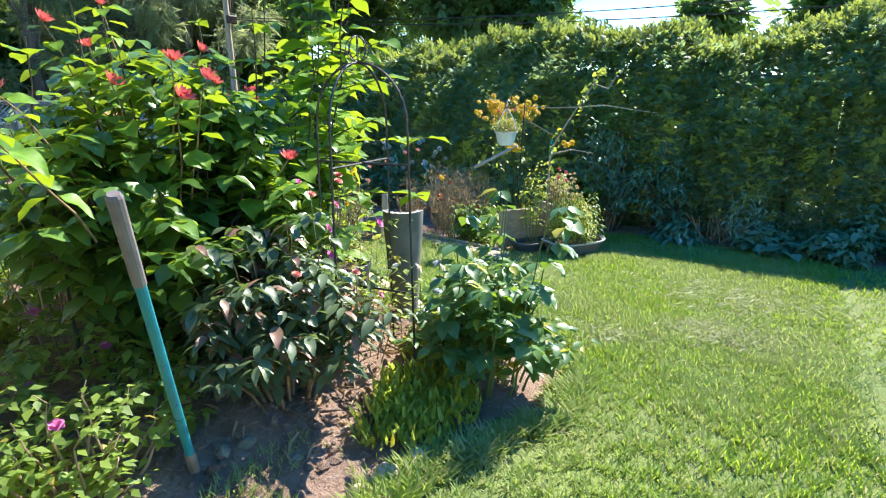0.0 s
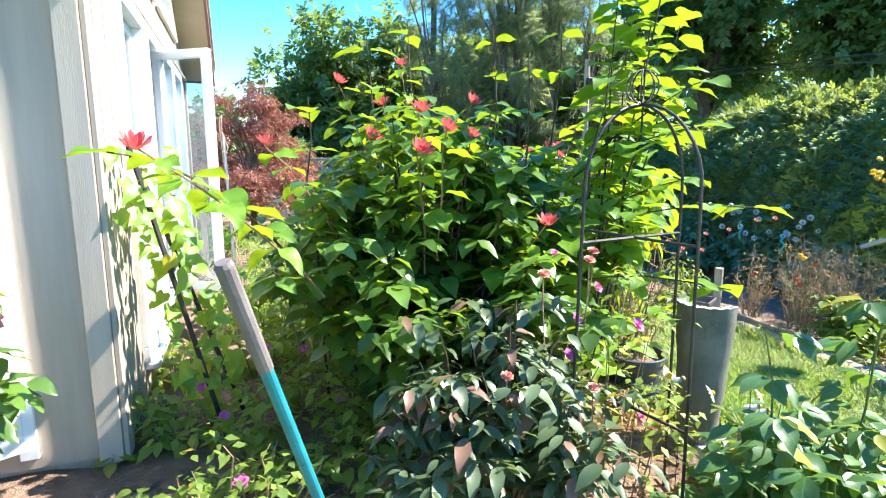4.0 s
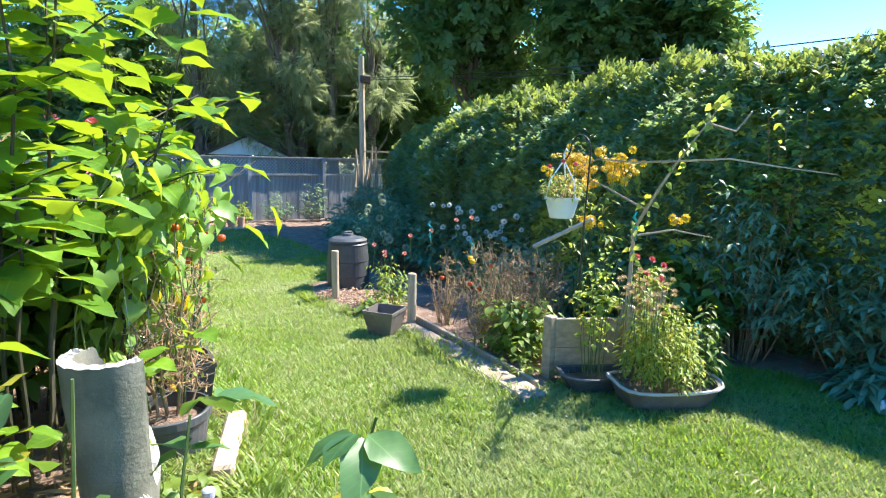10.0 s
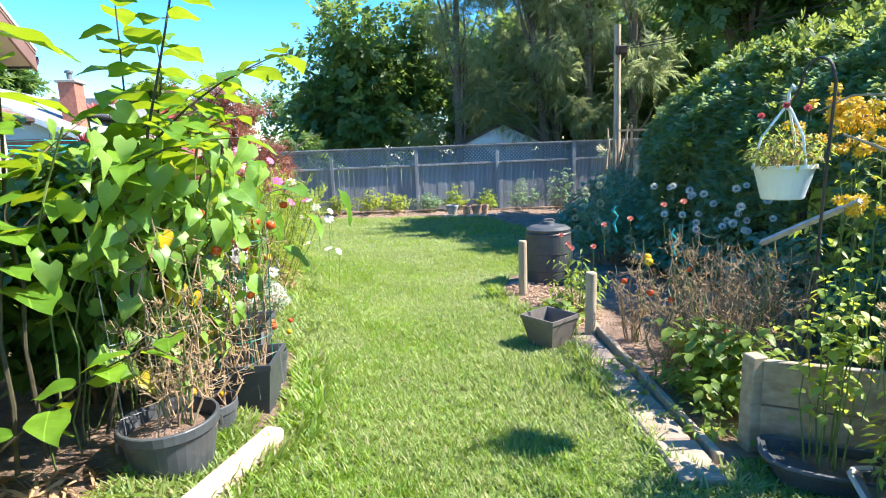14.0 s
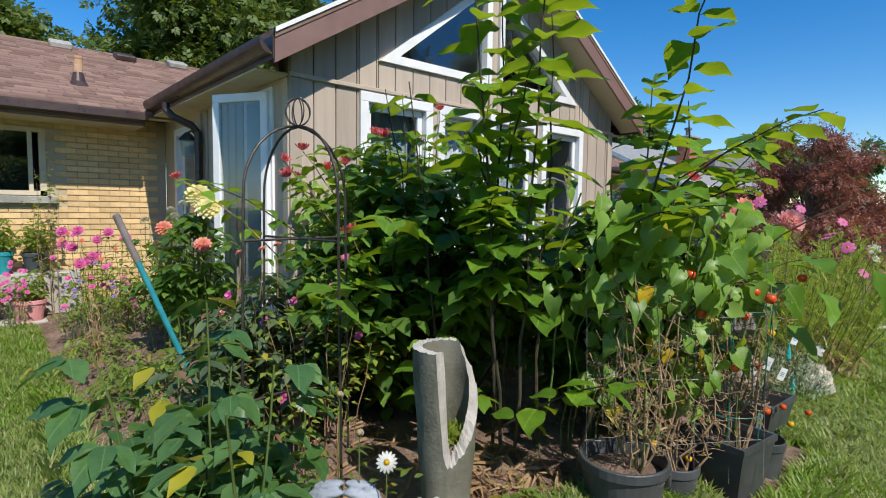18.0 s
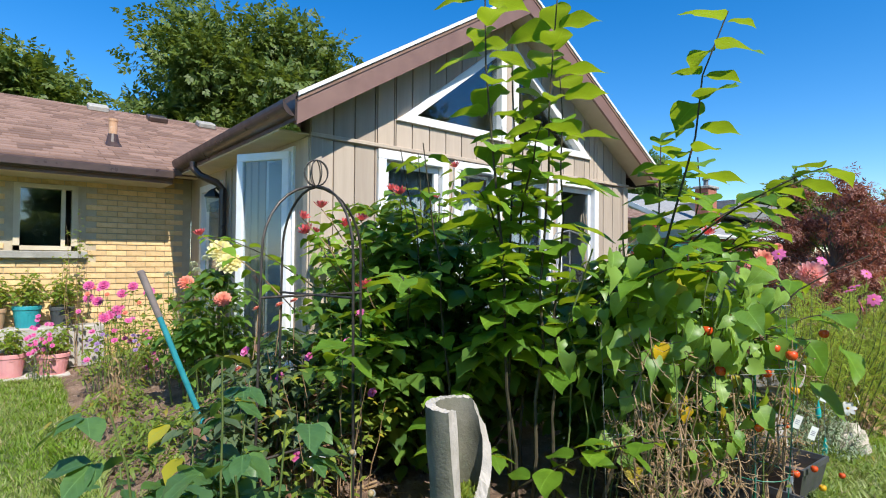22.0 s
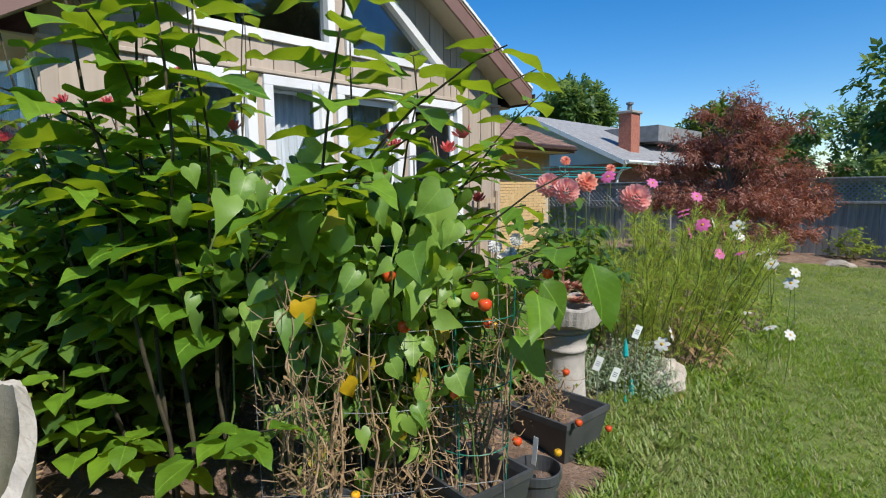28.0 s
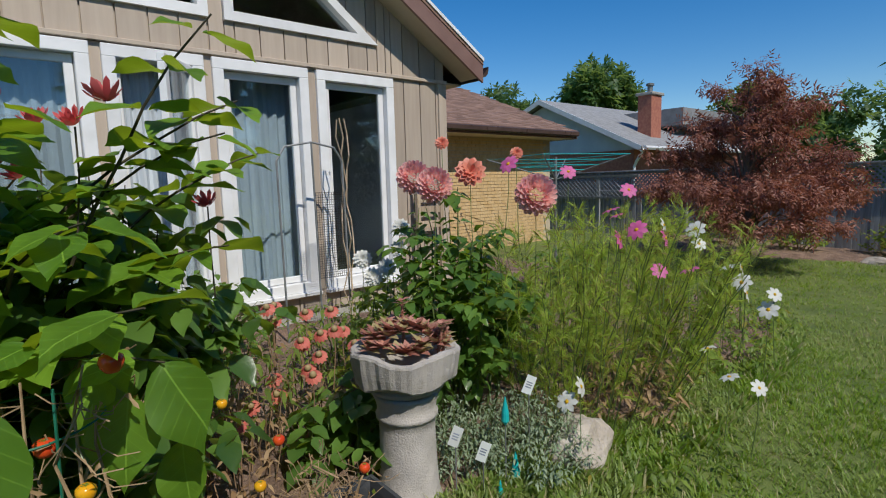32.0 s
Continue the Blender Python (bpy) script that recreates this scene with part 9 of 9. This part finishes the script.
for i, (x, y) in enumerate(((6.2, 12.15), (6.5, 12.1), (6.8, 12.08), (7.1, 12.1), (7.4, 12.15), (7.7, 12.2))):
    e = thing("edging_brick", "old brick edging the back bed", "brick", "back bed bricks")
    part("block", moved(box(-0.11, 0.11, -0.05, 0.05, 0, 0.06, 0.008), Matrix.Translation((x, y, ground_z(x, y))) @ Matrix.Rotation(0.1 * (i % 3 - 1), 4, "Z")), PINK_STONE, e)

# ---- patio pots by the brick wall ----
lg = thing("stone_ledge", "low pale stone ledge under the brick wall", "ledge")
part("ledge", box(BX + 0.02, BX + 0.3, -2.4, -1.0, 0.31, 0.78, 0.01), PALE_CONC, lg)
for i, (nm, lb, x, y, r, z0, z1, m) in enumerate((("pink_pot", "round pink plastic flower pot", -3.12, -1.86, 0.13, 0.31, 0.55, PINK_POT), ("pink_pot", "squat pink plastic pot", -3.08, -1.5, 0.15, 0.31, 0.53, PINK_POT), ("clay_pot", "terracotta pot on the ledge", -3.45, -2.02, 0.12, 0.78, 1.0, TERRA), ("teal_pot", "teal glazed pot on the ledge", -3.45, -1.72, 0.13, 0.78, 1.02, TEAL), ("dark_pot", "dark plastic pot on the ledge", -3.45, -1.4, 0.12, 0.78, 1.0, PLASTIC))):
    round_pot(nm, lb, x, y, r, z1, m, z0, 0.78, 24)
    bush("pot_plant", "green leafy plant in a pot on the patio", "plant", (x, y, z1 - 0.03), (0.18, 0.18), 0.35 if z0 < 0.5 else 0.45, 12, 7, OVATE, 0.07, L_HERB, 530 + i, GREEN_STEM, 0.003, 0.06, 2, 0.1, 4)
pf, _ = bush("pink_spire", "spires of small pink flowers beside the pots", "flower", (-2.85, -1.62), (0.15, 0.15), 0.6, 10, 6, LANCE, 0.06, L_HERB, 541, GREEN_STEM, 0.004, 0.1)
r_ = random.Random(19)
for i in range(24):
    bloom(pf, "pink_small", (-2.85 + r_.uniform(-0.12, 0.12), -1.62 + r_.uniform(-0.12, 0.12), 0.55 + r_.uniform(0, 0.4)), (0.8, -0.3, 0.5), 1.2, i)
bush("climbing_sprig", "thin climbing plant rising before the brick window", "vine", (-3.2, -1.3, 0.31), (0.2, 0.15), 1.75, 6, 22, SMALL, 0.06, L_HERB, 543, TWIG, 0.004, 0.1, 3, 0.15, 4, False, 0.7)
